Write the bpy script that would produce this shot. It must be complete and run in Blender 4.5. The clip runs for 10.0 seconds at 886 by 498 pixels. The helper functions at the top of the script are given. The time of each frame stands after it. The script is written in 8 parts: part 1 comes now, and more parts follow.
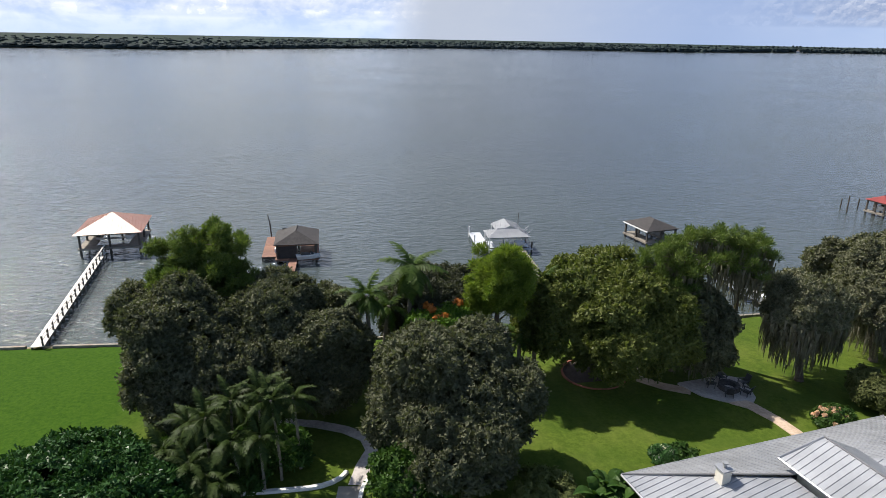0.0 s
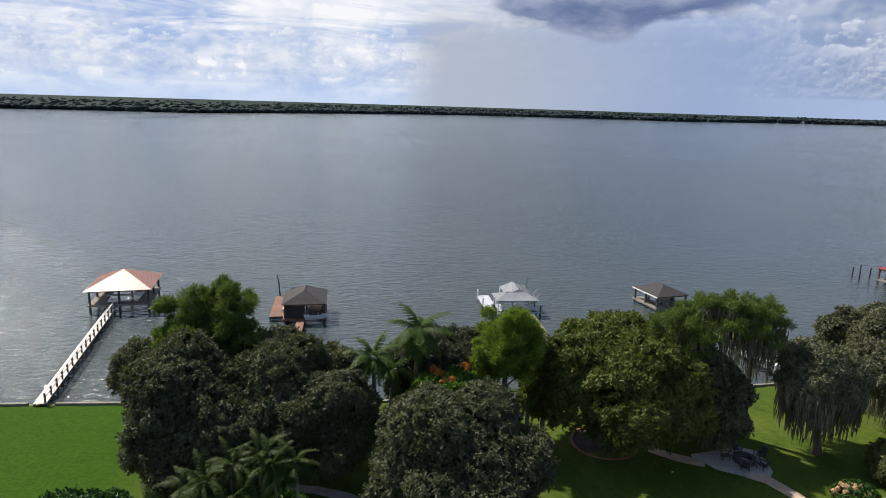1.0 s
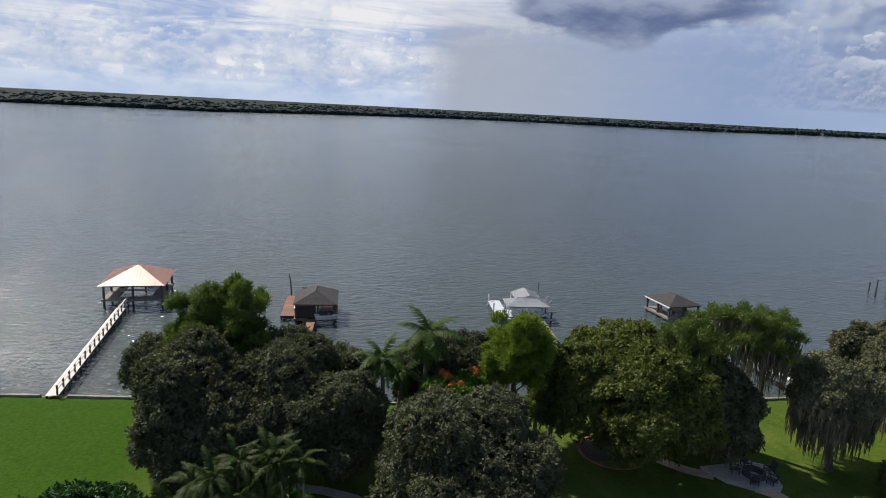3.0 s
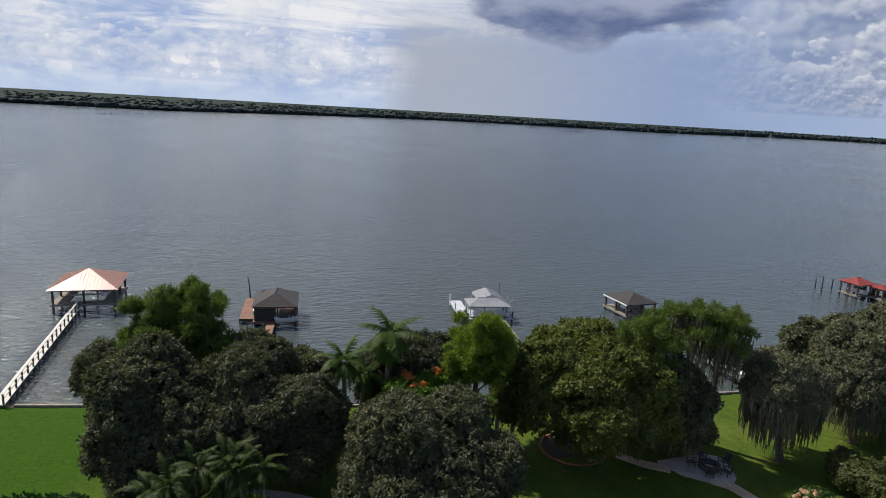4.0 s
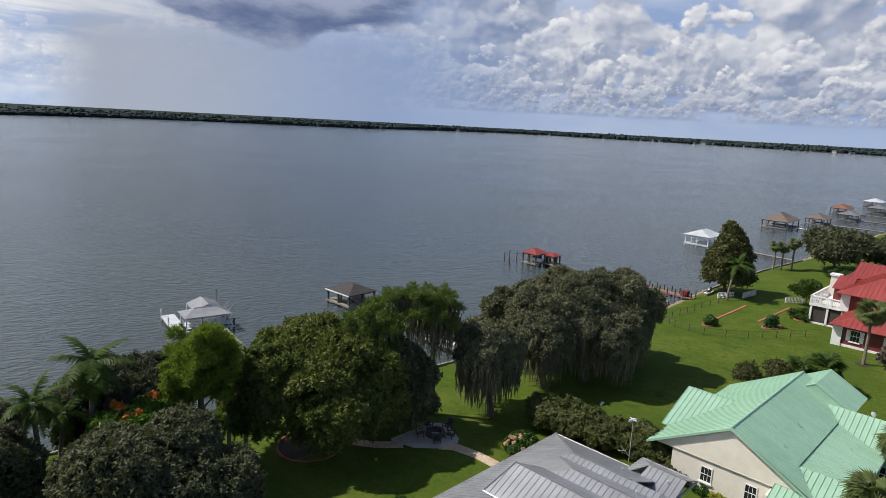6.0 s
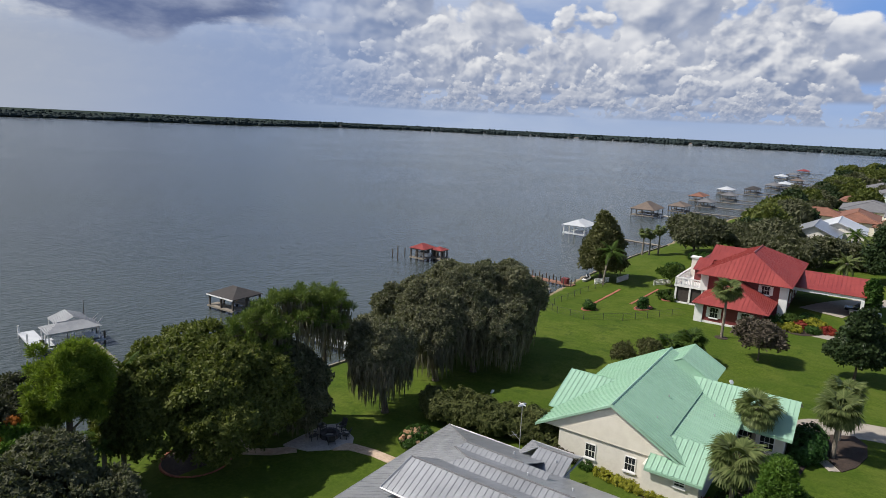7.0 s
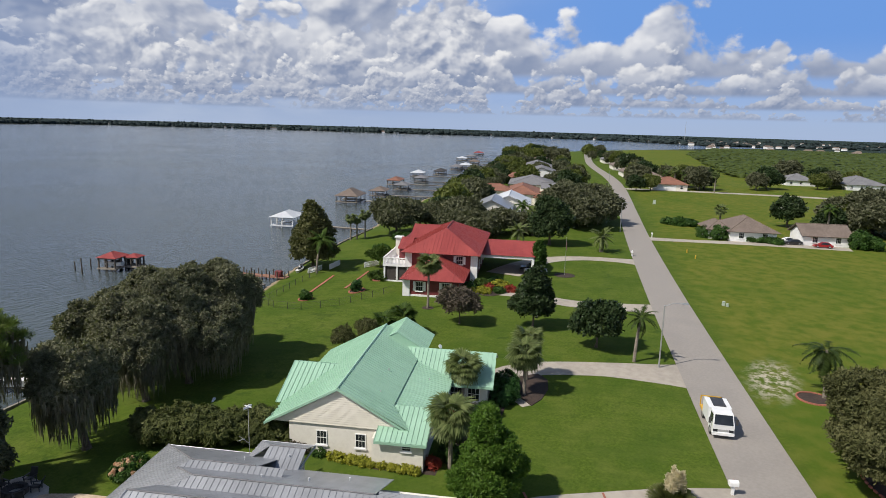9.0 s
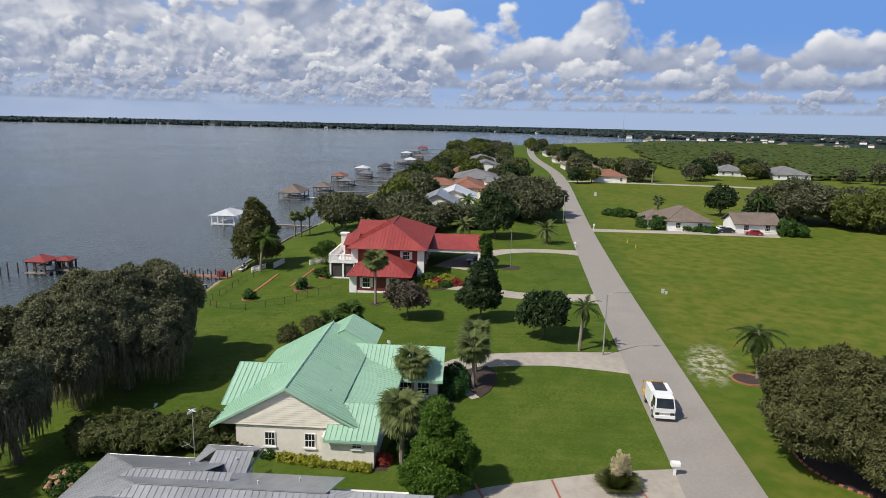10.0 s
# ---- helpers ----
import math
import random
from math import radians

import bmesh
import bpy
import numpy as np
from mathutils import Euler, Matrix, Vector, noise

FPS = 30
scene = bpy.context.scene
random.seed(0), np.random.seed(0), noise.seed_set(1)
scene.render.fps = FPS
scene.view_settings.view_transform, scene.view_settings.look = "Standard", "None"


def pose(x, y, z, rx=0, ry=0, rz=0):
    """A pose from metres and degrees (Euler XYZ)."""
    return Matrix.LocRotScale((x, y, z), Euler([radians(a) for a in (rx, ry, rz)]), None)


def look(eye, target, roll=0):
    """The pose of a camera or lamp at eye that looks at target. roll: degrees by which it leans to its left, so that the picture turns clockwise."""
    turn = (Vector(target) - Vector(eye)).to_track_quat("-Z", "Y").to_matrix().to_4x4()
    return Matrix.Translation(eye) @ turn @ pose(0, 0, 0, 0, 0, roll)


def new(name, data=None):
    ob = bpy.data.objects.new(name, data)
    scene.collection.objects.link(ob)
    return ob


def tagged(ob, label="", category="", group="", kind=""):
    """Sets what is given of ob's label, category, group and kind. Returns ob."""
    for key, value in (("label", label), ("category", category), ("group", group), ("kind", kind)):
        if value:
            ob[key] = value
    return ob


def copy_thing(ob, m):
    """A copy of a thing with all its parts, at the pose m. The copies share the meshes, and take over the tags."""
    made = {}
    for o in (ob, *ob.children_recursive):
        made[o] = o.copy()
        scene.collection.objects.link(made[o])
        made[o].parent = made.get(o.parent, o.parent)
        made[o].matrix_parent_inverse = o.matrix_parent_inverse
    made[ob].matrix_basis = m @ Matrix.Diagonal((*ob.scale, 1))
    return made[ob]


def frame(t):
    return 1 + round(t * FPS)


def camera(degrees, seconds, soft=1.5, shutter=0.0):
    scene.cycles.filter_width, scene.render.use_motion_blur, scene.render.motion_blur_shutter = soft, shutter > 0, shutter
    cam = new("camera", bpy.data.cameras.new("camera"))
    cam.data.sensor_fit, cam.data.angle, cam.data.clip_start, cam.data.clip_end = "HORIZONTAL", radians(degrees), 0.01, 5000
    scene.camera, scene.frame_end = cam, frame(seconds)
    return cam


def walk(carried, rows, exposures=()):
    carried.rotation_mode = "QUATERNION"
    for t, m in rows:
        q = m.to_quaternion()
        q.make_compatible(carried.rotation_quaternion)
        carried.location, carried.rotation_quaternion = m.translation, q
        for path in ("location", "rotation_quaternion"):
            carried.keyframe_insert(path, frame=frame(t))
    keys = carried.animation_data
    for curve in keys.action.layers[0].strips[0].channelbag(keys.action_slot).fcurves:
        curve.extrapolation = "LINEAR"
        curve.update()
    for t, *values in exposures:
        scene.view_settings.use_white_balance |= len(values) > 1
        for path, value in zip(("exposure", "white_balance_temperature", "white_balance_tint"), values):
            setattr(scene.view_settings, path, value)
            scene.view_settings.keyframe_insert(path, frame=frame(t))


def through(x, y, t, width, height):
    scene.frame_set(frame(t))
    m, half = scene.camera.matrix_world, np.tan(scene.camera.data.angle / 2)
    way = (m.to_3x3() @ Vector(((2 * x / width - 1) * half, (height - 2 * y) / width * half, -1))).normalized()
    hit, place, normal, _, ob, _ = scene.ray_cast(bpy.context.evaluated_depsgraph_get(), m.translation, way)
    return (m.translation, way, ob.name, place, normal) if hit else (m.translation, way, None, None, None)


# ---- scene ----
cam = camera(69.65, 10.0, soft=0.6)
EYE = (0.0, 0.0, 28.0)
# seconds, yaw, pitch, roll of the hovering camera
PATH = [(0.0, 0.00, -18.53, -1.00), (0.5, 0.52, -13.69, -1.33), (1.0, 1.00, -12.96, -1.69), (1.5, 1.44, -12.86, -2.12),
        (2.0, 1.91, -12.79, -2.53), (3.3, 2.68, -12.66, -3.12), (3.5, 2.93, -12.65, -3.18), (4.0, -1.11, -12.44, -3.24),
        (4.5, -5.97, -12.19, -3.30), (5.0, -11.72, -11.94, -3.31), (5.5, -19.95, -11.56, -3.08), (5.7, -22.95, -11.45, -3.02),
        (6.8, -34.85, -11.15, -2.74), (7.0, -37.02, -11.14, -2.71), (7.5, -42.90, -11.12, -2.59), (8.0, -49.57, -11.05, -2.30),
        (8.5, -56.47, -10.97, -1.98), (9.0, -63.31, -10.99, -1.61), (9.5, -67.30, -11.14, -1.33), (10.0, -68.28, -11.33, -1.28)]
walk(cam, [(t, pose(*EYE, 90 + p, r, y)) for t, y, p, r in PATH],
     exposures=[(0.0, 0.48), (0.5, 0.32), (1.0, 0.20), (2.0, 0.10), (3.5, 0.0), (10.0, 0.0)])

# ---- light: sun high over the lake, broken cloud ----
SUN_AZ, SUN_EL = radians(305), radians(50)
sun_dir = Vector((math.sin(SUN_AZ) * math.cos(SUN_EL), math.cos(SUN_AZ) * math.cos(SUN_EL), math.sin(SUN_EL)))
sun = new("sun", bpy.data.lights.new("sun", "SUN"))
sun.data.energy, sun.data.angle, sun.data.color = 4.8, radians(0.5), (1.0, 0.935, 0.84)
sun.matrix_world = look(sun_dir * 200, (0, 0, 0))


class Nodes:
    """Short hand for building a node tree."""
    def __init__(self, tree):
        self.t = tree

    def add(self, kind, **props):
        n = self.t.nodes.new(kind)
        for key, value in props.items():
            setattr(n, key, value)
        return n

    def put(self, sock, value):
        if hasattr(value, "is_output"):
            self.t.links.new(value, sock)
        elif value is not None:
            sock.default_value = value

    def m(self, op, a, b=None, c=None):
        n = self.add("ShaderNodeMath", operation=op)
        for s, v in zip(n.inputs, (a, b, c)):
            self.put(s, v)
        return n.outputs[0]

    def rng(self, v, a, b, c=0.0, d=1.0, smooth=True):
        n = self.add("ShaderNodeMapRange", interpolation_type="SMOOTHSTEP" if smooth else "LINEAR")
        for s, x in zip(n.inputs, (v, a, b, c, d)):
            self.put(s, x)
        return n.outputs[0]

    def mix(self, f, a, b, blend="MIX"):
        n = self.add("ShaderNodeMix", data_type="RGBA", blend_type=blend)
        self.put(n.inputs[0], f), self.put(n.inputs[6], a), self.put(n.inputs[7], b)
        return n.outputs[2]

    def xyz(self, x, y, z):
        n = self.add("ShaderNodeCombineXYZ")
        for s, v in zip(n.inputs, (x, y, z)):
            self.put(s, v)
        return n.outputs[0]

    def noise(self, vec, scale, detail=4.0, rough=0.55, dist=0.0):
        n = self.add("ShaderNodeTexNoise")
        self.put(n.inputs["Vector"], vec)
        n.inputs["Scale"].default_value, n.inputs["Detail"].default_value = scale, detail
        n.inputs["Roughness"].default_value, n.inputs["Distortion"].default_value = rough, dist
        return n.outputs[0]


def rgb(r, g, b):
    return (r, g, b, 1.0)


def make_sky():
    world = bpy.data.worlds.new("sky")
    scene.world = world
    world.use_nodes = True
    world.cycles.sampling_method, world.cycles.sample_map_resolution = "MANUAL", 512
    t = world.node_tree
    t.nodes.clear()
    n = Nodes(t)
    sky = n.add("ShaderNodeTexSky", sky_type="NISHITA", sun_disc=False, sun_elevation=SUN_EL, sun_rotation=SUN_AZ)
    sky.air_density, sky.dust_density, sky.ozone_density = 1.0, 0.6, 2.0
    clear = n.mix(1.0, sky.outputs[0], rgb(0.105, 0.105, 0.105), "MULTIPLY")
    sep = n.add("ShaderNodeSeparateXYZ")
    t.links.new(n.add("ShaderNodeTexCoord").outputs["Generated"], sep.inputs[0])
    x, y, z = sep.outputs
    az = n.m("MULTIPLY", n.m("ARCTAN2", x, y), 180 / math.pi)
    el = n.m("MULTIPLY", n.m("ARCSINE", z), 180 / math.pi)
    # heaped cloud: rounded puffs in banks, lit from above, greyer at their feet
    def cells(sa, se, seed, e):
        v = n.add("ShaderNodeTexVoronoi", feature="SMOOTH_F1", voronoi_dimensions="2D", normalize=True)
        v.inputs["Scale"].default_value, v.inputs["Detail"].default_value = 1.0, 3.0
        v.inputs["Roughness"].default_value, v.inputs["Smoothness"].default_value = 0.55, 0.25
        t.links.new(n.xyz(n.m("ADD", n.m("MULTIPLY", az, sa), seed * 3.1), n.m("ADD", n.m("MULTIPLY", e, se), seed), 0.0), v.inputs["Vector"])
        return n.m("SUBTRACT", 1.0, v.outputs["Distance"])

    clear_az = n.rng(az, 62.0, 84.0)

    def bank(size, seed, foot, tall, cover, shade):
        """One rank of heaped clouds: flat feet at the height foot, towers thinning out upwards."""
        def at(k, da, de):
            return n.xyz(n.m("MULTIPLY", n.m("ADD", az, da), size * k), n.m("ADD", n.m("MULTIPLY", n.m("ADD", el, de), size * k * 1.25), seed * 2.3), seed)

        def puffs(da, de):
            v = n.add("ShaderNodeTexVoronoi", feature="SMOOTH_F1", voronoi_dimensions="2D", normalize=True)
            v.inputs["Scale"].default_value, v.inputs["Detail"].default_value = 1.0, 2.0
            v.inputs["Roughness"].default_value, v.inputs["Smoothness"].default_value = 0.45, 0.45
            t.links.new(at(1.9, da, de), v.inputs["Vector"])
            return n.m("SUBTRACT", 1.0, v.outputs["Distance"])
        edge = n.noise(at(1.0, 0.0, 0.0), 1.0, 7.0, 0.55, 0.2)
        p0, p1 = puffs(0.0, 0.0), puffs(-0.05 / size, 0.07 / size)
        g0, g1 = n.noise(at(1.0, 0.0, 0.0), 1.0, 4.0, 0.55, 0.2), n.noise(at(1.0, -0.10 / size, 0.16 / size), 1.0, 4.0, 0.55, 0.2)
        swell = n.noise(n.xyz(n.m("MULTIPLY", az, size * 0.45), seed, 0.0), 1.0, 2.0, 0.5)
        up = n.m("SUBTRACT", el, foot)
        d = n.m("ADD", n.m("MULTIPLY", edge, 0.66), n.m("MULTIPLY", p0, 0.34))
        d = n.m("ADD", n.m("ADD", d, cover), n.m("MULTIPLY", n.m("SUBTRACT", swell, 0.5), 0.5))
        d = n.m("SUBTRACT", d, n.m("MULTIPLY", up, n.m("ADD", 0.12 / tall, n.m("MULTIPLY", clear_az, 0.16 / tall))))
        dense = n.m("MULTIPLY", n.rng(d, 0.50, 0.55), n.rng(up, -0.12 * tall ** 0.5, 0.12 * tall ** 0.5))
        lit = n.m("ADD", n.m("MULTIPLY", n.rng(n.m("SUBTRACT", g0, g1), -0.05, 0.10), 0.50), n.m("MULTIPLY", n.rng(n.m("SUBTRACT", p0, p1), -0.07, 0.14), 0.36))
        lit = n.m("ADD", lit, n.m("MULTIPLY", n.rng(d, 0.66, 0.51), 0.24))
        lit = n.m("MULTIPLY", lit, n.rng(up, 0.0, 0.30 * tall, shade, 1.0))
        lit = n.m("MULTIPLY", lit, n.rng(el, 1.0, 6.0, 0.45, 1.0))
        return dense, lit
    hazy = n.mix(n.rng(el, 0.0, 8.0), rgb(0.40, 0.53, 0.78), rgb(0.17, 0.36, 0.80))
    sheet = n.noise(n.xyz(n.m("MULTIPLY", az, 0.06), n.m("MULTIPLY", el, 0.20), 4.4), 1.0, 6.0, 0.55)
    greyed = n.mix(n.rng(sheet, 0.35, 0.62), rgb(0.30, 0.40, 0.63), rgb(0.56, 0.62, 0.75))
    back = n.mix(n.m("MULTIPLY", n.rng(az, 78.0, 50.0), 0.85), hazy, greyed)
    blue = n.mix(n.rng(el, 10.0, 30.0), back, clear)
    dull = n.rng(az, 42.0, 24.0)
    tops, feet = n.mix(dull, rgb(0.93, 0.93, 0.94), rgb(0.74, 0.77, 0.84)), n.mix(dull, rgb(0.25, 0.31, 0.46), rgb(0.20, 0.27, 0.45))
    ranks = (bank(0.125, 3.7, 4.3, 9.0, n.m("SUBTRACT", 0.105, n.m("MULTIPLY", clear_az, 0.03)), 0.25),
             bank(0.22, 8.3, 2.9, 4.5, n.m("SUBTRACT", 0.07, n.m("MULTIPLY", clear_az, 0.02)), 0.30),
             bank(0.40, 5.9, 1.9, 2.2, 0.07, 0.40), bank(0.70, 1.9, 1.1, 1.3, 0.05, 0.50))
    side = blue
    for dense, lit in ranks:
        side = n.mix(n.m("MULTIPLY", dense, 0.96), side, n.mix(lit, feet, tops))
    side = n.mix(n.rng(el, 0.0, 2.4, 0.72, 0.0), side, rgb(0.42, 0.52, 0.72))
    # layered cloud over the far shore, drawn out sideways, with small heaps below
    lay = n.noise(n.xyz(n.m("MULTIPLY", az, 0.05), n.m("MULTIPLY", el, 0.42), 5.5), 1.0, 8.0, 0.58, 0.6)
    small = n.m("ADD", n.m("MULTIPLY", n.noise(n.xyz(n.m("MULTIPLY", az, 0.20), n.m("MULTIPLY", el, 0.40), 2.5), 1.0, 8.0, 0.58, 0.4), 0.7), n.m("MULTIPLY", cells(0.34, 0.6, 6.6, el), 0.3))
    low = n.rng(el, 6.0, 3.0)
    mixed = n.m("ADD", n.m("MULTIPLY", lay, n.rng(el, 3.0, 6.0, 0.25, 0.85)), n.m("MULTIPLY", small, n.rng(el, 3.0, 6.0, 0.75, 0.15)))
    layer = n.mix(n.rng(mixed, 0.45, 0.61), rgb(0.37, 0.48, 0.74), rgb(0.88, 0.89, 0.92))
    for (dense, lit), amount in zip(ranks[1:], (0.40, 0.65, 0.5)):
        layer = n.mix(n.m("MULTIPLY", dense, amount), layer, n.mix(lit, rgb(0.40, 0.50, 0.72), rgb(0.90, 0.91, 0.92)))
    layer = n.mix(n.rng(el, 0.0, 2.6, 0.8, 0.0), layer, rgb(0.50, 0.62, 0.84))
    # shower: a grey-blue curtain of rain under a dark cloud base
    wob = n.noise(n.xyz(n.m("MULTIPLY", az, 0.07), n.m("MULTIPLY", el, 0.05), 0.3), 1.0, 4.0)
    a2 = n.m("ADD", az, n.m("MULTIPLY", n.m("SUBTRACT", wob, 0.5), 8.0))
    rain = n.m("MULTIPLY", n.rng(a2, -7.0, -1.0), n.rng(az, 38.0, 20.0))
    curtain = n.mix(n.rng(az, 0.0, 24.0), rgb(0.415, 0.46, 0.555), rgb(0.29, 0.38, 0.59))
    ragged = n.noise(n.xyz(n.m("MULTIPLY", az, 0.12), n.m("MULTIPLY", el, 0.30), 7.7), 1.0, 7.0, 0.55)
    e2 = n.m("ADD", el, n.m("MULTIPLY", n.m("SUBTRACT", ragged, 0.5), 6.0))
    a3 = n.m("ADD", az, n.m("MULTIPLY", n.m("SUBTRACT", ragged, 0.5), 14.0))
    low_base = n.m("ADD", 5.0, n.m("MULTIPLY", n.m("ABSOLUTE", n.m("SUBTRACT", az, 12.5)), 0.20))
    base = n.m("MULTIPLY", n.rng(n.m("SUBTRACT", e2, low_base), 0.0, 0.9), n.m("MULTIPLY", n.rng(a3, 0.0, 5.0), n.rng(a3, 26.0, 19.0)))
    belly = n.mix(n.rng(ragged, 0.36, 0.66), rgb(0.125, 0.17, 0.32), rgb(0.36, 0.41, 0.55))
    col = n.mix(n.rng(az, 14.0, 32.0), layer, side)
    veil = n.m("MULTIPLY", rain, n.rng(el, 9.5, 4.5, 0.12, 0.95))
    col = n.mix(veil, col, curtain)
    col = n.mix(base, col, belly)
    # higher up the cloud breaks into the clear sky, whiter towards the sun
    top = n.noise(n.xyz(x, y, n.m("MULTIPLY", z, 0.6)), 3.2, 7.0, 0.58)
    sunward = n.rng(n.m("ADD", n.m("MULTIPLY", x, math.sin(SUN_AZ)), n.m("MULTIPLY", y, math.cos(SUN_AZ))), 0.1, 0.95)
    cut = n.m("SUBTRACT", 0.58, n.m("MULTIPLY", sunward, 0.22))
    cut = n.m("SUBTRACT", cut, n.m("MULTIPLY", n.m("MULTIPLY", n.rng(az, 22.0, 30.0), n.rng(az, 80.0, 58.0)), 0.14))
    cut = n.m("SUBTRACT", cut, n.m("MULTIPLY", n.m("MULTIPLY", n.rng(az, -6.0, -14.0), n.m("MULTIPLY", n.rng(az, -44.0, -32.0), n.rng(el, 34.0, 22.0))), 0.12))
    open_sky = n.mix(n.rng(top, cut, n.m("ADD", cut, 0.15)), clear, rgb(0.84, 0.85, 0.86))
    col = n.mix(n.rng(el, 12.0, 22.0), col, open_sky)
    # the shower cloud towers on above its base
    tower = n.m("MULTIPLY", n.m("MULTIPLY", n.rng(a3, -7.0, 0.0), n.rng(a3, 20.0, 12.0)), n.m("MULTIPLY", n.rng(el, 10.0, 13.0), n.rng(el, 60.0, 38.0)))
    col = n.mix(tower, col, belly)
    bg = n.add("ShaderNodeBackground")
    t.links.new(col, bg.inputs[0])
    bg.inputs[1].default_value = 0.92
    t.links.new(bg.outputs[0], n.add("ShaderNodeOutputWorld").inputs[0])


make_sky()

# ---- materials ----
def surface(name, c1, c2, rough=0.6, scale=2.0, big=0.15, metal=0.0, bump=0.15, bscale=None, spec=0.5, per_object=0.0, coords="Object", stretch=None):
    """A two-scale mottled surface: grain between c1 and c2, broad staining, fine relief."""
    m = bpy.data.materials.new(name)
    m.use_nodes = True
    t = m.node_tree
    n = Nodes(t)
    b = t.nodes["Principled BSDF"]
    co = n.add("ShaderNodeTexCoord").outputs[coords]
    if stretch:
        mp = n.add("ShaderNodeMapping")
        t.links.new(co, mp.inputs[0])
        mp.inputs["Scale"].default_value = stretch
        co = mp.outputs[0]
    grain = n.noise(co, scale, 6.0, 0.62)
    broad = n.noise(co, scale * big, 3.0, 0.5)
    f = n.rng(n.m("ADD", n.m("MULTIPLY", grain, 0.55), n.m("MULTIPLY", broad, 0.45)), 0.36, 0.64)
    col = n.mix(f, rgb(*c1), rgb(*c2))
    if per_object:
        rnd = n.add("ShaderNodeObjectInfo").outputs["Random"]
        col = n.mix(1.0, col, n.mix(rnd, rgb(*[1 - per_object] * 3), rgb(*[1 + per_object * 0.6] * 3)), "MULTIPLY")
    t.links.new(col, b.inputs["Base Color"])
    t.links.new(n.rng(broad, 0.3, 0.7, rough * 0.88, min(1.0, rough * 1.12)), b.inputs["Roughness"])
    b.inputs["Metallic"].default_value = metal
    b.inputs["Specular IOR Level"].default_value = spec
    if bump:
        bp = n.add("ShaderNodeBump")
        bp.inputs["Strength"].default_value, bp.inputs["Distance"].default_value = bump, 0.02
        t.links.new(n.noise(co, bscale or scale * 4, 4.0), bp.inputs["Height"])
        t.links.new(bp.outputs[0], b.inputs["Normal"])
    return m


def foliage(name, dark, light, through=0.25, rough=0.5, accent=None, share=0.0, gloss=0.10):
    """Leaves: each leaf its own shade, some light coming through the blade."""
    m = bpy.data.materials.new(name)
    m.use_nodes = True
    t = m.node_tree
    n = Nodes(t)
    b = t.nodes["Principled BSDF"]
    isl = n.add("ShaderNodeNewGeometry").outputs["Random Per Island"]
    co = n.add("ShaderNodeTexCoord").outputs["Object"]
    patch = n.noise(co, 0.45, 3.0)
    f = n.m("ADD", n.m("MULTIPLY", isl, 0.6), n.m("MULTIPLY", n.rng(patch, 0.3, 0.7), 0.4))
    col = n.mix(f, rgb(*dark), rgb(*light))
    if accent:
        col = n.mix(n.m("GREATER_THAN", isl, 1 - share), col, rgb(*accent))
    t.links.new(col, b.inputs["Base Color"])
    b.inputs["Roughness"].default_value = rough
    b.inputs["Specular IOR Level"].default_value = gloss
    tr = n.add("ShaderNodeBsdfTranslucent")
    t.links.new(n.mix(1.0, col, rgb(1.5, 1.7, 0.7), "MULTIPLY"), tr.inputs[0])
    mx = n.add("ShaderNodeMixShader")
    mx.inputs[0].default_value = through
    t.links.new(b.outputs[0], mx.inputs[1]), t.links.new(tr.outputs[0], mx.inputs[2])
    t.links.new(mx.outputs[0], t.nodes["Material Output"].inputs[0])
    return m


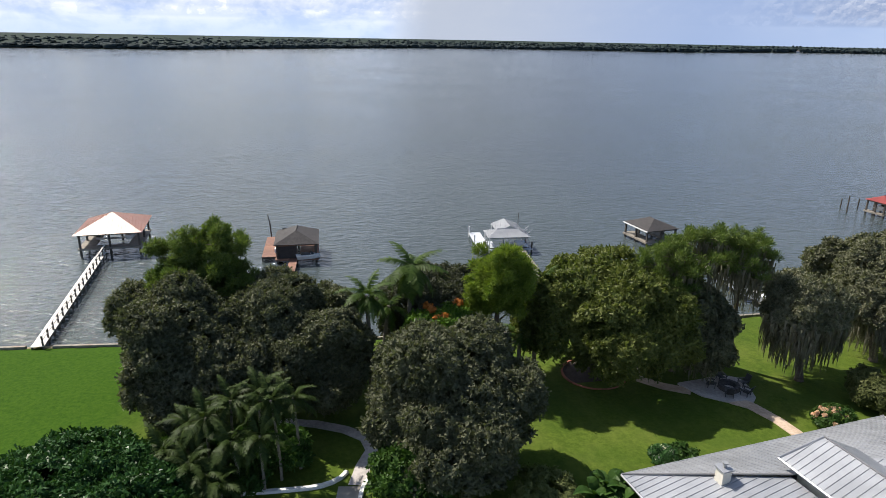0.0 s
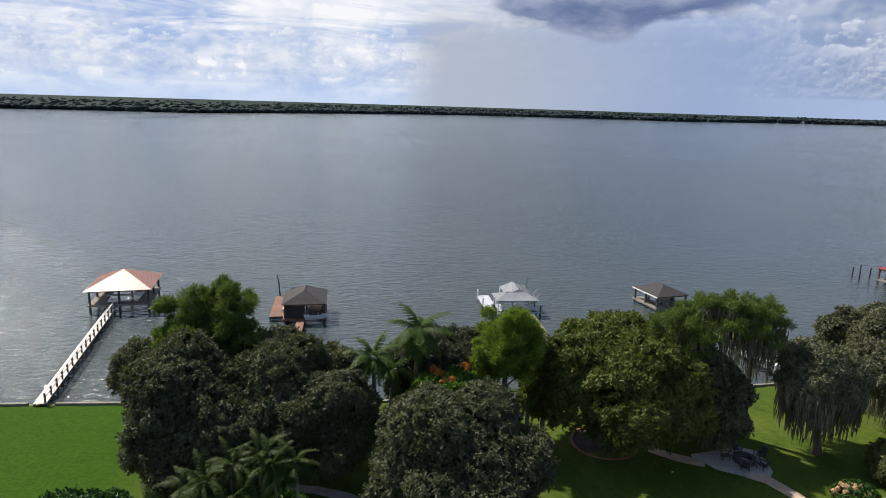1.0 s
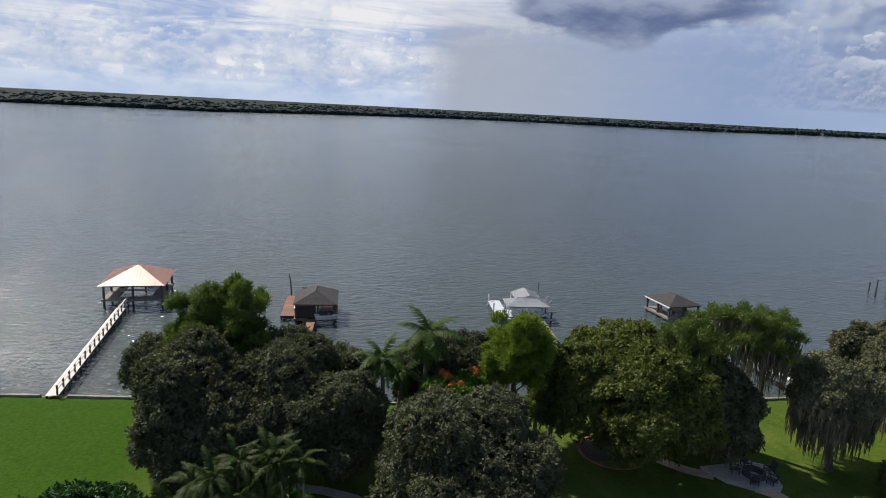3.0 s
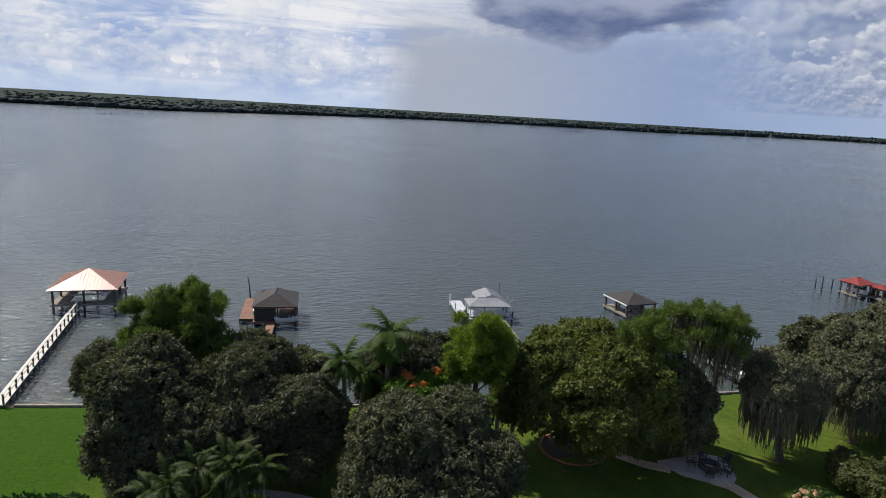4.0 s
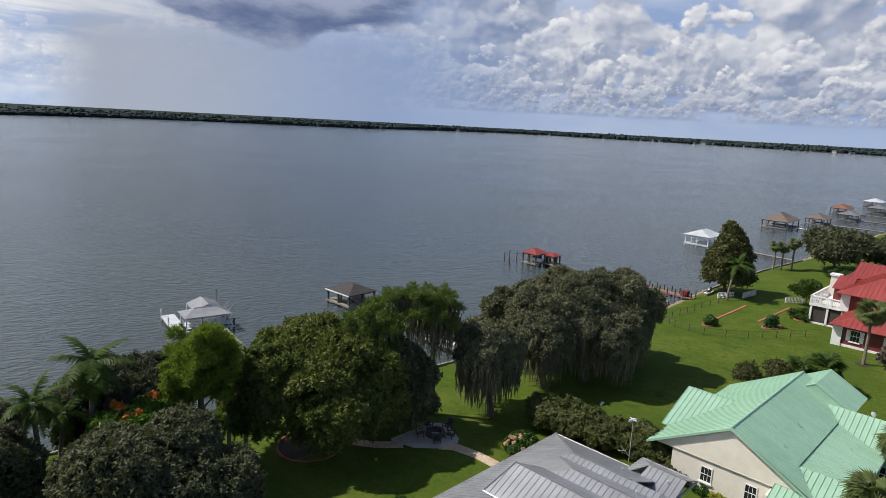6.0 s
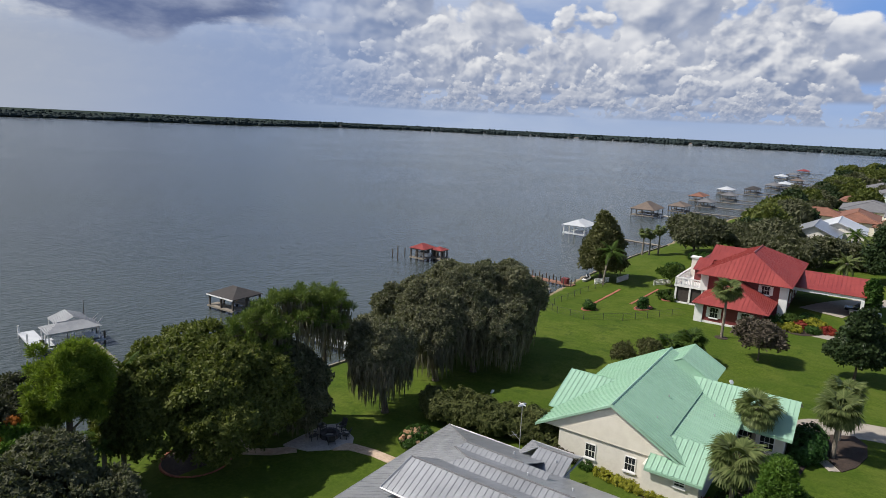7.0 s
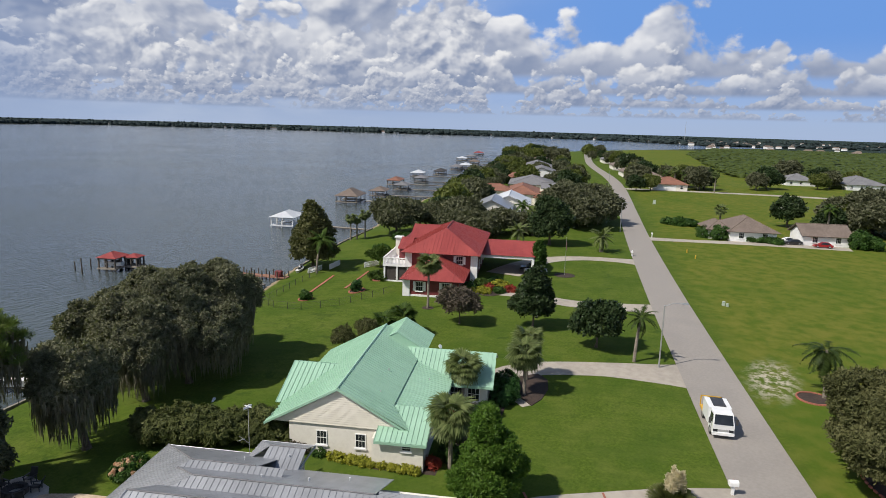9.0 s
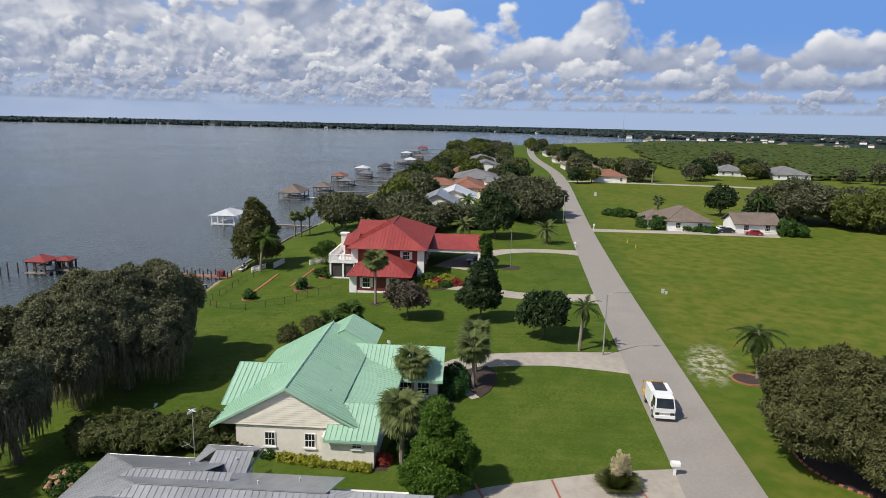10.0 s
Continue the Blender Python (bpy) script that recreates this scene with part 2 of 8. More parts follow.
def grass_material():
    m = bpy.data.materials.new("turf")
    m.use_nodes = True
    t = m.node_tree
    n = Nodes(t)
    b = t.nodes["Principled BSDF"]
    co = n.add("ShaderNodeTexCoord").outputs["Object"]
    sep = n.add("ShaderNodeSeparateXYZ")
    t.links.new(co, sep.inputs[0])
    x, y, z = sep.outputs
    fine, mid, wide = n.noise(co, 3.0, 8.0, 0.7), n.noise(co, 0.35, 5.0, 0.6), n.noise(co, 0.045, 4.0, 0.55)
    lawn = n.mix(n.rng(fine, 0.3, 0.7), rgb(0.048, 0.080, 0.010), rgb(0.096, 0.137, 0.020))
    lawn = n.mix(n.rng(mid, 0.38, 0.68, 0.0, 0.55), lawn, rgb(0.112, 0.138, 0.028))
    lawn = n.mix(n.rng(n.noise(co, 0.12, 5.0, 0.65), 0.42, 0.62, 0.0, 0.45), lawn, rgb(0.040, 0.080, 0.010))
    # mower's lanes across the gardens
    lane = n.m("SINE", n.m("MULTIPLY", n.m("ADD", n.m("MULTIPLY", x, 0.95), n.m("MULTIPLY", y, 0.31)), 4.2))
    lawn = n.mix(n.rng(lane, -0.4, 0.4, 0.0, 0.11), lawn, rgb(0.035, 0.064, 0.010))
    spots = n.m("MULTIPLY", n.rng(n.noise(co, 0.33, 5.0, 0.65, 0.4), 0.57, 0.66), n.rng(wide, 0.40, 0.55))
    lawn = n.mix(n.m("MULTIPLY", spots, 0.55), lawn, rgb(0.026, 0.056, 0.010))
    lush = n.mix(n.rng(fine, 0.3, 0.7), rgb(0.024, 0.064, 0.004), rgb(0.046, 0.098, 0.007))
    lawn = n.mix(n.rng(x, -20.0, -26.0), lawn, lush)
    # rough field across the road: paler, bare here and there
    off = n.m("SUBTRACT", y, n.m("MULTIPLY", x, 0.24))
    field = n.rng(off, -17.0, -23.0)
    meadow = n.mix(n.rng(mid, 0.32, 0.68), rgb(0.070, 0.108, 0.012), rgb(0.136, 0.140, 0.026))
    meadow = n.mix(n.rng(wide, 0.45, 0.7, 0.0, 0.6), meadow, rgb(0.056, 0.104, 0.011))
    col = n.mix(field, lawn, meadow)
    dx, dy = n.m("SUBTRACT", x, 80.0), n.m("SUBTRACT", y, -3.6)
    near = n.m("SQRT", n.m("ADD", n.m("MULTIPLY", dx, n.m("MULTIPLY", dx, 0.5)), n.m("MULTIPLY", dy, n.m("MULTIPLY", dy, 3.0))))
    bare = n.m("MULTIPLY", n.rng(near, 6.5, 2.0), n.rng(n.noise(co, 0.9, 6.0, 0.75), 0.44, 0.60))
    col = n.mix(bare, col, rgb(0.40, 0.37, 0.29))
    # sand at the water's edge and the lake bed
    col = n.mix(n.rng(n.m("ADD", z, n.m("MULTIPLY", mid, 0.25)), -1.02, -1.22), col, rgb(0.26, 0.21, 0.14))
    dist = n.m("SQRT", n.m("ADD", n.m("MULTIPLY", x, x), n.m("MULTIPLY", y, y)))
    wood = n.mix(n.rng(n.noise(co, 0.02, 6.0, 0.7), 0.35, 0.65), rgb(0.018, 0.029, 0.022), rgb(0.030, 0.043, 0.034))
    col = n.mix(n.rng(dist, 1000.0, 1180.0), col, wood)
    t.links.new(col, b.inputs["Base Color"])
    b.inputs["Roughness"].default_value = 0.85
    b.inputs["Specular IOR Level"].default_value = 0.05
    bp = n.add("ShaderNodeBump")
    bp.inputs["Strength"].default_value, bp.inputs["Distance"].default_value = 0.6, 0.06
    t.links.new(n.noise(co, 9.0, 6.0, 0.7), bp.inputs["Height"])
    t.links.new(bp.outputs[0], b.inputs["Normal"])
    return m


def water_material():
    m = bpy.data.materials.new("lake_water")
    m.use_nodes = True
    t = m.node_tree
    n = Nodes(t)
    b = t.nodes["Principled BSDF"]
    co = n.add("ShaderNodeTexCoord").outputs["Object"]
    wide = n.noise(co, 0.012, 3.0)
    col = n.mix(n.rng(wide, 0.35, 0.65), rgb(0.052, 0.066, 0.068), rgb(0.064, 0.080, 0.080))
    t.links.new(col, b.inputs["Base Color"])
    b.inputs["IOR"].default_value = 1.333
    t.links.new(n.rng(wide, 0.35, 0.65, 0.08, 0.13), b.inputs["Roughness"])
    mp = n.add("ShaderNodeMapping")
    t.links.new(co, mp.inputs[0])
    mp.inputs["Rotation"].default_value = (0, 0, radians(-25))
    mp.inputs["Scale"].default_value = (0.55, 1.25, 1.0)
    ripples = n.noise(mp.outputs[0], 1.15, 3.0, 0.55, 0.4)
    swell = n.noise(mp.outputs[0], 0.22, 3.0, 0.5, 0.3)
    h = n.m("ADD", n.m("MULTIPLY", ripples, 1.15), n.m("MULTIPLY", swell, 0.55))
    bp = n.add("ShaderNodeBump")
    bp.inputs["Strength"].default_value, bp.inputs["Distance"].default_value = 0.85, 0.36
    t.links.new(h, bp.inputs["Height"])
    t.links.new(bp.outputs[0], b.inputs["Normal"])
    return m


TURF, WATER = grass_material(), water_material()
ASPHALT = surface("worn_asphalt", (0.25, 0.228, 0.207), (0.288, 0.264, 0.240), 0.85, 3.0, 0.1, bump=0.3)
CONCRETE = surface("pale_concrete", (0.30, 0.268, 0.228), (0.39, 0.350, 0.300), 0.85, 1.0, 0.2)
KERB = surface("white_kerb", (0.66, 0.65, 0.62), (0.80, 0.79, 0.76), 0.7, 2.0)
GREEN_METAL = surface("mint_green_roof_metal", (0.285, 0.465, 0.345), (0.325, 0.515, 0.39), 0.42, 0.8, 0.2, 0.0, 0.03, per_object=0.04)
RED_METAL = surface("red_roof_metal", (0.25, 0.043, 0.038), (0.31, 0.058, 0.050), 0.45, 0.8, 0.2, 0.0, 0.03, per_object=0.05)
GREY_METAL = surface("galvanised_roof_metal", (0.26, 0.27, 0.29), (0.34, 0.35, 0.375), 0.36, 0.8, 0.2, 0.25, 0.03, per_object=0.05)
WHITE_METAL = surface("white_roof_metal", (0.50, 0.52, 0.55), (0.60, 0.62, 0.65), 0.4, 1.0, 0.2, 0.0, 0.03)
PALE_METAL = surface("pale_grey_roof_metal", (0.25, 0.26, 0.28), (0.33, 0.34, 0.36), 0.55, 1.0, 0.2, 0.0, 0.03)
STUCCO = surface("cream_stucco", (0.69, 0.655, 0.59), (0.76, 0.725, 0.66), 0.85, 3.0, 0.15, bump=0.3)
SIDING = surface("cream_siding", (0.68, 0.635, 0.54), (0.75, 0.705, 0.61), 0.7, 1.5, 0.2)
RED_WALL = surface("dark_red_siding", (0.13, 0.022, 0.025), (0.18, 0.032, 0.034), 0.65, 1.5, 0.2)
TRIM = surface("white_trim", (0.72, 0.72, 0.72), (0.82, 0.82, 0.81), 0.5, 2.0)
GLASS = surface("dark_window_glass", (0.015, 0.018, 0.022), (0.03, 0.034, 0.04), 0.08, 1.0, 0.3, 0.0, 0.0)
DARK = surface("dark_metal", (0.03, 0.03, 0.032), (0.06, 0.06, 0.062), 0.5, 2.0)
SCREEN = surface("dark_screen", (0.035, 0.03, 0.028), (0.06, 0.05, 0.045), 0.8, 2.0)
WOOD_RED = surface("reddish_decking", (0.20, 0.10, 0.07), (0.29, 0.15, 0.10), 0.75, 2.0, 0.2, per_object=0.15)
WOOD_GREY = surface("weathered_timber", (0.17, 0.15, 0.125), (0.28, 0.25, 0.21), 0.85, 2.0, 0.2, per_object=0.15)
WOOD_WHITE = surface("bleached_decking", (0.62, 0.58, 0.52), (0.74, 0.70, 0.64), 0.8, 2.0, 0.2, per_object=0.1)
WOOD_DARK = surface("dark_piling", (0.05, 0.042, 0.035), (0.10, 0.085, 0.07), 0.85, 2.0)
ORANGE_ROOF = surface("orange_roof_metal", (0.40, 0.17, 0.095), (0.48, 0.21, 0.125), 0.36, 1.0, 0.2, bump=0.0, spec=1.0)
ORANGE_ROOF.node_tree.nodes["Principled BSDF"].inputs["Coat Weight"].default_value = 1.0
ORANGE_ROOF.node_tree.nodes["Principled BSDF"].inputs["Coat Roughness"].default_value = 0.36
SHINGLE = surface("brown_grey_shingles", (0.036, 0.033, 0.033), (0.062, 0.056, 0.056), 0.9, 3.0, 0.2, bump=0.4)
TAN_SHINGLE = surface("tan_shingles", (0.125, 0.096, 0.080), (0.185, 0.146, 0.122), 0.9, 2.0, 0.2, bump=0.4)
GREY_SHINGLE = surface("grey_shingles", (0.13, 0.13, 0.14), (0.19, 0.19, 0.20), 0.9, 2.0, 0.2, bump=0.4)
TILE_ROOF = surface("terracotta_tiles", (0.17, 0.075, 0.050), (0.25, 0.115, 0.078), 0.85, 2.0, 0.2, bump=0.4)
BARK = surface("grey_brown_bark", (0.07, 0.055, 0.043), (0.15, 0.12, 0.095), 0.95, 4.0, 0.2, bump=0.6)
PALM_BARK = surface("palm_trunk", (0.16, 0.135, 0.11), (0.27, 0.235, 0.19), 0.95, 5.0, 0.2, bump=0.6)
MULCH = surface("dark_mulch", (0.028, 0.018, 0.014), (0.06, 0.04, 0.03), 0.95, 5.0, 0.2, bump=0.8)
BRICK_RED = surface("red_edging_brick", (0.28, 0.09, 0.06), (0.40, 0.15, 0.10), 0.85, 4.0, 0.2, per_object=0.15)
STEEL = surface("galvanised_steel", (0.36, 0.36, 0.36), (0.48, 0.48, 0.48), 0.5, 3.0, 0.2, 0.6, 0.05)
LEAF_OAK = foliage("oak_leaves", (0.044, 0.051, 0.028), (0.145, 0.149, 0.092), 0.2, 0.6)
LEAF_GREYOAK = foliage("grey_oak_leaves", (0.034, 0.040, 0.027), (0.092, 0.096, 0.068), 0.2, 0.6)
LEAF_MOSS_OAK = foliage("mossy_oak_leaves", (0.055, 0.062, 0.035), (0.205, 0.203, 0.135), 0.2, 0.65)
LEAF_BUSHY = foliage("bushy_oak_leaves", (0.042, 0.050, 0.018), (0.140, 0.140, 0.062), 0.2, 0.55)
LEAF_GREEN = foliage("broad_green_leaves", (0.038, 0.058, 0.013), (0.165, 0.182, 0.056), 0.25, 0.45)
LEAF_SHRUB = foliage("shrub_leaves", (0.016, 0.046, 0.008), (0.062, 0.115, 0.026), 0.2, 0.45)
LEAF_HEDGE = foliage("hedge_leaves", (0.034, 0.048, 0.014), (0.128, 0.138, 0.050), 0.2, 0.5)
LEAF_PINE = foliage("pine_needles", (0.060, 0.108, 0.014), (0.235, 0.290, 0.052), 0.3, 0.5)
LEAF_PINE_DARK = foliage("dark_pine_needles", (0.036, 0.072, 0.014), (0.165, 0.205, 0.056), 0.25, 0.5)
LEAF_DARK = foliage("glossy_dark_leaves", (0.014, 0.042, 0.010), (0.052, 0.118, 0.034), 0.12, 0.32)
LEAF_MAGNOLIA = foliage("magnolia_leaves", (0.012, 0.028, 0.010), (0.055, 0.078, 0.034), 0.10, 0.32)
LEAF_PALM = foliage("palm_fronds", (0.022, 0.048, 0.008), (0.080, 0.122, 0.026), 0.2, 0.5)
LEAF_QUEEN = foliage("queen_palm_fronds", (0.014, 0.030, 0.006), (0.058, 0.082, 0.022), 0.15, 0.5)
LEAF_SABAL = foliage("sabal_fronds", (0.048, 0.072, 0.020), (0.175, 0.205, 0.082), 0.2, 0.45)
LEAF_DRY = foliage("dry_fronds", (0.11, 0.085, 0.05), (0.25, 0.20, 0.13), 0.2, 0.8)
LEAF_STRAW = foliage("straw_plumes", (0.42, 0.36, 0.25), (0.62, 0.55, 0.42), 0.25, 0.9)
LEAF_YELLOW = foliage("yellow_green_leaves", (0.14, 0.16, 0.020), (0.40, 0.37, 0.05), 0.25, 0.5)
LEAF_WEEP = foliage("pale_weeping_leaves", (0.060, 0.080, 0.020), (0.190, 0.205, 0.080), 0.25, 0.5)
LEAF_TULIP = foliage("flowering_tree_leaves", (0.030, 0.075, 0.010), (0.110, 0.185, 0.030), 0.25, 0.4)
LEAF_PLUM = foliage("purplish_leaves", (0.046, 0.040, 0.030), (0.140, 0.116, 0.092), 0.15, 0.5)
# far-shore leaves: distance haze put into the colour as a blue-grey tint
LEAF_FAR_HAZED = foliage("hazed_far_leaves", (0.024, 0.036, 0.038), (0.038, 0.053, 0.053), 0.05, 0.8)
MOSS = foliage("hanging_moss", (0.095, 0.088, 0.066), (0.23, 0.215, 0.168), 0.3, 0.9)
ORANGE_BLOOM = foliage("orange_blossom", (0.36, 0.11, 0.022), (0.50, 0.20, 0.05), 0.2, 0.6)
PINK_BLOOM = foliage("pink_blossom", (0.50, 0.27, 0.18), (0.72, 0.55, 0.40), 0.2, 0.6)
WHITE_BLOOM = foliage("white_blossom", (0.62, 0.60, 0.52), (0.78, 0.76, 0.68), 0.2, 0.6)
RED_LEAF = foliage("red_leaves", (0.16, 0.018, 0.02), (0.36, 0.08, 0.05), 0.2, 0.5)
CAR_WHITE = surface("white_vehicle_paint", (0.72, 0.73, 0.74), (0.80, 0.80, 0.80), 0.3, 1.0, 0.2, bump=0.0)
CAR_DARK = surface("black_vehicle_paint", (0.02, 0.02, 0.022), (0.03, 0.03, 0.033), 0.25, 1.0, 0.2, bump=0.0)
CAR_RED = surface("red_vehicle_paint", (0.25, 0.015, 0.02), (0.32, 0.02, 0.025), 0.25, 1.0, 0.2, bump=0.0)
RUBBER = surface("rubber", (0.02, 0.02, 0.02), (0.035, 0.035, 0.035), 0.8, 3.0)
YELLOW = surface("yellow_paint", (0.55, 0.33, 0.03), (0.65, 0.40, 0.05), 0.5, 2.0)
PAVER_PATH = surface("grey_concrete_pavers", (0.34, 0.31, 0.29), (0.52, 0.48, 0.45), 0.85, 4.0, 0.2, bump=0.5)
TAN_PATH = surface("tan_brick_pavers", (0.40, 0.29, 0.21), (0.58, 0.45, 0.34), 0.85, 4.0, 0.2, bump=0.5)
DARK_STONE = surface("sooty_stone", (0.05, 0.045, 0.045), (0.11, 0.10, 0.10), 0.9, 4.0, 0.2)
CABINET = surface("pale_green_cabinet_paint", (0.36, 0.42, 0.36), (0.44, 0.50, 0.43), 0.55, 2.0)
RED_CLOTH = surface("red_cloth", (0.35, 0.05, 0.05), (0.50, 0.12, 0.10), 0.9, 4.0)
LEAF_GROVE = foliage("citrus_leaves", (0.044, 0.064, 0.014), (0.068, 0.092, 0.024), 0.1, 0.6)

# ---- building tools ----
TURN = radians(18.5)          # the plots, houses and docks lie at this angle
CU, SU = math.cos(TURN), math.sin(TURN)


def W(u, v, z=0.0):
    """Plot coordinates (along the road, towards the lake) to the world."""
    return (u * CU - v * SU, u * SU + v * CU, z)


class Geo:
    """Collects faces for one mesh."""
    def __init__(self):
        self.v, self.f = [], []

    def poly(self, pts):
        k = len(self.v)
        self.v += [tuple(p) for p in pts]
        self.f.append(tuple(range(k, k + len(pts))))
        return self

    def hull(self, low, high):
        """Closed prism between two rings with the same number of corners (low seen anticlockwise from above)."""
        k, c = len(self.v), len(low)
        self.v += [tuple(p) for p in low] + [tuple(p) for p in high]
        self.f.append(tuple(range(k + c - 1, k - 1, -1)))
        self.f.append(tuple(range(k + c, k + 2 * c)))
        for i in range(c):
            j = (i + 1) % c
            self.f.append((k + i, k + j, k + c + j, k + c + i))
        return self

    def prism(self, ring, z0, z1):
        return self.hull([(p[0], p[1], z0) for p in ring], [(p[0], p[1], z1) for p in ring])

    def box(self, x0, x1, y0, y1, z0, z1, at=None):
        ring = [(x0, y0), (x1, y0), (x1, y1), (x0, y1)]
        at = at or (lambda a, b, c: (a, b, c))
        return self.hull([at(a, b, z0) for a, b in ring], [at(a, b, z1) for a, b in ring])

    def slab(self, pts, thick):
        """A plate whose upper face has these corners (anticlockwise from above)."""
        a, b, c = Vector(pts[0]), Vector(pts[1]), Vector(pts[2])
        nrm = (b - a).cross(c - a).normalized()
        return self.hull([Vector(p) - nrm * thick for p in pts], [Vector(p) for p in pts])

    def tube(self, p, q, r0, r1=None, n=8):
        p, q = Vector(p), Vector(q)
        r1 = r0 if r1 is None else r1
        d = (q - p).normalized()
        s = d.orthogonal().normalized()
        t = d.cross(s)
        ang = [2 * math.pi * i / n for i in range(n)]
        return self.hull([p + (s * math.cos(a) + t * math.sin(a)) * r0 for a in ang],
                         [q + (s * math.cos(a) + t * math.sin(a)) * r1 for a in ang])

    def ball(self, c, rx, ry, rz, n=10, m=6):
        k = len(self.v)
        for i in range(m + 1):
            th = math.pi * i / m
            for j in range(n):
                ph = 2 * math.pi * j / n
                self.v.append((c[0] + rx * math.sin(th) * math.cos(ph), c[1] + ry * math.sin(th) * math.sin(ph), c[2] + rz * math.cos(th)))
        for i in range(m):
            for j in range(n):
                a, b = k + i * n + j, k + i * n + (j + 1) % n
                self.f.append((a, a + n, b + n, b))
        return self

    def mesh(self, name, mat, smooth=False):
        me = bpy.data.meshes.new(name)
        me.from_pydata(self.v, [], self.f)
        me.materials.append(mat)
        if smooth:
            me.shade_smooth()
        me.validate()
        return me


def thing(name, label, category, group="", kind="", place=(0, 0, 0), turn=0.0):
    ob = new(name)
    ob.empty_display_size = 0.2
    ob.matrix_basis = pose(*place, 0, 0, turn)
    return tagged(ob, label, category, group, kind)


def part(name, geo, mat, parent=None, label="", smooth=False):
    ob = new(name, geo.mesh(name, mat, smooth) if isinstance(geo, Geo) else geo)
    if parent:
        ob.parent = parent
    if label:
        ob["label"] = label
    return ob


def whole(name, geo, mat, label, category, group="", kind="", smooth=False):
    """A thing that is one mesh."""
    return tagged(part(name, geo, mat, None, "", smooth), label, category, group, kind)


def quads(name, verts, mat, smooth=False, sides=4):
    """A mesh of loose blades from an array of corners."""
    verts = np.asarray(verts, dtype=np.float32)
    sides = verts.shape[1] if verts.ndim == 3 else sides
    verts = verts.reshape(-1, 3)
    k = len(verts) // sides
    me = bpy.data.meshes.new(name)
    me.vertices.add(len(verts))
    me.vertices.foreach_set("co", verts.ravel())
    me.loops.add(len(verts))
    me.loops.foreach_set("vertex_index", np.arange(len(verts), dtype=np.int32))
    me.polygons.add(k)
    me.polygons.foreach_set("loop_start", np.arange(0, len(verts), sides, dtype=np.int32))
    me.polygons.foreach_set("loop_total", np.full(k, sides, dtype=np.int32))
    me.update(calc_edges=True)
    me.materials.append(mat)
    return me


def unit(rng, k):
    d = rng.normal(size=(k, 3))
    return d / np.linalg.norm(d, axis=1, keepdims=True)


def blades(rng, pos, nrm, size, narrow=0.55, droop=0.0, aim=None):
    """Pointed leaves at pos, facing about nrm; with aim they point along it instead."""
    k = len(pos)
    if aim is not None:
        nrm = np.cross(aim, unit(rng, k)) + 0.25 * unit(rng, k)
        nrm /= np.linalg.norm(nrm, axis=1, keepdims=True) + 1e-9
        side = np.cross(nrm, aim)
    else:
        side = np.cross(nrm, unit(rng, k))
    side /= np.linalg.norm(side, axis=1, keepdims=True) + 1e-9
    along = np.cross(nrm, side)
    along[:, 2] -= droop
    s = (size * rng.uniform(0.65, 1.35, k))[:, None]
    a, b = along * s, side * s * narrow
    return np.stack([pos - a * 0.45 + b * 0.5, pos + a * 0.6, pos - a * 0.45 - b * 0.5], axis=1)


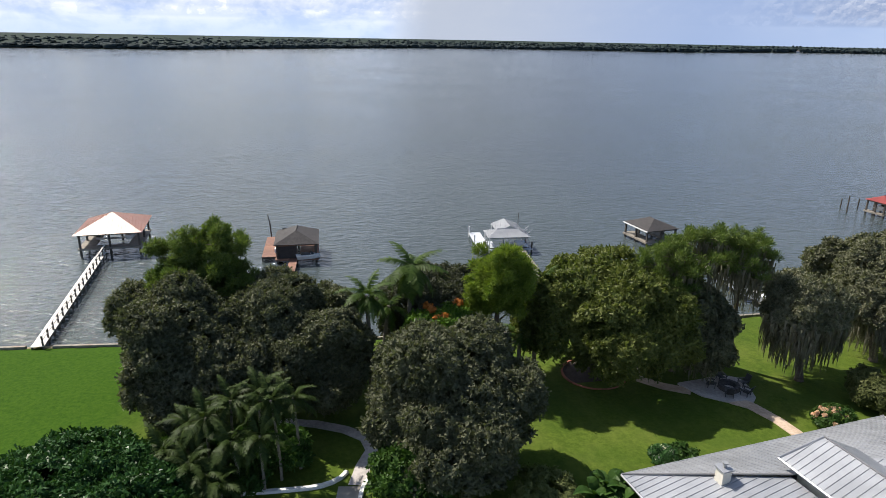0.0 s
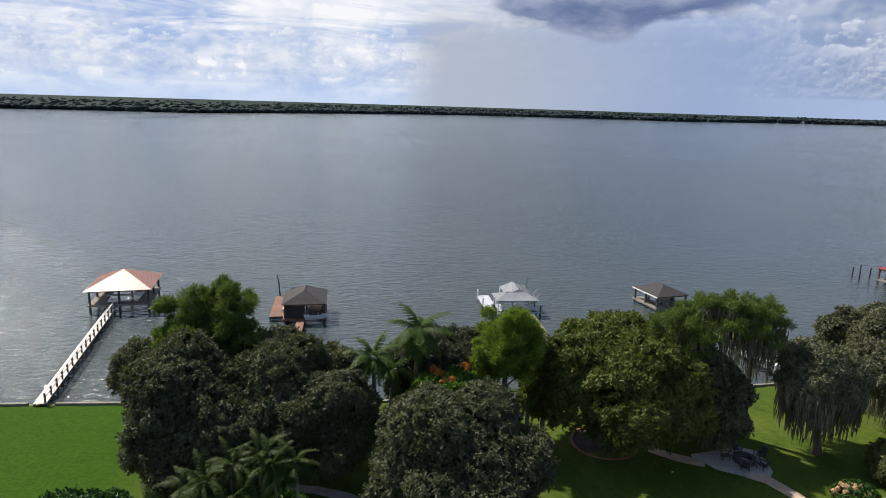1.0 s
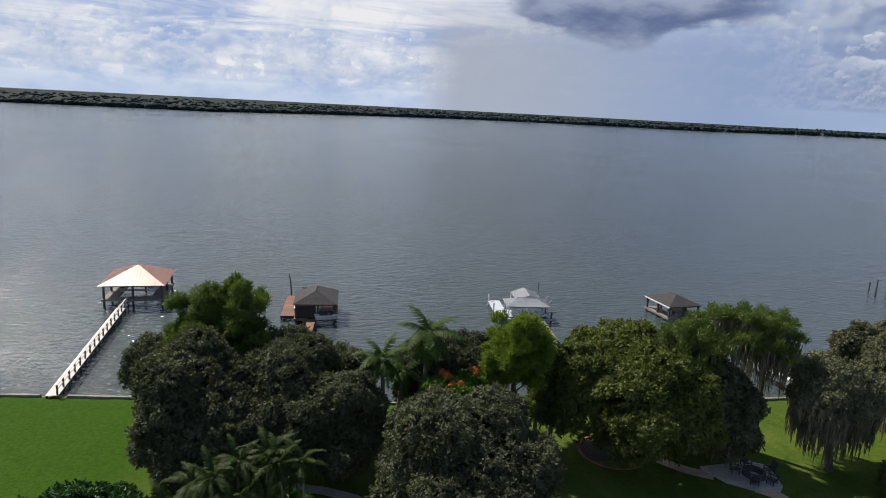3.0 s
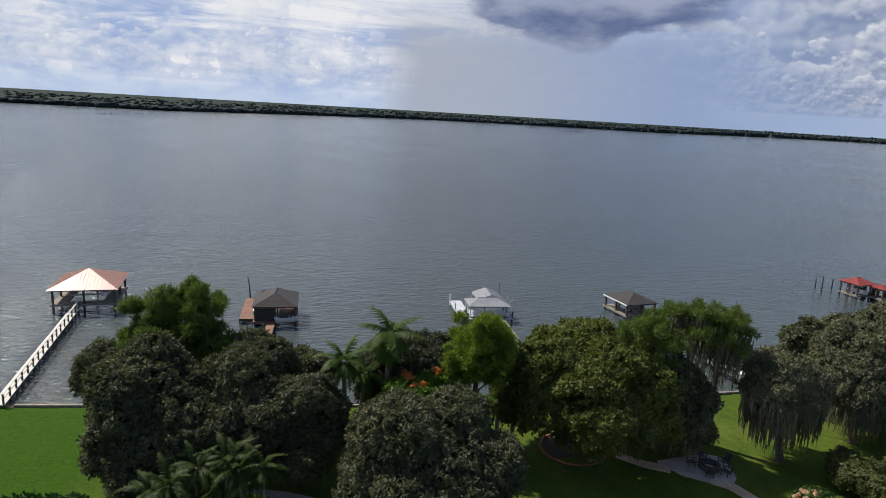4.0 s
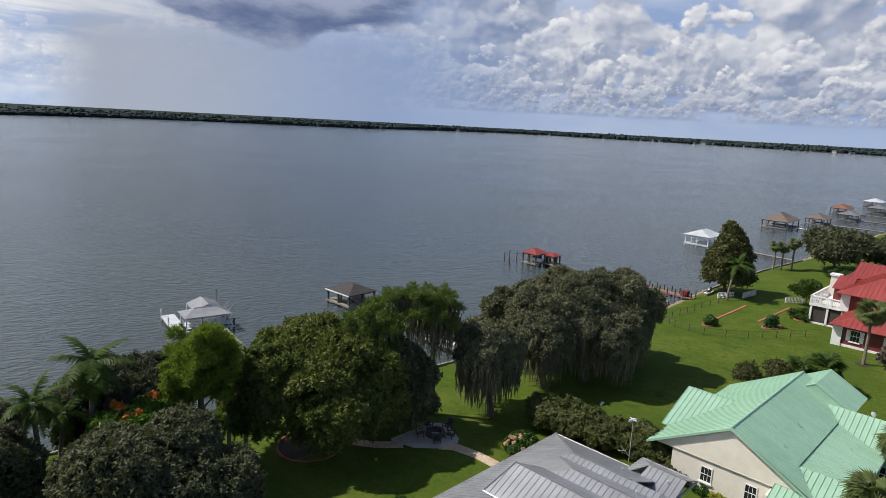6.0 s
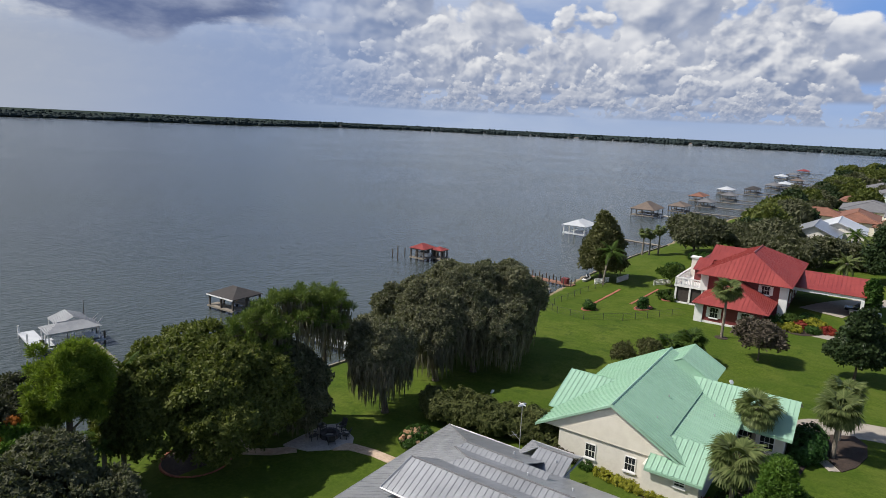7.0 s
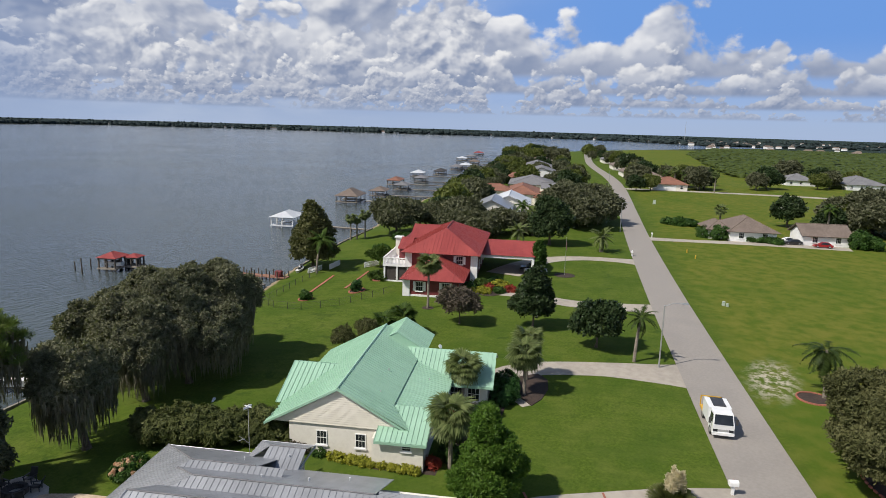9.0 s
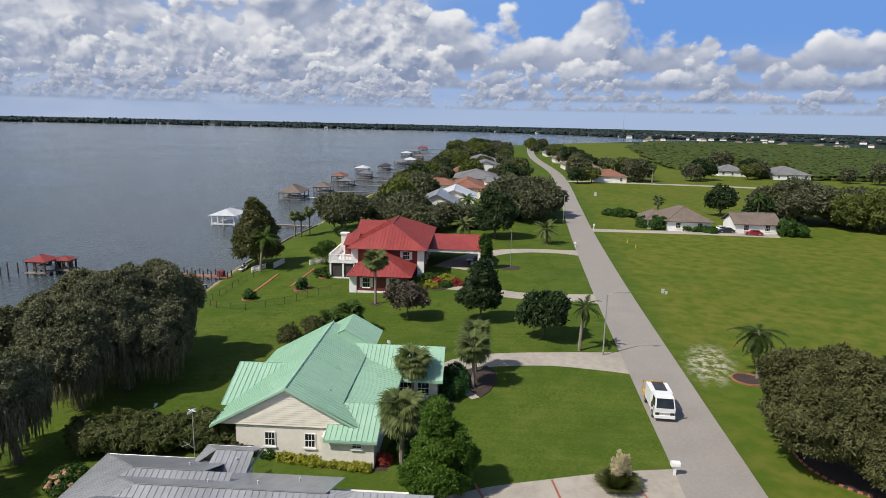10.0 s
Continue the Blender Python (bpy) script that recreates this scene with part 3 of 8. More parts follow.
def clumps(rng, blobs, size, cover=1.0, lump=0.6, low=-0.55, inner=0.5, narrow=0.5, tuft=0.35, rough=0.3, needles=0.0):
    """Leaves in sprays over uneven crowns. blobs: rows of centre x, y, z and half-sizes; lump: the radius of a spray in metres."""
    out = []
    size = size * 1.6
    for own, (bx, by, bz, rx, ry, rz) in enumerate(blobs):
        r, mid = np.array([rx, ry, rz]), np.array([bx, by, bz])
        area = 4 * math.pi * ((rx * ry) ** 1.6 + 2 * (rx * rz) ** 1.6) ** (1 / 1.6) / 3 ** (1 / 1.6)
        knots = int(area * (1 - low) / 2 / (math.pi * lump * lump) * 2.0) + 8
        d = unit(rng, int(knots * 2.2 / (1 - low)))
        d = d[d[:, 2] > low]
        f = rng.uniform(0, 6.28, 6)
        wav = 1 + rough * (np.sin(2.3 * d[:, 0] * rx / 2 + f[0]) * np.sin(2.1 * d[:, 1] * ry / 2 + f[1]) + 0.6 * np.sin(4.1 * d[:, 2] * rz / 2 + f[2] + 3 * d[:, 0])) * 0.7
        c = mid + d * r * (wav * rng.uniform(0.80, 1.03, len(d)))[:, None]
        # no leaves deep inside a neighbouring part of the same crown
        free = np.ones(len(d), dtype=bool)
        for other, (ox, oy, oz, sx, sy, sz) in enumerate(blobs):
            if other != own:
                free &= (((c - (ox, oy, oz)) / (sx, sy, sz)) ** 2).sum(axis=1) > 0.50
        c, d = c[free], d[free]
        rad = lump * rng.uniform(0.6, 1.45, len(d))
        per = np.maximum(4, cover * 2.2 * math.pi * rad ** 2 / (size * size * narrow * 0.5)).astype(int)
        idx = np.repeat(np.arange(len(d)), per)
        k = len(idx)
        e = unit(rng, k) * 0.95 + d[idx] * 0.6 + np.array([0, 0, tuft])
        e /= np.linalg.norm(e, axis=1, keepdims=True)
        p = c[idx] + e * (rad[idx] * rng.uniform(0.15, 1.15, k))[:, None]
        nn = e + 0.35 * d[idx] + np.array([0, 0, 0.25]) + 0.85 * unit(rng, k)
        nn /= np.linalg.norm(nn, axis=1, keepdims=True)
        cut = int(k * needles)
        mixed = rng.permutation(k)
        i0, i1 = mixed[:cut], mixed[cut:]
        out.append(blades(rng, p[i1], nn[i1], size, narrow))
        if cut:
            out.append(blades(rng, p[i0], nn[i0], size * 1.25, narrow * 0.7, 0.0, e[i0]))
        k = int(inner * area / (size * size * 4))
        e = unit(rng, k)
        p = mid + e * r * rng.uniform(0.55, 0.82, (k, 1))
        out.append(blades(rng, p, e + 0.3 * unit(rng, k), size * 2.0, 0.9))
    return np.concatenate(out)


def limbs(geo, rng, base, fork, tips, r):
    """A trunk from base to fork and bent limbs on to the tips."""
    base, fork = Vector(base), Vector(fork)
    mid = base.lerp(fork, 0.5) + Vector((rng.uniform(-r, r), rng.uniform(-r, r), 0))
    geo.tube(base - Vector((0, 0, 0.25)), base + Vector((0, 0, 0.35)), r * 1.55, r * 1.1)
    geo.tube(base + Vector((0, 0, 0.3)), mid, r * 1.1, r * 0.9)
    geo.tube(mid, fork, r * 0.9, r * 0.75)
    for tip in tips:
        tip = Vector(tip)
        bend = fork.lerp(tip, 0.5) + Vector((rng.uniform(-0.4, 0.4), rng.uniform(-0.4, 0.4), rng.uniform(0.0, 0.7)))
        geo.tube(fork - Vector((0, 0, 0.1)), bend, r * 0.55, r * 0.38, 6)
        geo.tube(bend, tip, r * 0.38, r * 0.12, 6)


# shoreline: y of the water's edge for an x, and the fall of the land towards it
SHORE_X = (-700, -120, -42, 5, 40, 82, 102, 129, 153, 183, 223, 269, 334, 600, 800, 1000, 1300, 1600, 4500)
SHORE_Y = (-60, 38, 55.5, 60, 67, 76, 83.8, 92.5, 98.3, 108.8, 119.8, 130, 147.5, 225, 240, 190, 90, -40, -900)
FAR_AZ = (-180, -60, -36, -22, -13, 0, 10, 20, 28, 34, 44, 58, 70, 79, 86, 96, 180)
FAR_D = (1200, 1250, 1250, 1170, 1340, 1620, 1710, 1760, 2150, 2360, 2280, 2080, 2050, 1850, 1600, 1700, 1700)
WATER_Z = -1.5


def shore_y(x):
    return np.interp(x, SHORE_X, SHORE_Y)


def ground_z(x, y):
    d = np.asarray(y) - shore_y(x)
    near = np.interp(d, (-40, -22, -10, -1.5, 0, 6, 30), (0, -0.15, -0.6, -1.0, -1.5, -2.3, -4.0))
    r, az = np.hypot(x, y), np.degrees(np.arctan2(x, y))
    far = np.interp(r - np.interp(az, FAR_AZ, FAR_D), (-60, 0, 10, 60), (-4.0, -1.5, -0.5, 0.5))
    return np.where(d < 0, near, np.maximum(near, far))


def gz(x, y):
    return float(ground_z(x, y))

# ---- ground, water, roads ----
def make_ground():
    az = np.radians(np.concatenate([np.arange(-62, 132, 0.5), np.arange(132, 298, 4.0)]))
    r = np.concatenate([[0.5, 3.0], np.geomspace(7.0, 4800.0, 270)])
    A, R = np.meshgrid(az, r)
    X, Y = R * np.sin(A), R * np.cos(A)
    Z = ground_z(X, Y)
    k, c = len(r), len(az)
    verts = np.stack([X, Y, Z], -1).reshape(-1, 3).astype(np.float32)
    i, j = np.meshgrid(np.arange(k - 1), np.arange(c), indexing="ij")
    j2 = (j + 1) % c
    faces = np.stack([i * c + j, i * c + j2, (i + 1) * c + j2, (i + 1) * c + j], -1).reshape(-1, 4)[:, ::-1]
    me = bpy.data.meshes.new("ground")
    me.from_pydata(verts.tolist() + [(0, 0, 0)], [], faces.tolist() + [(k * c, (m + 1) % c, m) for m in range(c)])
    me.shade_smooth()
    me.materials.append(TURF)
    tagged(new("ground", me), "mown green lawns and rough grass falling to the lake", "ground", kind="structure")


make_ground()
lake = Geo().poly([(-4700, -900, WATER_Z), (4700, -900, WATER_Z), (4700, 4700, WATER_Z), (-4700, 4700, WATER_Z)])
whole("water", lake, WATER, "wide grey-green lake ruffled by small waves", "water", kind="structure")


def ribbon(name, pts, widths, mat, label, category, lift=0.04, kind="structure", step=2.0):
    """A paved strip that follows the ground, with cut edges."""
    pts = [Vector((p[0], p[1], 0)) for p in pts]
    widths = widths if isinstance(widths, (list, tuple)) else [widths] * len(pts)
    line, wid = [], []
    for i in range(len(pts) - 1):
        a, b = pts[i], pts[i + 1]
        n = max(1, int((b - a).length / step))
        m0 = (pts[i + 1] - pts[max(0, i - 1)]) * 0.5
        m1 = (pts[min(len(pts) - 1, i + 2)] - pts[i]) * 0.5
        for k in range(n):
            t = k / n
            h = (2 * t ** 3 - 3 * t ** 2 + 1) * a + (t ** 3 - 2 * t ** 2 + t) * m0 + (-2 * t ** 3 + 3 * t ** 2) * b + (t ** 3 - t ** 2) * m1
            line.append(h), wid.append(widths[i] * (1 - t) + widths[i + 1] * t)
    line.append(pts[-1]), wid.append(widths[-1])
    g = Geo()
    for i, (p, w) in enumerate(zip(line, wid)):
        d = (line[min(i + 1, len(line) - 1)] - line[max(0, i - 1)]).normalized()
        s = Vector((-d.y, d.x, 0)) * w / 2
        for q in (p + s, p - s):
            z = gz(q.x, q.y)
            g.v += [(q.x, q.y, z + lift), (q.x, q.y, z - 0.15)]
        if i:
            k = 4 * (i - 1)
            g.f += [(k, k + 2, k + 6, k + 4), (k + 1, k, k + 4, k + 5), (k + 2, k + 3, k + 7, k + 6)]
    return whole(name, g, mat, label, category, kind=kind)


ribbon("road", [(-160, -60), (-60, -34), (20, -12.4), (50.4, -4.3), (68, 0.55), (114, 13), (171, 27.5), (232, 42), (316, 62), (387, 82), (538, 131), (760, 190)],
       6.4, ASPHALT, "sun-bleached grey asphalt lane along the lots", "road", 0.05)
ribbon("cross_road", [(318, 63), (326, 40), (338, -17), (340, -60), (352, -130), (380, -240)], 7.0, CONCRETE, "pale cross road through the fields", "road", 0.04)
ribbon("driveway", [(60.5, 23.6), (64.5, 24.0), (69, 21.6), (73, 14.5), (75.2, 7.6), (76.4, 3.6)], [5.0, 4.6, 4.0, 4.4, 6.4, 9.0], CONCRETE, "pale concrete driveway curving to the green roofed house", "driveway")
ribbon("driveway", [(100, 40), (100.5, 34), (99.5, 26), (101.5, 19), (103.5, 12.5)], [5, 4, 4, 4, 6], CONCRETE, "pale concrete loop driveway", "driveway", 0.03)
ribbon("driveway", [(113, 43), (122, 42.5), (131, 40), (137, 34), (139.5, 27), (140, 22)], [7, 6, 5, 4, 4, 6], CONCRETE, "pale concrete loop driveway", "driveway", 0.045)
ribbon("driveway", [(33, 19), (40, 13), (44, 7.5), (48, 0.8), (48.6, -2.2)], [5, 5, 5.6, 6.5, 8.5], CONCRETE, "pale concrete driveway with brick joints", "driveway")


# ---- roofs ----
def clip(poly, axis, limit, keep_less):
    out = []
    for i in range(len(poly)):
        p, q = poly[i], poly[(i + 1) % len(poly)]
        a, b = p[axis] - limit, q[axis] - limit
        if not keep_less:
            a, b = -a, -b
        if a <= 0:
            out.append(p)
        if a * b < 0:
            t = a / (a - b)
            out.append((p[0] + (q[0] - p[0]) * t, p[1] + (q[1] - p[1]) * t))
    return out


def seamed(parent, pts, mat, pitch=0.45, seam=0.05, name="roof_panel", thick=0.05):
    """A roof plane laid as separate standing-seam panels; the first two corners are its eave, seen anticlockwise from above."""
    p0, p1 = Vector(pts[0]), Vector(pts[1])
    e = (p1 - p0).normalized()
    nrm = None
    for k in range(2, len(pts)):
        c = e.cross(Vector(pts[k]) - p0)
        if c.length > 0.05:
            nrm = c.normalized()
            break
    s = nrm.cross(e)
    flat = [((Vector(p) - p0).dot(e), (Vector(p) - p0).dot(s)) for p in pts]
    lo, hi = min(p[0] for p in flat), max(p[0] for p in flat)
    n = max(1, round((hi - lo) / pitch))
    w = (hi - lo) / n
    for i in range(n):
        a, b = lo + i * w, lo + (i + 1) * w
        strip = clip(clip(flat, 0, a, False), 0, b, True)
        if len(strip) < 3:
            continue
        def up(q, h):
            return p0 + e * q[0] + s * q[1] + nrm * h
        g = Geo().hull([up(q, -thick) for q in strip], [up(q, 0) for q in strip])
        edge = [q[1] for q in clip(clip(flat, 0, a, False), 0, a + 0.045, True)]
        if edge and max(edge) - min(edge) > 0.1:
            y0, y1 = min(edge), max(edge) - 0.02
            ring = [(a, y0), (a + 0.035, y0), (a + 0.035, y1), (a, y1)]
            g.hull([up(q, -0.01) for q in ring], [up(q, seam) for q in ring])
        part(name, g, mat, parent)


def window(parent, at, wide, high, mat_frame=None, shutters=None, bars=2):
    """A sash window. at(a, b, c): across, out, up from the sill's middle."""
    fr = part("window", Geo(), TRIM, parent)
    g = Geo()
    w, o = wide / 2, wide / 2 + 0.08
    for a, c in ((-o, -0.08), (o, -0.08), (o, high + 0.08), (-o, high + 0.08), (-w, 0), (w, 0), (w, high), (-w, high)):
        g.v += [tuple(at(a, -0.05, c)), tuple(at(a, 0.06, c))]
    for p in range(4):
        q = (p + 1) % 4
        g.f += [(2 * p, 2 * q, 2 * q + 1, 2 * p + 1), (2 * p + 1, 2 * q + 1, 2 * q + 9, 2 * p + 9), (2 * p + 9, 2 * q + 9, 2 * q + 8, 2 * p + 8), (2 * p + 8, 2 * q + 8, 2 * q, 2 * p)]
    fr.data = g.mesh("window", mat_frame or TRIM)
    part("meeting_rail", Geo().box(-w, w, -0.05, 0.045, high / 2 - 0.03, high / 2 + 0.03, at), mat_frame or TRIM, fr)
    for i in range(1, bars + 1):
        x = -w + wide * i / (bars + 1)
        part("glazing_bar", Geo().box(x - 0.014, x + 0.014, -0.05, 0.035, 0, high, at), mat_frame or TRIM, fr)
    part("pane", Geo().box(-wide / 2, wide / 2, -0.05, 0.02, 0, high / 2 - 0.03, at), GLASS, fr)
    part("pane", Geo().box(-wide / 2, wide / 2, -0.05, 0.025, high / 2 + 0.03, high, at), GLASS, fr)
    part("sill", Geo().box(-wide / 2 - 0.15, wide / 2 + 0.15, -0.05, 0.14, -0.2, -0.08, at), TRIM, fr)
    if shutters:
        for sgn in (-1, 1):
            x = sgn * (wide / 2 + 0.32)
            part("shutter", Geo().box(x - 0.2, x + 0.2, -0.02, 0.05, -0.05, high + 0.05, at), shutters, fr)
    return fr


def face_u(u, v0, z0):
    """Fitting frame on a wall that faces back along the road (towards lower u)."""
    return lambda a, b, c: W(u - b, v0 - a, z0 + c)


def face_v(v, u0, z0):
    """Fitting frame on a wall that faces the road (towards lower v)."""
    return lambda a, b, c: W(u0 + a, v - b, z0 + c)


# ---- green-roofed house ----
def green_house():
    h = thing("house", "single-storey cream house with a mint green standing-seam roof", "house")
    wall = part("wall", Geo().hull([W(48.5, 19.6, -0.3), W(48.5, 12.0, -0.3), W(66, 12.0, -0.3), W(66, 21.0, -0.3), W(52.5, 21.0, -0.3), W(52.5, 19.6, -0.3)][::-1],
                                   [W(48.5, 19.6, 2.75), W(48.5, 12.0, 2.75), W(66, 12.0, 2.75), W(66, 21.0, 2.75), W(52.5, 21.0, 2.75), W(52.5, 19.6, 2.75)][::-1]), STUCCO, h)
    part("wall", Geo().box(47.2, 66.5, 7.7, 12.0, -0.3, 2.6, W), STUCCO, h)
    part("wall", Geo().box(60.2, 67.0, 3.4, 7.7, -0.3, 2.75, W), STUCCO, h)
    # boarded gable above the wall
    gable = part("gable", Geo().hull([W(48.55, 21.0, 2.76), W(48.55, 9.4, 2.76), W(48.55, 15.2, 5.95)], [W(48.4, 21.0, 2.76), W(48.4, 9.4, 2.76), W(48.4, 15.2, 5.95)]), SIDING, h, "cream horizontal boards")
    for i in range(15):
        z = 2.82 + i * 0.2
        half = (5.9 - z) / 3.1 * 5.7
        if half > 0.15:
            part("board", Geo().hull([W(48.34, 15.2 + half, z), W(48.34, 15.2 - half, z), W(48.40, 15.2 - half, z), W(48.40, 15.2 + half, z)][::-1],
                                     [W(48.38, 15.2 + half - 0.3, z + 0.19), W(48.38, 15.2 - half + 0.3, z + 0.19), W(48.40, 15.2 - half + 0.3, z + 0.19), W(48.40, 15.2 + half - 0.3, z + 0.19)][::-1]), SIDING, gable)
    roof = part("roof", Geo().tube(W(48.1, 15.2, 6.3), W(66, 15.2, 6.3), 0.09, 0.09, 6), GREEN_METAL, h, "mint green metal ridge and panels")
    R = lambda *pts: seamed(roof, [W(*p) for p in pts], GREEN_METAL)
    R((66, 21.7, 2.7), (48.1, 21.7, 2.7), (48.1, 15.2, 6.3), (66, 15.2, 6.3))
    R((50.5, 10.9, 4.05), (66, 10.9, 4.05), (66, 15.2, 6.3), (48.1, 15.2, 6.3), (48.1, 8.9, 2.85))
    R((50.8, 6.9, 3.05), (66, 6.9, 3.05), (66, 10.95, 3.95), (50.0, 10.95, 3.95))
    R((46.8, 11.75, 2.6), (46.8, 7.4, 2.6), (50.8, 7.4, 4.0), (50.8, 11.6, 4.0), (48.6, 11.75, 3.25))
    R((59.2, 9.8, 2.75), (59.2, 2.8, 2.75), (63.5, 2.8, 4.8), (63.5, 12.3, 4.8), (61.7, 12.3, 3.95))
    R((67.8, 2.8, 2.75), (67.8, 12.3, 2.75), (63.5, 12.3, 4.8), (63.5, 2.8, 4.8))
    R((52.0, 22.3, 2.7), (52.0, 21.5, 2.7), (57.0, 17.8, 4.85), (57.0, 22.3, 4.85))
    R((62.0, 21.5, 2.7), (62.0, 22.3, 2.7), (57.0, 22.3, 4.85), (57.0, 17.8, 4.85))
    R((69.0, 17.0, 4.35), (63.5, 17.0, 4.35), (63.5, 13.5, 6.3), (69.0, 13.5, 6.3))
    R((63.5, 10.2, 4.45), (69.0, 10.2, 4.45), (69.0, 13.5, 6.3), (63.5, 13.5, 6.3))
    part("cricket", Geo().hull([W(63.55, 16.9, 4.3), W(63.55, 10.3, 4.4), W(63.55, 13.5, 6.2)], [W(68.9, 16.9, 4.3), W(68.9, 10.3, 4.4), W(68.9, 13.5, 6.2)]), GREEN_METAL, roof)
    fascia = Geo()
    for a, b in (((48.1, 21.7, 2.68), (48.1, 15.2, 6.28)), ((48.1, 15.2, 6.28), (48.1, 8.9, 2.83)), ((46.8, 11.75, 2.55), (46.8, 7.4, 2.55)),
                 ((66, 21.7, 2.65), (48.1, 21.7, 2.65)), ((59.2, 9.8, 2.7), (59.2, 2.8, 2.7)), ((46.8, 7.4, 2.55), (50.8, 7.4, 3.95)), ((50.8, 6.9, 3.0), (66, 6.9, 3.0))):
        p, q = Vector(W(*a)), Vector(W(*b))
        d = (q - p).normalized()
        s = d.cross(Vector((0, 0, 1))).normalized() * 0.04
        fascia.hull([p + s - Vector((0, 0, .2)), q + s - Vector((0, 0, .2)), q - s - Vector((0, 0, .2)), p - s - Vector((0, 0, .2))], [p + s, q + s, q - s, p - s])
    part("fascia", fascia, GREEN_METAL, h, "green painted fascia boards")
    part("soffit", Geo().slab([W(48.15, 21.5, 2.6), W(48.4, 21.5, 2.6), W(48.4, 15.2, 6.1), W(48.15, 15.2, 6.1)], 0.03).slab([W(48.15, 15.2, 6.1), W(48.4, 15.2, 6.1), W(48.4, 9.0, 2.7), W(48.15, 9.0, 2.7)], 0.03), TRIM, h)
    part("porch_screen", Geo().box(50.0, 52.5, 19.6, 21.0, 0.0, 2.6, W), SCREEN, h, "dark insect screen round the porch")
    for v in (16.7, 13.3):
        window(h, face_u(48.5, v, 0.98), 0.8, 1.15)
    window(h, face_u(47.2, 9.1, 1.8), 0.7, 0.4, bars=1)
    for v in (6.6, 4.8):
        window(h, face_u(60.2, v, 0.8), 1.1, 1.4)
    for u, v, z in ((56, 12.6, 5.1), (51.5, 12.3, 4.8), (58, 9.0, 3.6)):
        part("vent_pipe", Geo().tube(W(u, v, z - 0.1), W(u, v, z + 0.12), 0.05), STEEL, h)
    dish = part("satellite_dish", Geo().ball((0, 0, 0), 0.26, 0.26, 0.06), WHITE_METAL, h)
    dish.matrix_basis = pose(*W(66.6, 9.2, 3.95), 50, 0, -20)


green_house()

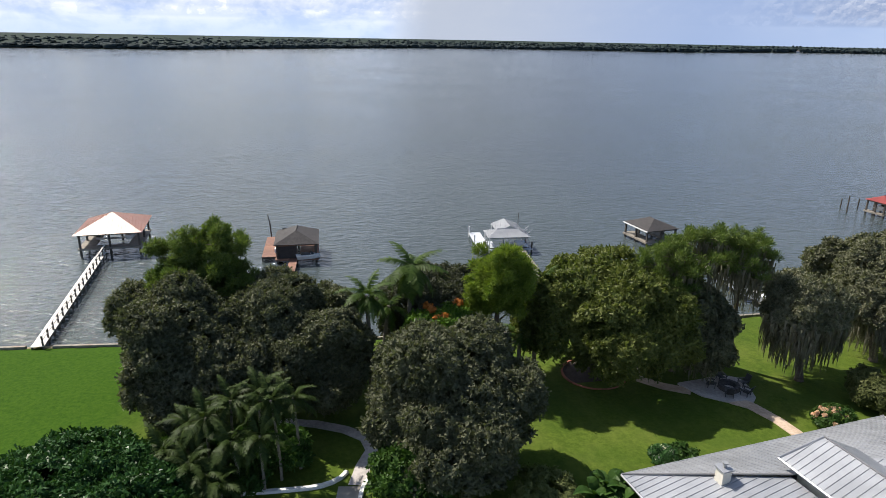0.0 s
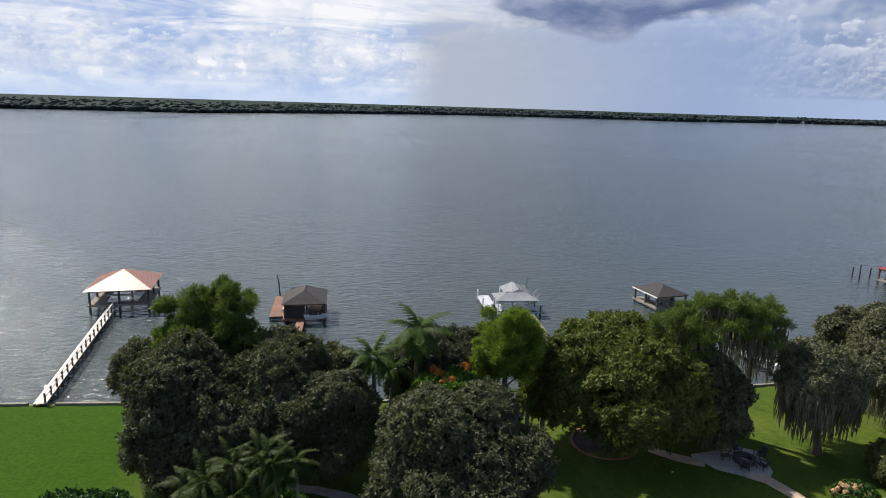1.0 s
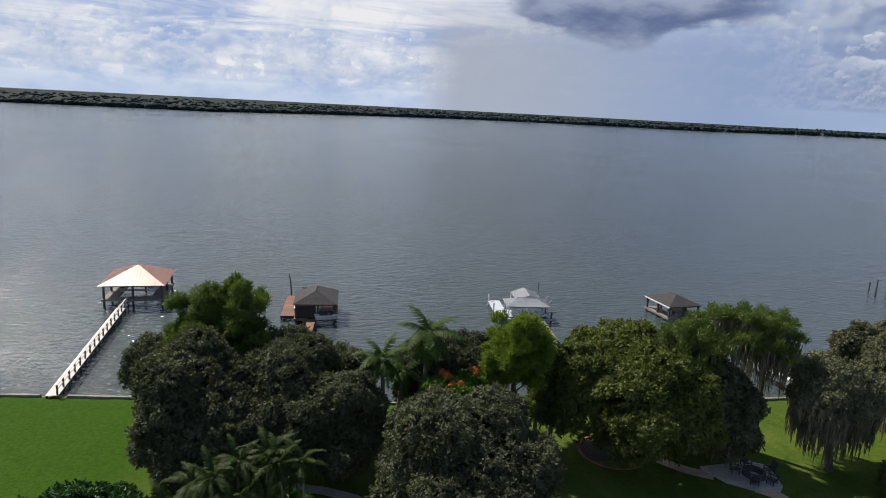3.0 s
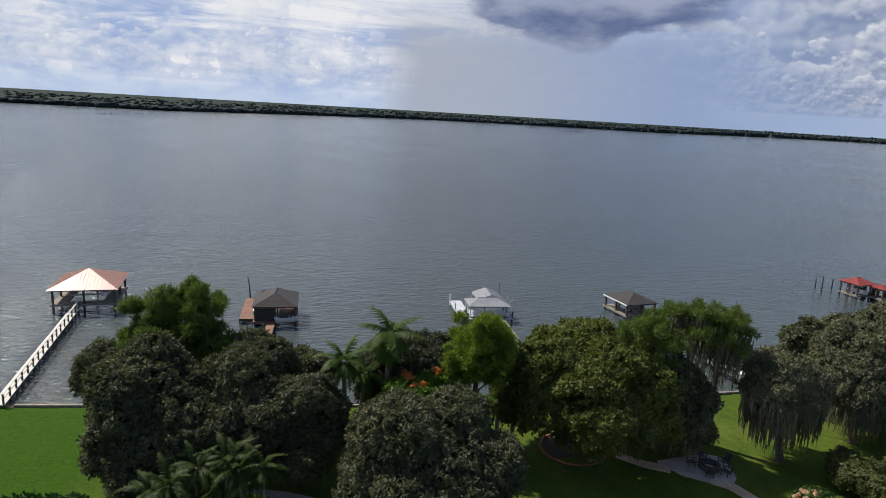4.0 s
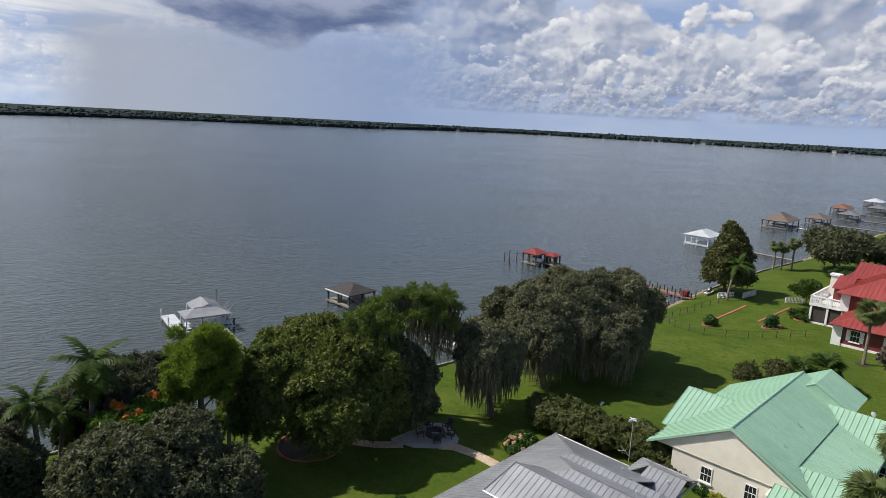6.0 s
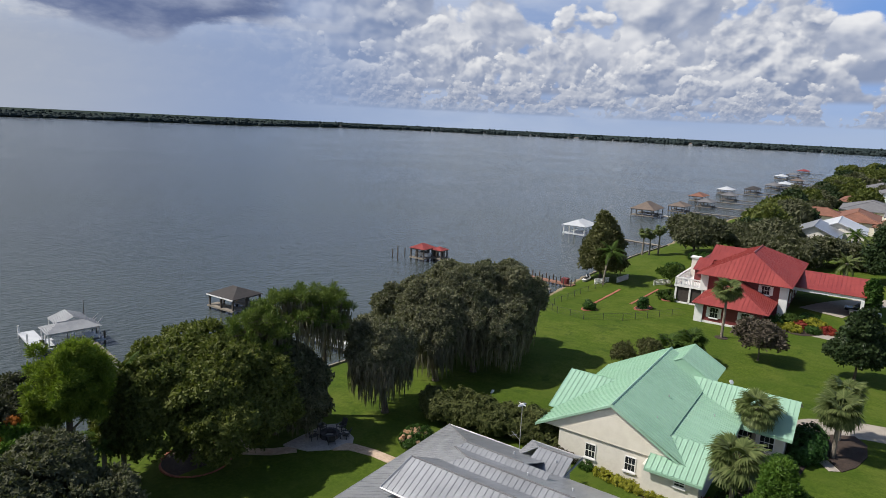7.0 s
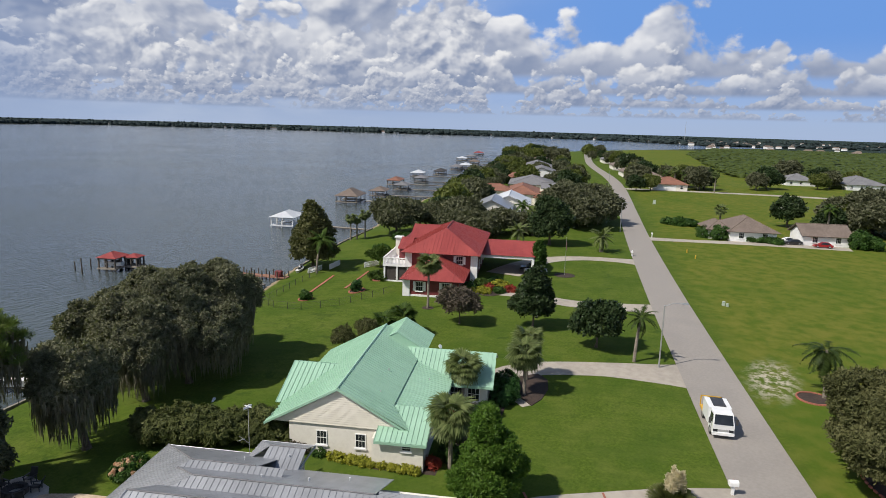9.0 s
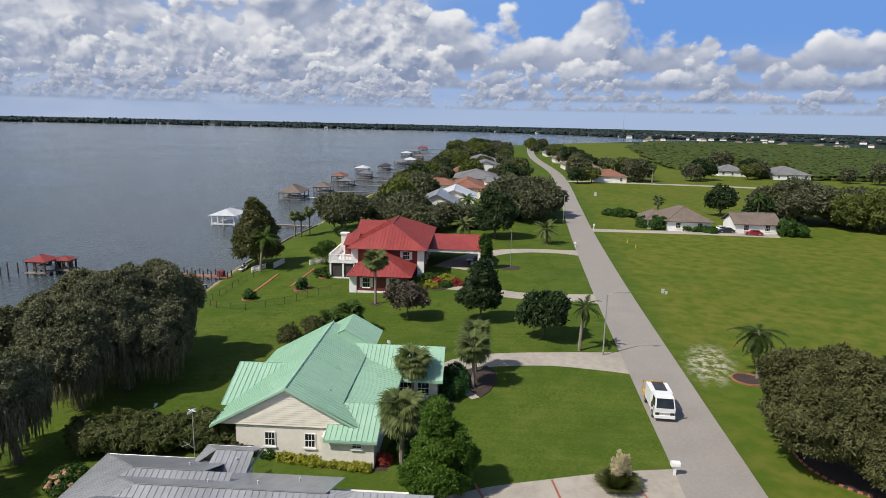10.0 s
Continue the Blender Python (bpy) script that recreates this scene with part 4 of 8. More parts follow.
# ---- red-roofed house ----
def red_house():
    h = thing("house", "two-storey dark red house with red metal roofs and white trim", "house")
    part("wall", Geo().box(110, 133, 9.6, 21.4, -0.4, 5.7, W), RED_WALL, h)
    part("wall", Geo().box(101.2, 110, 11.2, 20.0, -0.4, 3.0, W), RED_WALL, h)
    part("base", Geo().box(101.1, 110, 11.1, 20.1, -0.4, 0.25, W), TRIM, h, "white plinth")
    for u, v, z0, z1 in ((109.9, 9.6, -0.2, 5.7), (109.9, 21.4, 2.9, 5.7), (101.1, 20.0, -0.3, 2.9)):
        part("corner_board", Geo().box(u - 0.12, u + 0.75, v - 0.6, v + 0.6, z0, z1, W), TRIM, h)
    part("frieze", Geo().box(109.85, 133.1, 9.5, 21.5, 5.45, 5.72, W), TRIM, h)
    roof = part("roof", Geo().tube(W(116.5, 15.5, 9.25), W(126, 15.5, 9.25), 0.12, 0.12, 6), RED_METAL, h, "red metal ridge and panels")
    R = lambda *pts: seamed(roof, [W(*p) for p in pts], RED_METAL, 0.62)
    a, b, c, d, e, k = 108.7, 134.3, 8.4, 22.6, 5.75, 9.2
    R((a, d, e), (a, c, e), (116.5, 15.5, k))
    R((a, c, e), (b, c, e), (126, 15.5, k), (116.5, 15.5, k))
    R((b, c, e), (b, d, e), (126, 15.5, k))
    R((b, d, e), (a, d, e), (116.5, 15.5, k), (126, 15.5, k))
    # lower front wing
    R((100.1, 21.0, 2.95), (100.1, 10.2, 2.95), (105.8, 15.6, 5.2))
    R((100.1, 10.2, 2.95), (109.9, 10.2, 2.95), (109.9, 15.6, 5.2), (105.8, 15.6, 5.2))
    R((109.9, 21.0, 2.95), (100.1, 21.0, 2.95), (105.8, 15.6, 5.2), (109.9, 15.6, 5.2))
    # wings towards the lake
    R((113.5, 24.2, 5.4), (113.5, 21.8, 5.4), (117.8, 21.8, 6.9), (117.8, 24.2, 6.9))
    R((121.0, 23.4, 6.2), (121.0, 18.0, 6.2), (126.5, 18.0, 8.2), (126.5, 23.4, 8.2))
    part("wall", Geo().box(114.2, 124, 21.4, 24.0, -0.5, 5.4, W), RED_WALL, h)
    part("wall", Geo().box(121.2, 132, 21.0, 24.2, -0.5, 6.3, W), RED_WALL, h)
    # roofed drive-through
    R((119.8, 9.0, 3.9), (119.8, -1.2, 3.9), (126.5, -1.2, 5.8), (126.5, 9.0, 5.8))
    R((133.2, -1.2, 3.9), (133.2, 9.0, 3.9), (126.5, 9.0, 5.8), (126.5, -1.2, 5.8))
    part("beam", Geo().box(120.0, 120.3, -1.0, 9.4, 3.3, 3.85, W).box(132.7, 133.0, -1.0, 9.4, 3.3, 3.85, W).box(120.0, 133.0, -1.0, -0.7, 3.3, 3.85, W), TRIM, h, "white beam round the drive-through")
    part("gable", Geo().hull([W(120.0, -0.9, 3.8), W(133.0, -0.9, 3.8), W(126.5, -0.9, 5.7)], [W(120.0, -1.0, 3.8), W(133.0, -1.0, 3.8), W(126.5, -1.0, 5.7)]), RED_WALL, h)
    for u in (120.2, 126.5, 132.8):
        part("post", Geo().box(u - 0.25, u + 0.25, -1.0, -0.5, -0.1, 3.3, W), TRIM, h)
    # arched windows under the drive-through
    for u in (113.5, 116.5):
        ring = [(-0.8, 0.0)] + [(0.8 * math.cos(math.pi * i / 8) * -1, 2.6 + 0.8 * math.sin(math.pi * i / 8)) for i in range(9)] + [(0.8, 0.0)]
        fr = part("window", Geo().hull([W(u + p[0], 9.6, 0.5 + p[1]) for p in ring[::-1]], [W(u + p[0], 9.5, 0.5 + p[1]) for p in ring[::-1]]), TRIM, h, "white arched window frame")
        part("pane", Geo().hull([W(u + p[0] * 0.82, 9.55, 0.55 + p[1] * 0.95) for p in ring[::-1]], [W(u + p[0] * 0.82, 9.47, 0.55 + p[1] * 0.95) for p in ring[::-1]]), GLASS, fr)
    # balcony over a screened porch
    balcony = part("balcony", Geo().box(110.2, 121, 21.4, 26.2, 2.7, 3.1, W), TRIM, h, "white balcony floor")
    rail = Geo()
    for v in (21.7, 23.2, 24.7, 26.0):
        rail.box(110.2, 110.4, v - 0.12, v + 0.12, 3.1, 4.3, W)
    for u in np.arange(110.3, 121, 2.1):
        rail.box(u - 0.12, u + 0.12, 25.95, 26.15, 3.1, 4.3, W)
    rail.box(110.15, 110.45, 21.4, 26.2, 4.15, 4.3, W).box(110.15, 121, 25.9, 26.2, 4.15, 4.3, W)
    part("handrail", rail, TRIM, balcony)
    for v in np.arange(21.8, 26, 0.26):
        part("baluster", Geo().box(110.27, 110.33, v - 0.05, v + 0.05, 3.1, 4.15, W), TRIM, balcony)
    for u in np.arange(110.5, 121, 0.26):
        part("baluster", Geo().box(u - 0.05, u + 0.05, 26.02, 26.08, 3.1, 4.15, W), TRIM, balcony)
    part("porch_screen", Geo().box(110.5, 120.8, 21.4, 25.8, -0.4, 2.7, W), SCREEN, h, "dark insect screen")
    for v in (21.6, 23.6, 25.9):
        part("post", Geo().box(110.3, 110.6, v - 0.15, v + 0.15, -0.5, 2.7, W), TRIM, h)
    part("sill_board", Geo().box(110.3, 110.6, 21.4, 26.0, -0.4, 0.1, W), TRIM, h)
    chimney = part("chimney", Geo().box(118.3, 119.5, 24.4, 25.6, 0, 6.5, W), STUCCO, h, "cream chimney")
    part("cap", Geo().box(118.1, 119.7, 24.2, 25.8, 6.5, 6.75, W), TRIM, chimney)
    for v in (17.8, 13.4):
        window(h, face_u(101.2, v, 0.9), 1.1, 1.5, shutters=TRIM)
    window(h, face_u(110.0, 12.2, 3.9), 1.1, 1.3, shutters=TRIM)
    window(h, face_u(110.0, 17.6, 3.9), 1.1, 1.3, shutters=TRIM)
    for u in (121.5, 126.0, 130.5):
        window(h, face_v(9.6, u, 3.9 if u > 140 else 0.9), 1.1, 1.5, shutters=TRIM)


red_house()


# ---- grey-roofed house below ----
def grey_house():
    h = thing("house", "low house with many-ridged galvanised metal roofs", "house")
    part("wall", Geo().box(21.7, 39.4, 4.0, 26.3, -0.3, 3.0, W), STUCCO, h)
    part("wall", Geo().box(39.8, 43.0, 16.2, 19.4, -0.3, 3.2, W), STUCCO, h)
    roof = part("roof", Geo().tube(W(37.5, 22.2, 4.98), W(37.5, 17.6, 4.98), 0.055, 0.055, 6), GREY_SHINGLE, h, "grey metal ridge and panels")
    R = lambda *pts: seamed(roof, [W(*p) for p in pts], GREY_METAL, 0.42, 0.035)
    S = lambda *pts: seamed(roof, [W(*p) for p in pts], GREY_METAL, 0.42, 0.006)
    R((42.4, 27, 3), (20.9, 27, 3), (28.3, 21.9, 5.08), (33.4, 21.7, 5.17), (34.6, 20.5, 5.65), (36.8, 22.9, 4.68), (37.5, 22.2, 4.97))
    R((20.9, 27, 2.99), (20.9, 3, 2.99), (28.3, 3, 4.9), (28.3, 21.9, 5.0))
    S((42.4, 17.4, 3.0), (42.4, 27, 3.0), (37.5, 22.2, 4.97), (37.5, 17.4, 4.97))
    R((36.84, 22.86, 4.70), (36.84, 15.5, 4.70), (37.5, 15.5, 4.97), (37.5, 22.2, 4.97))
    S((40.4, 8.6, 3.27), (40.4, 15.6, 3.27), (36.84, 19.0, 4.73), (36.84, 22.8, 4.73), (34.6, 20.5, 5.65), (34.6, 8.6, 5.65))
    R((33.7, 21.5, 5.28), (33.7, 3.0, 5.28), (34.6, 3.0, 5.65), (34.6, 20.5, 5.65))
    S((33.7, 3.0, 5.30), (33.7, 22.3, 5.30), (30.8, 22.4, 6.7), (30.8, 3.0, 6.7))
    R((28.3, 22.9, 5.5), (28.3, 12.0, 5.5), (30.8, 12.0, 6.7), (30.8, 22.4, 6.7))
    # little east wing
    R((40.0, 18.6, 3.4), (40.0, 15.6, 3.4), (41.8, 15.6, 4.15), (41.8, 18.4, 4.15))
    R((43.8, 19.9, 3.4), (40.3, 19.9, 3.4), (41.8, 18.4, 4.15))
    S((43.8, 15.6, 3.35), (43.8, 19.9, 3.35), (41.8, 18.4, 4.15), (41.8, 15.6, 4.15))
    # second raised hip
    R((36.2, 9.2, 4.9), (32.4, 9.2, 4.9), (34.3, 6.6, 6.1))
    R((32.4, 9.2, 4.9), (32.4, 2.0, 4.9), (34.3, 2.0, 6.1), (34.3, 6.6, 6.1))
    S((36.2, 2.0, 4.9), (36.2, 9.2, 4.9), (34.3, 6.6, 6.1), (34.3, 2.0, 6.1))
    dormer = part("dormer", Geo().box(28.9, 33.0, 4.0, 22.0, 4.0, 5.55, W), SIDING, h, "beige boarded clerestory wall")
    part("gable", Geo().hull([W(28.9, 22.05, 5.4), W(33.0, 22.05, 5.4), W(30.8, 22.05, 6.5)], [W(28.9, 22.15, 5.4), W(33.0, 22.15, 5.4), W(30.8, 22.15, 6.5)]), SIDING, dormer)
    trim = Geo()
    for a, b in (((20.9, 27.0, 2.95), (42.4, 27.0, 2.95)), ((20.9, 3.0, 2.95), (20.9, 27.0, 2.95)), ((42.4, 27, 2.95), (42.4, 17.4, 2.95)), ((28.3, 12, 5.45), (28.3, 22.9, 5.45)),
                 ((28.3, 22.9, 5.5), (30.8, 22.4, 6.7)), ((43.8, 15.6, 3.3), (43.8, 19.9, 3.3)), ((40.0, 15.6, 3.35), (43.8, 15.6, 3.3))):
        trim.tube(W(*a), W(*b), 0.08, 0.08, 6)
    part("gutter", trim, GREY_METAL, h)
    caps = Geo()
    for a, b in (((42.4, 27, 3.02), (37.5, 22.2, 5.0)), ((20.9, 27, 3.02), (28.3, 21.9, 5.1)), ((34.6, 20.5, 5.68), (34.6, 8.6, 5.68)), ((30.8, 22.4, 6.72), (30.8, 3.0, 6.72)),
                 ((36.8, 22.9, 4.7), (34.6, 20.5, 5.68)), ((41.8, 15.6, 4.17), (41.8, 18.4, 4.17))):
        caps.tube(W(*a), W(*b), 0.055, 0.055, 6)
    part("ridge_cap", caps, GREY_SHINGLE, h)
    chimney = part("chimney", Geo().box(24.9, 25.5, 23.3, 23.9, 3.6, 4.95, W), SIDING, h, "beige boarded chimney")
    part("cap", Geo().box(24.8, 25.6, 23.2, 24.0, 4.95, 5.03, W), GREY_METAL, chimney)
    part("flue", Geo().tube(W(25.2, 23.6, 5.02), W(25.2, 23.6, 5.3), 0.1).tube(W(25.2, 23.6, 5.26), W(25.2, 23.6, 5.36), 0.17), STEEL, chimney)
    for u, v, z in ((39.4, 19.3, 4.2), (36.2, 16.6, 5.0), (36.6, 13.5, 4.85), (41.0, 16.6, 3.8), (38.2, 11.2, 4.2)):
        part("vent_pipe", Geo().tube(W(u, v, z - 0.2), W(u, v, z + 0.2), 0.04).tube(W(u, v, z + 0.15), W(u, v, z + 0.21), 0.06), WHITE_METAL, h)


grey_house()


# ---- houses further along the lane ----
def hip_house(u0, u1, v0, v1, eave, ridge, roof, wall, label, gable=False, windows=True, door=False):
    h = thing("house", label, "house", "houses along the lane")
    o = 0.7
    zb = min(gz(*W(u0, v1)[:2]), gz(*W(u1, v1)[:2])) - 0.3
    part("wall", Geo().box(u0, u1, v0, v1, zb, eave, W), wall, h)
    a, b, c, d = u0 - o, u1 + o, v0 - o, v1 + o
    run = min((b - a), (d - c)) / 2
    if (b - a) >= (d - c):
        p, q = ((a if gable else a + run), (c + d) / 2, ridge), ((b if gable else b - run), (c + d) / 2, ridge)
        faces = [((a, c, eave), (b, c, eave), q, p), ((b, d, eave), (a, d, eave), p, q)]
        ends = [((a, d, eave), (a, c, eave), p), ((b, c, eave), (b, d, eave), q)]
    else:
        p, q = ((a + b) / 2, (c if gable else c + run), ridge), ((a + b) / 2, (d if gable else d - run), ridge)
        faces = [((a, d, eave), (a, c, eave), p, q), ((b, c, eave), (b, d, eave), q, p)]
        ends = [((a, c, eave), (b, c, eave), p), ((b, d, eave), (a, d, eave), q)]
    g = Geo()
    for f in faces + ([] if gable else ends):
        g.slab([W(*x) for x in f], 0.18)
    rf = part("roof", g, roof, h)
    caps = Geo().tube(W(*p), W(*q), 0.14, 0.14, 6)
    if not gable:
        for f, t in ((ends[0], p), (ends[1], q)):
            caps.tube(W(*f[0]), W(*t), 0.12, 0.12, 6).tube(W(*f[1]), W(*t), 0.12, 0.12, 6)
    part("ridge_cap", caps, roof, rf)
    if gable:
        for x in ends:
            inset = [W(x[0][0] * 0.9 + x[1][0] * 0.1, x[0][1] * 0.95 + x[1][1] * 0.05, eave - 0.05), W(x[1][0] * 0.9 + x[0][0] * 0.1, x[1][1] * 0.95 + x[0][1] * 0.05, eave - 0.05), W(x[2][0], x[2][1], ridge - 0.25)]
            mid = Vector(W((u0 + u1) / 2, (v0 + v1) / 2, eave))
            off = (mid - Vector(inset[2]))
            off.z = 0
            off = off.normalized() * o
            part("gable", Geo().hull([Vector(k) + off * 1.05 for k in inset], [Vector(k) + off * 0.95 for k in inset]), wall, h)
    if windows:
        for i in range(max(1, int((v1 - v0) / 5))):
            v = v0 + (i + 0.5) * (v1 - v0) / max(1, int((v1 - v0) / 5))
            window(h, face_u(u0, v, 0.9), 1.2, 1.4)
        for i in range(max(1, int((u1 - u0) / 6))):
            u = u0 + (i + 0.5) * (u1 - u0) / max(1, int((u1 - u0) / 6))
            window(h, face_v(v0, u, 0.9), 1.4, 1.4)
    if door:
        part("garage_door", Geo().box(u0 - 0.06, u0 + 0.05, v0 + 5.4, v1 - 1.2, 0, 2.3, W), TRIM, h, "pale panelled garage door")
    return h


LANE = "lakeside house, "
wh = hip_house(183, 200, 6.2, 17.0, 4.6, 7.4, GREY_METAL, STUCCO, LANE + "cream walls, grey metal gable roof", True, False)
for v in (13.2, 9.8):
    window(wh, face_u(183, v, 3.6), 1.1, 1.4)
hip_house(199, 217, 1.0, 13.5, 4.4, 7.2, WHITE_METAL, STUCCO, LANE + "white metal roof", True)
hip_house(181, 186, -1.5, 5.5, 3.2, 4.6, GREY_METAL, STUCCO, LANE + "low grey metal porch roof", False)
hip_house(236, 262, -2.0, 10.0, 4.0, 6.6, TILE_ROOF, STUCCO, LANE + "terracotta tile hip roof")
hip_house(246, 256, 8.0, 22.0, 4.0, 6.2, TILE_ROOF, STUCCO, LANE + "terracotta tile wing")
hip_house(232, 244, -8.5, -1.0, 3.4, 5.4, TILE_ROOF, STUCCO, LANE + "terracotta tile garage wing")
hip_house(275, 300, -9.0, 10.0, 4.2, 7.4, GREY_SHINGLE, STUCCO, LANE + "grey shingle hip roof")
hip_house(268, 276, -12.0, -4.0, 3.4, 5.6, GREY_SHINGLE, STUCCO, LANE + "grey shingle gable", True)
hip_house(312, 334, -2.0, 12.0, 4.2, 7.4, TILE_ROOF, STUCCO, LANE + "orange tile hip roof")
hip_house(340, 366, -14.0, 6.0, 4.4, 7.8, GREY_SHINGLE, TRIM, LANE + "slate grey gable roof and white walls", True)
hip_house(385, 420, -12.0, 8.0, 4.6, 8.4, GREY_SHINGLE, STUCCO, LANE + "dark grey hip roof")
hip_house(455, 490, -14.0, 4.0, 4.4, 8.0, TAN_SHINGLE, STUCCO, LANE + "tan hip roof")
hip_house(545, 575, -10.0, 14.0, 4.4, 8.0, TAN_SHINGLE, STUCCO, LANE + "tan hip roof")
FIELD = "bungalow, "
hip_house(175.4, 191, -64.0, -52.2, 2.7, 6.0, TAN_SHINGLE, TRIM, FIELD + "tan shingle hip roof and white walls", door=False)
hip_house(178, 187, -53.0, -47.5, 2.6, 4.8, TAN_SHINGLE, TRIM, FIELD + "tan shingle wing", False, False)
hip_house(174.5, 183.5, -81.5, -70.2, 2.6, 5.2, TAN_SHINGLE, TRIM, FIELD + "tan shingle gable garage with white walls", True)
hip_house(322, 336, -74.0, -58.0, 3.0, 6.2, TILE_ROOF, STUCCO, FIELD + "reddish tile hip roof and a wide garage door", door=True)
hip_house(345, 366, -70.0, -56.0, 3.2, 6.6, TAN_SHINGLE, STUCCO, FIELD + "brown shingle hip roof")
hip_house(400, 424, -70.0, -54.0, 3.2, 6.6, TAN_SHINGLE, STUCCO, FIELD + "brown shingle hip roof")
hip_house(386, 402, -158.0, -142.0, 3.0, 6.6, GREY_SHINGLE, TRIM, FIELD + "grey shingle hip roof and white walls")
hip_house(368, 392, -186.0, -166.0, 3.0, 7.2, GREY_SHINGLE, TRIM, FIELD + "grey shingle hip roof and white walls")
hip_house(470, 495, -76.0, -56.0, 3.2, 7.0, TAN_SHINGLE, STUCCO, FIELD + "tan hip roof")
hip_house(560, 590, -80.0, -58.0, 3.2, 7.0, GREY_SHINGLE, STUCCO, FIELD + "grey hip roof")

# ---- trees and plants ----
def broad_tree(x, y, crowns, leaf, label, category="tree", size=0.20, cover=0.95, seed=1, trunk=0.32, fork=2.4, lump=0.34, low=-0.55, name="tree", group="", moss=0, narrow=0.5, tuft=0.35, inner=0.5, drop=2.6, bloom=None, rough=0.2, needles=0.45):
    """A tree with a forked trunk and an uneven crown. crowns: offset x, y, height of the centre above the ground, half-width, half-height."""
    rng = np.random.default_rng(seed)
    t = thing(name, label, category, group, place=(x, y, gz(x, y)))
    g = Geo()
    tips = [(c[0] * 0.9, c[1] * 0.9, c[2] + 0.25 * c[4]) for c in crowns]
    for c in crowns:
        for k in range(3):
            a = rng.uniform(0, 6.28)
            tips.append((c[0] + 0.6 * c[3] * math.cos(a), c[1] + 0.6 * c[3] * math.sin(a), c[2] + rng.uniform(-0.3, 0.3) * c[4]))
    limbs(g, rng, (0, 0, 0), (crowns[0][0] * 0.3, crowns[0][1] * 0.3, fork), tips, trunk)
    part("trunk", g, BARK, t)
    # a main mass for each limb, broken up by smaller lobes round it
    blobs = []
    for c in crowns:
        blobs.append((c[0], c[1], c[2], c[3] * 0.84, c[3] * 0.84, c[4] * 0.84))
        for k in range(int(4 + 1.3 * min(c[3], 5.0)) if c[3] > 1.5 else 3):
            a, up, s = rng.uniform(0, 6.28), rng.uniform(-0.35, 0.95), rng.uniform(0.27, 0.44)
            out = 0.76 * math.sqrt(1 - up * up)
            blobs.append((c[0] + c[3] * out * math.cos(a), c[1] + c[3] * out * math.sin(a), c[2] + c[4] * 0.74 * up, c[3] * s, c[3] * s, c[4] * s * 0.9))
    part("crown", quads("crown", clumps(rng, blobs, size, cover, lump, low, inner, narrow, tuft, rough, needles), leaf), leaf, t)
    if bloom:
        c = crowns[0]
        caps = [(c[0] + rng.uniform(-0.8, 0.8) * c[3], c[1] + rng.uniform(-0.3, 0.9) * c[3], c[2] + c[4] * rng.uniform(0.75, 1.0), 0.15, 0.15, 0.12) for _ in range(7)]
        part("blossom", quads("blossom", clumps(rng, caps, 0.2, 1.0, 0.2, -0.2, 0.0), bloom), bloom, t, "orange blossoms")
    if moss:
        strands = []
        for c in crowns:
            for _ in range(int(moss * c[3])):
                a, rr = rng.uniform(0, 6.28), c[3] * math.sqrt(rng.uniform(0.12, 1.0)) * 0.98
                px, py = c[0] + rr * math.cos(a), c[1] + rr * math.sin(a)
                top = c[2] + c[4] * rng.uniform(-0.55, 0.45) * math.sqrt(max(0.05, 1 - (rr / c[3]) ** 2) + 0.3)
                ln = min(drop * rng.uniform(0.25, 1.0) ** 1.5 + 0.5, top - 1.9)
                if ln < 0.4:
                    continue
                k = int(5 + 5 * ln)
                f = rng.uniform(0, 1, k)
                w = 0.24 * (1 - f) + 0.03
                q = np.stack([px + rng.normal(0, 1, k) * w * 0.6, py + rng.normal(0, 1, k) * w * 0.6, top - ln * f], -1)
                b = rng.uniform(0, 3.14, k)
                sx = np.stack([np.cos(b), np.sin(b), 0 * b], -1) * (0.035 + 0.06 * (1 - f))[:, None]
                dn = np.stack([0 * b, 0 * b, rng.uniform(0.45, 0.95, k)], -1)
                strands.append(np.stack([q + sx, q - sx, q - sx * 0.15 - dn, q + sx * 0.15 - dn], 1))
        part("moss", quads("moss", np.concatenate(strands), MOSS), MOSS, t, "grey hanging moss")
    return t


OAK = "live oak with a dense dark crown on the lawn"
broad_tree(-19.4, 43.4, [(0, 0, 5.7, 4.5, 5.0), (0.4, -2.4, 3.8, 3.5, 3.6), (-2.6, 4.6, 5.2, 3.0, 3.8), (3.2, -1.2, 4.6, 3.6, 4.2)], LEAF_OAK, OAK, seed=11, size=0.17, group="live oaks")
broad_tree(-13.8, 47.0, [(0, 0, 5.8, 4.8, 4.2), (3.0, 2.6, 4.6, 3.0, 2.8), (-1.0, -2.4, 5.0, 4.2, 4.2)], LEAF_OAK, OAK, seed=12, size=0.17, group="live oaks")
broad_tree(-8.4, 44.2, [(0, 0, 5.2, 3.1, 4.0), (-2.4, -1.5, 4.4, 3.0, 3.8), (0.4, -2.0, 3.2, 2.4, 2.6)], LEAF_OAK, OAK, seed=13, size=0.17, group="live oaks")
broad_tree(-25.8, 51.0, [(0, 0, 5.0, 2.7, 3.7), (3.0, -2.5, 5.0, 3.0, 4)], LEAF_OAK, OAK, seed=14, size=0.17, group="live oaks")
broad_tree(-9.2, 52.0, [(0, 0, 5.6, 2.2, 2.0), (-2.4, -1.0, 5.6, 2.2, 2.4)], LEAF_OAK, OAK, seed=15, size=0.17, group="live oaks")
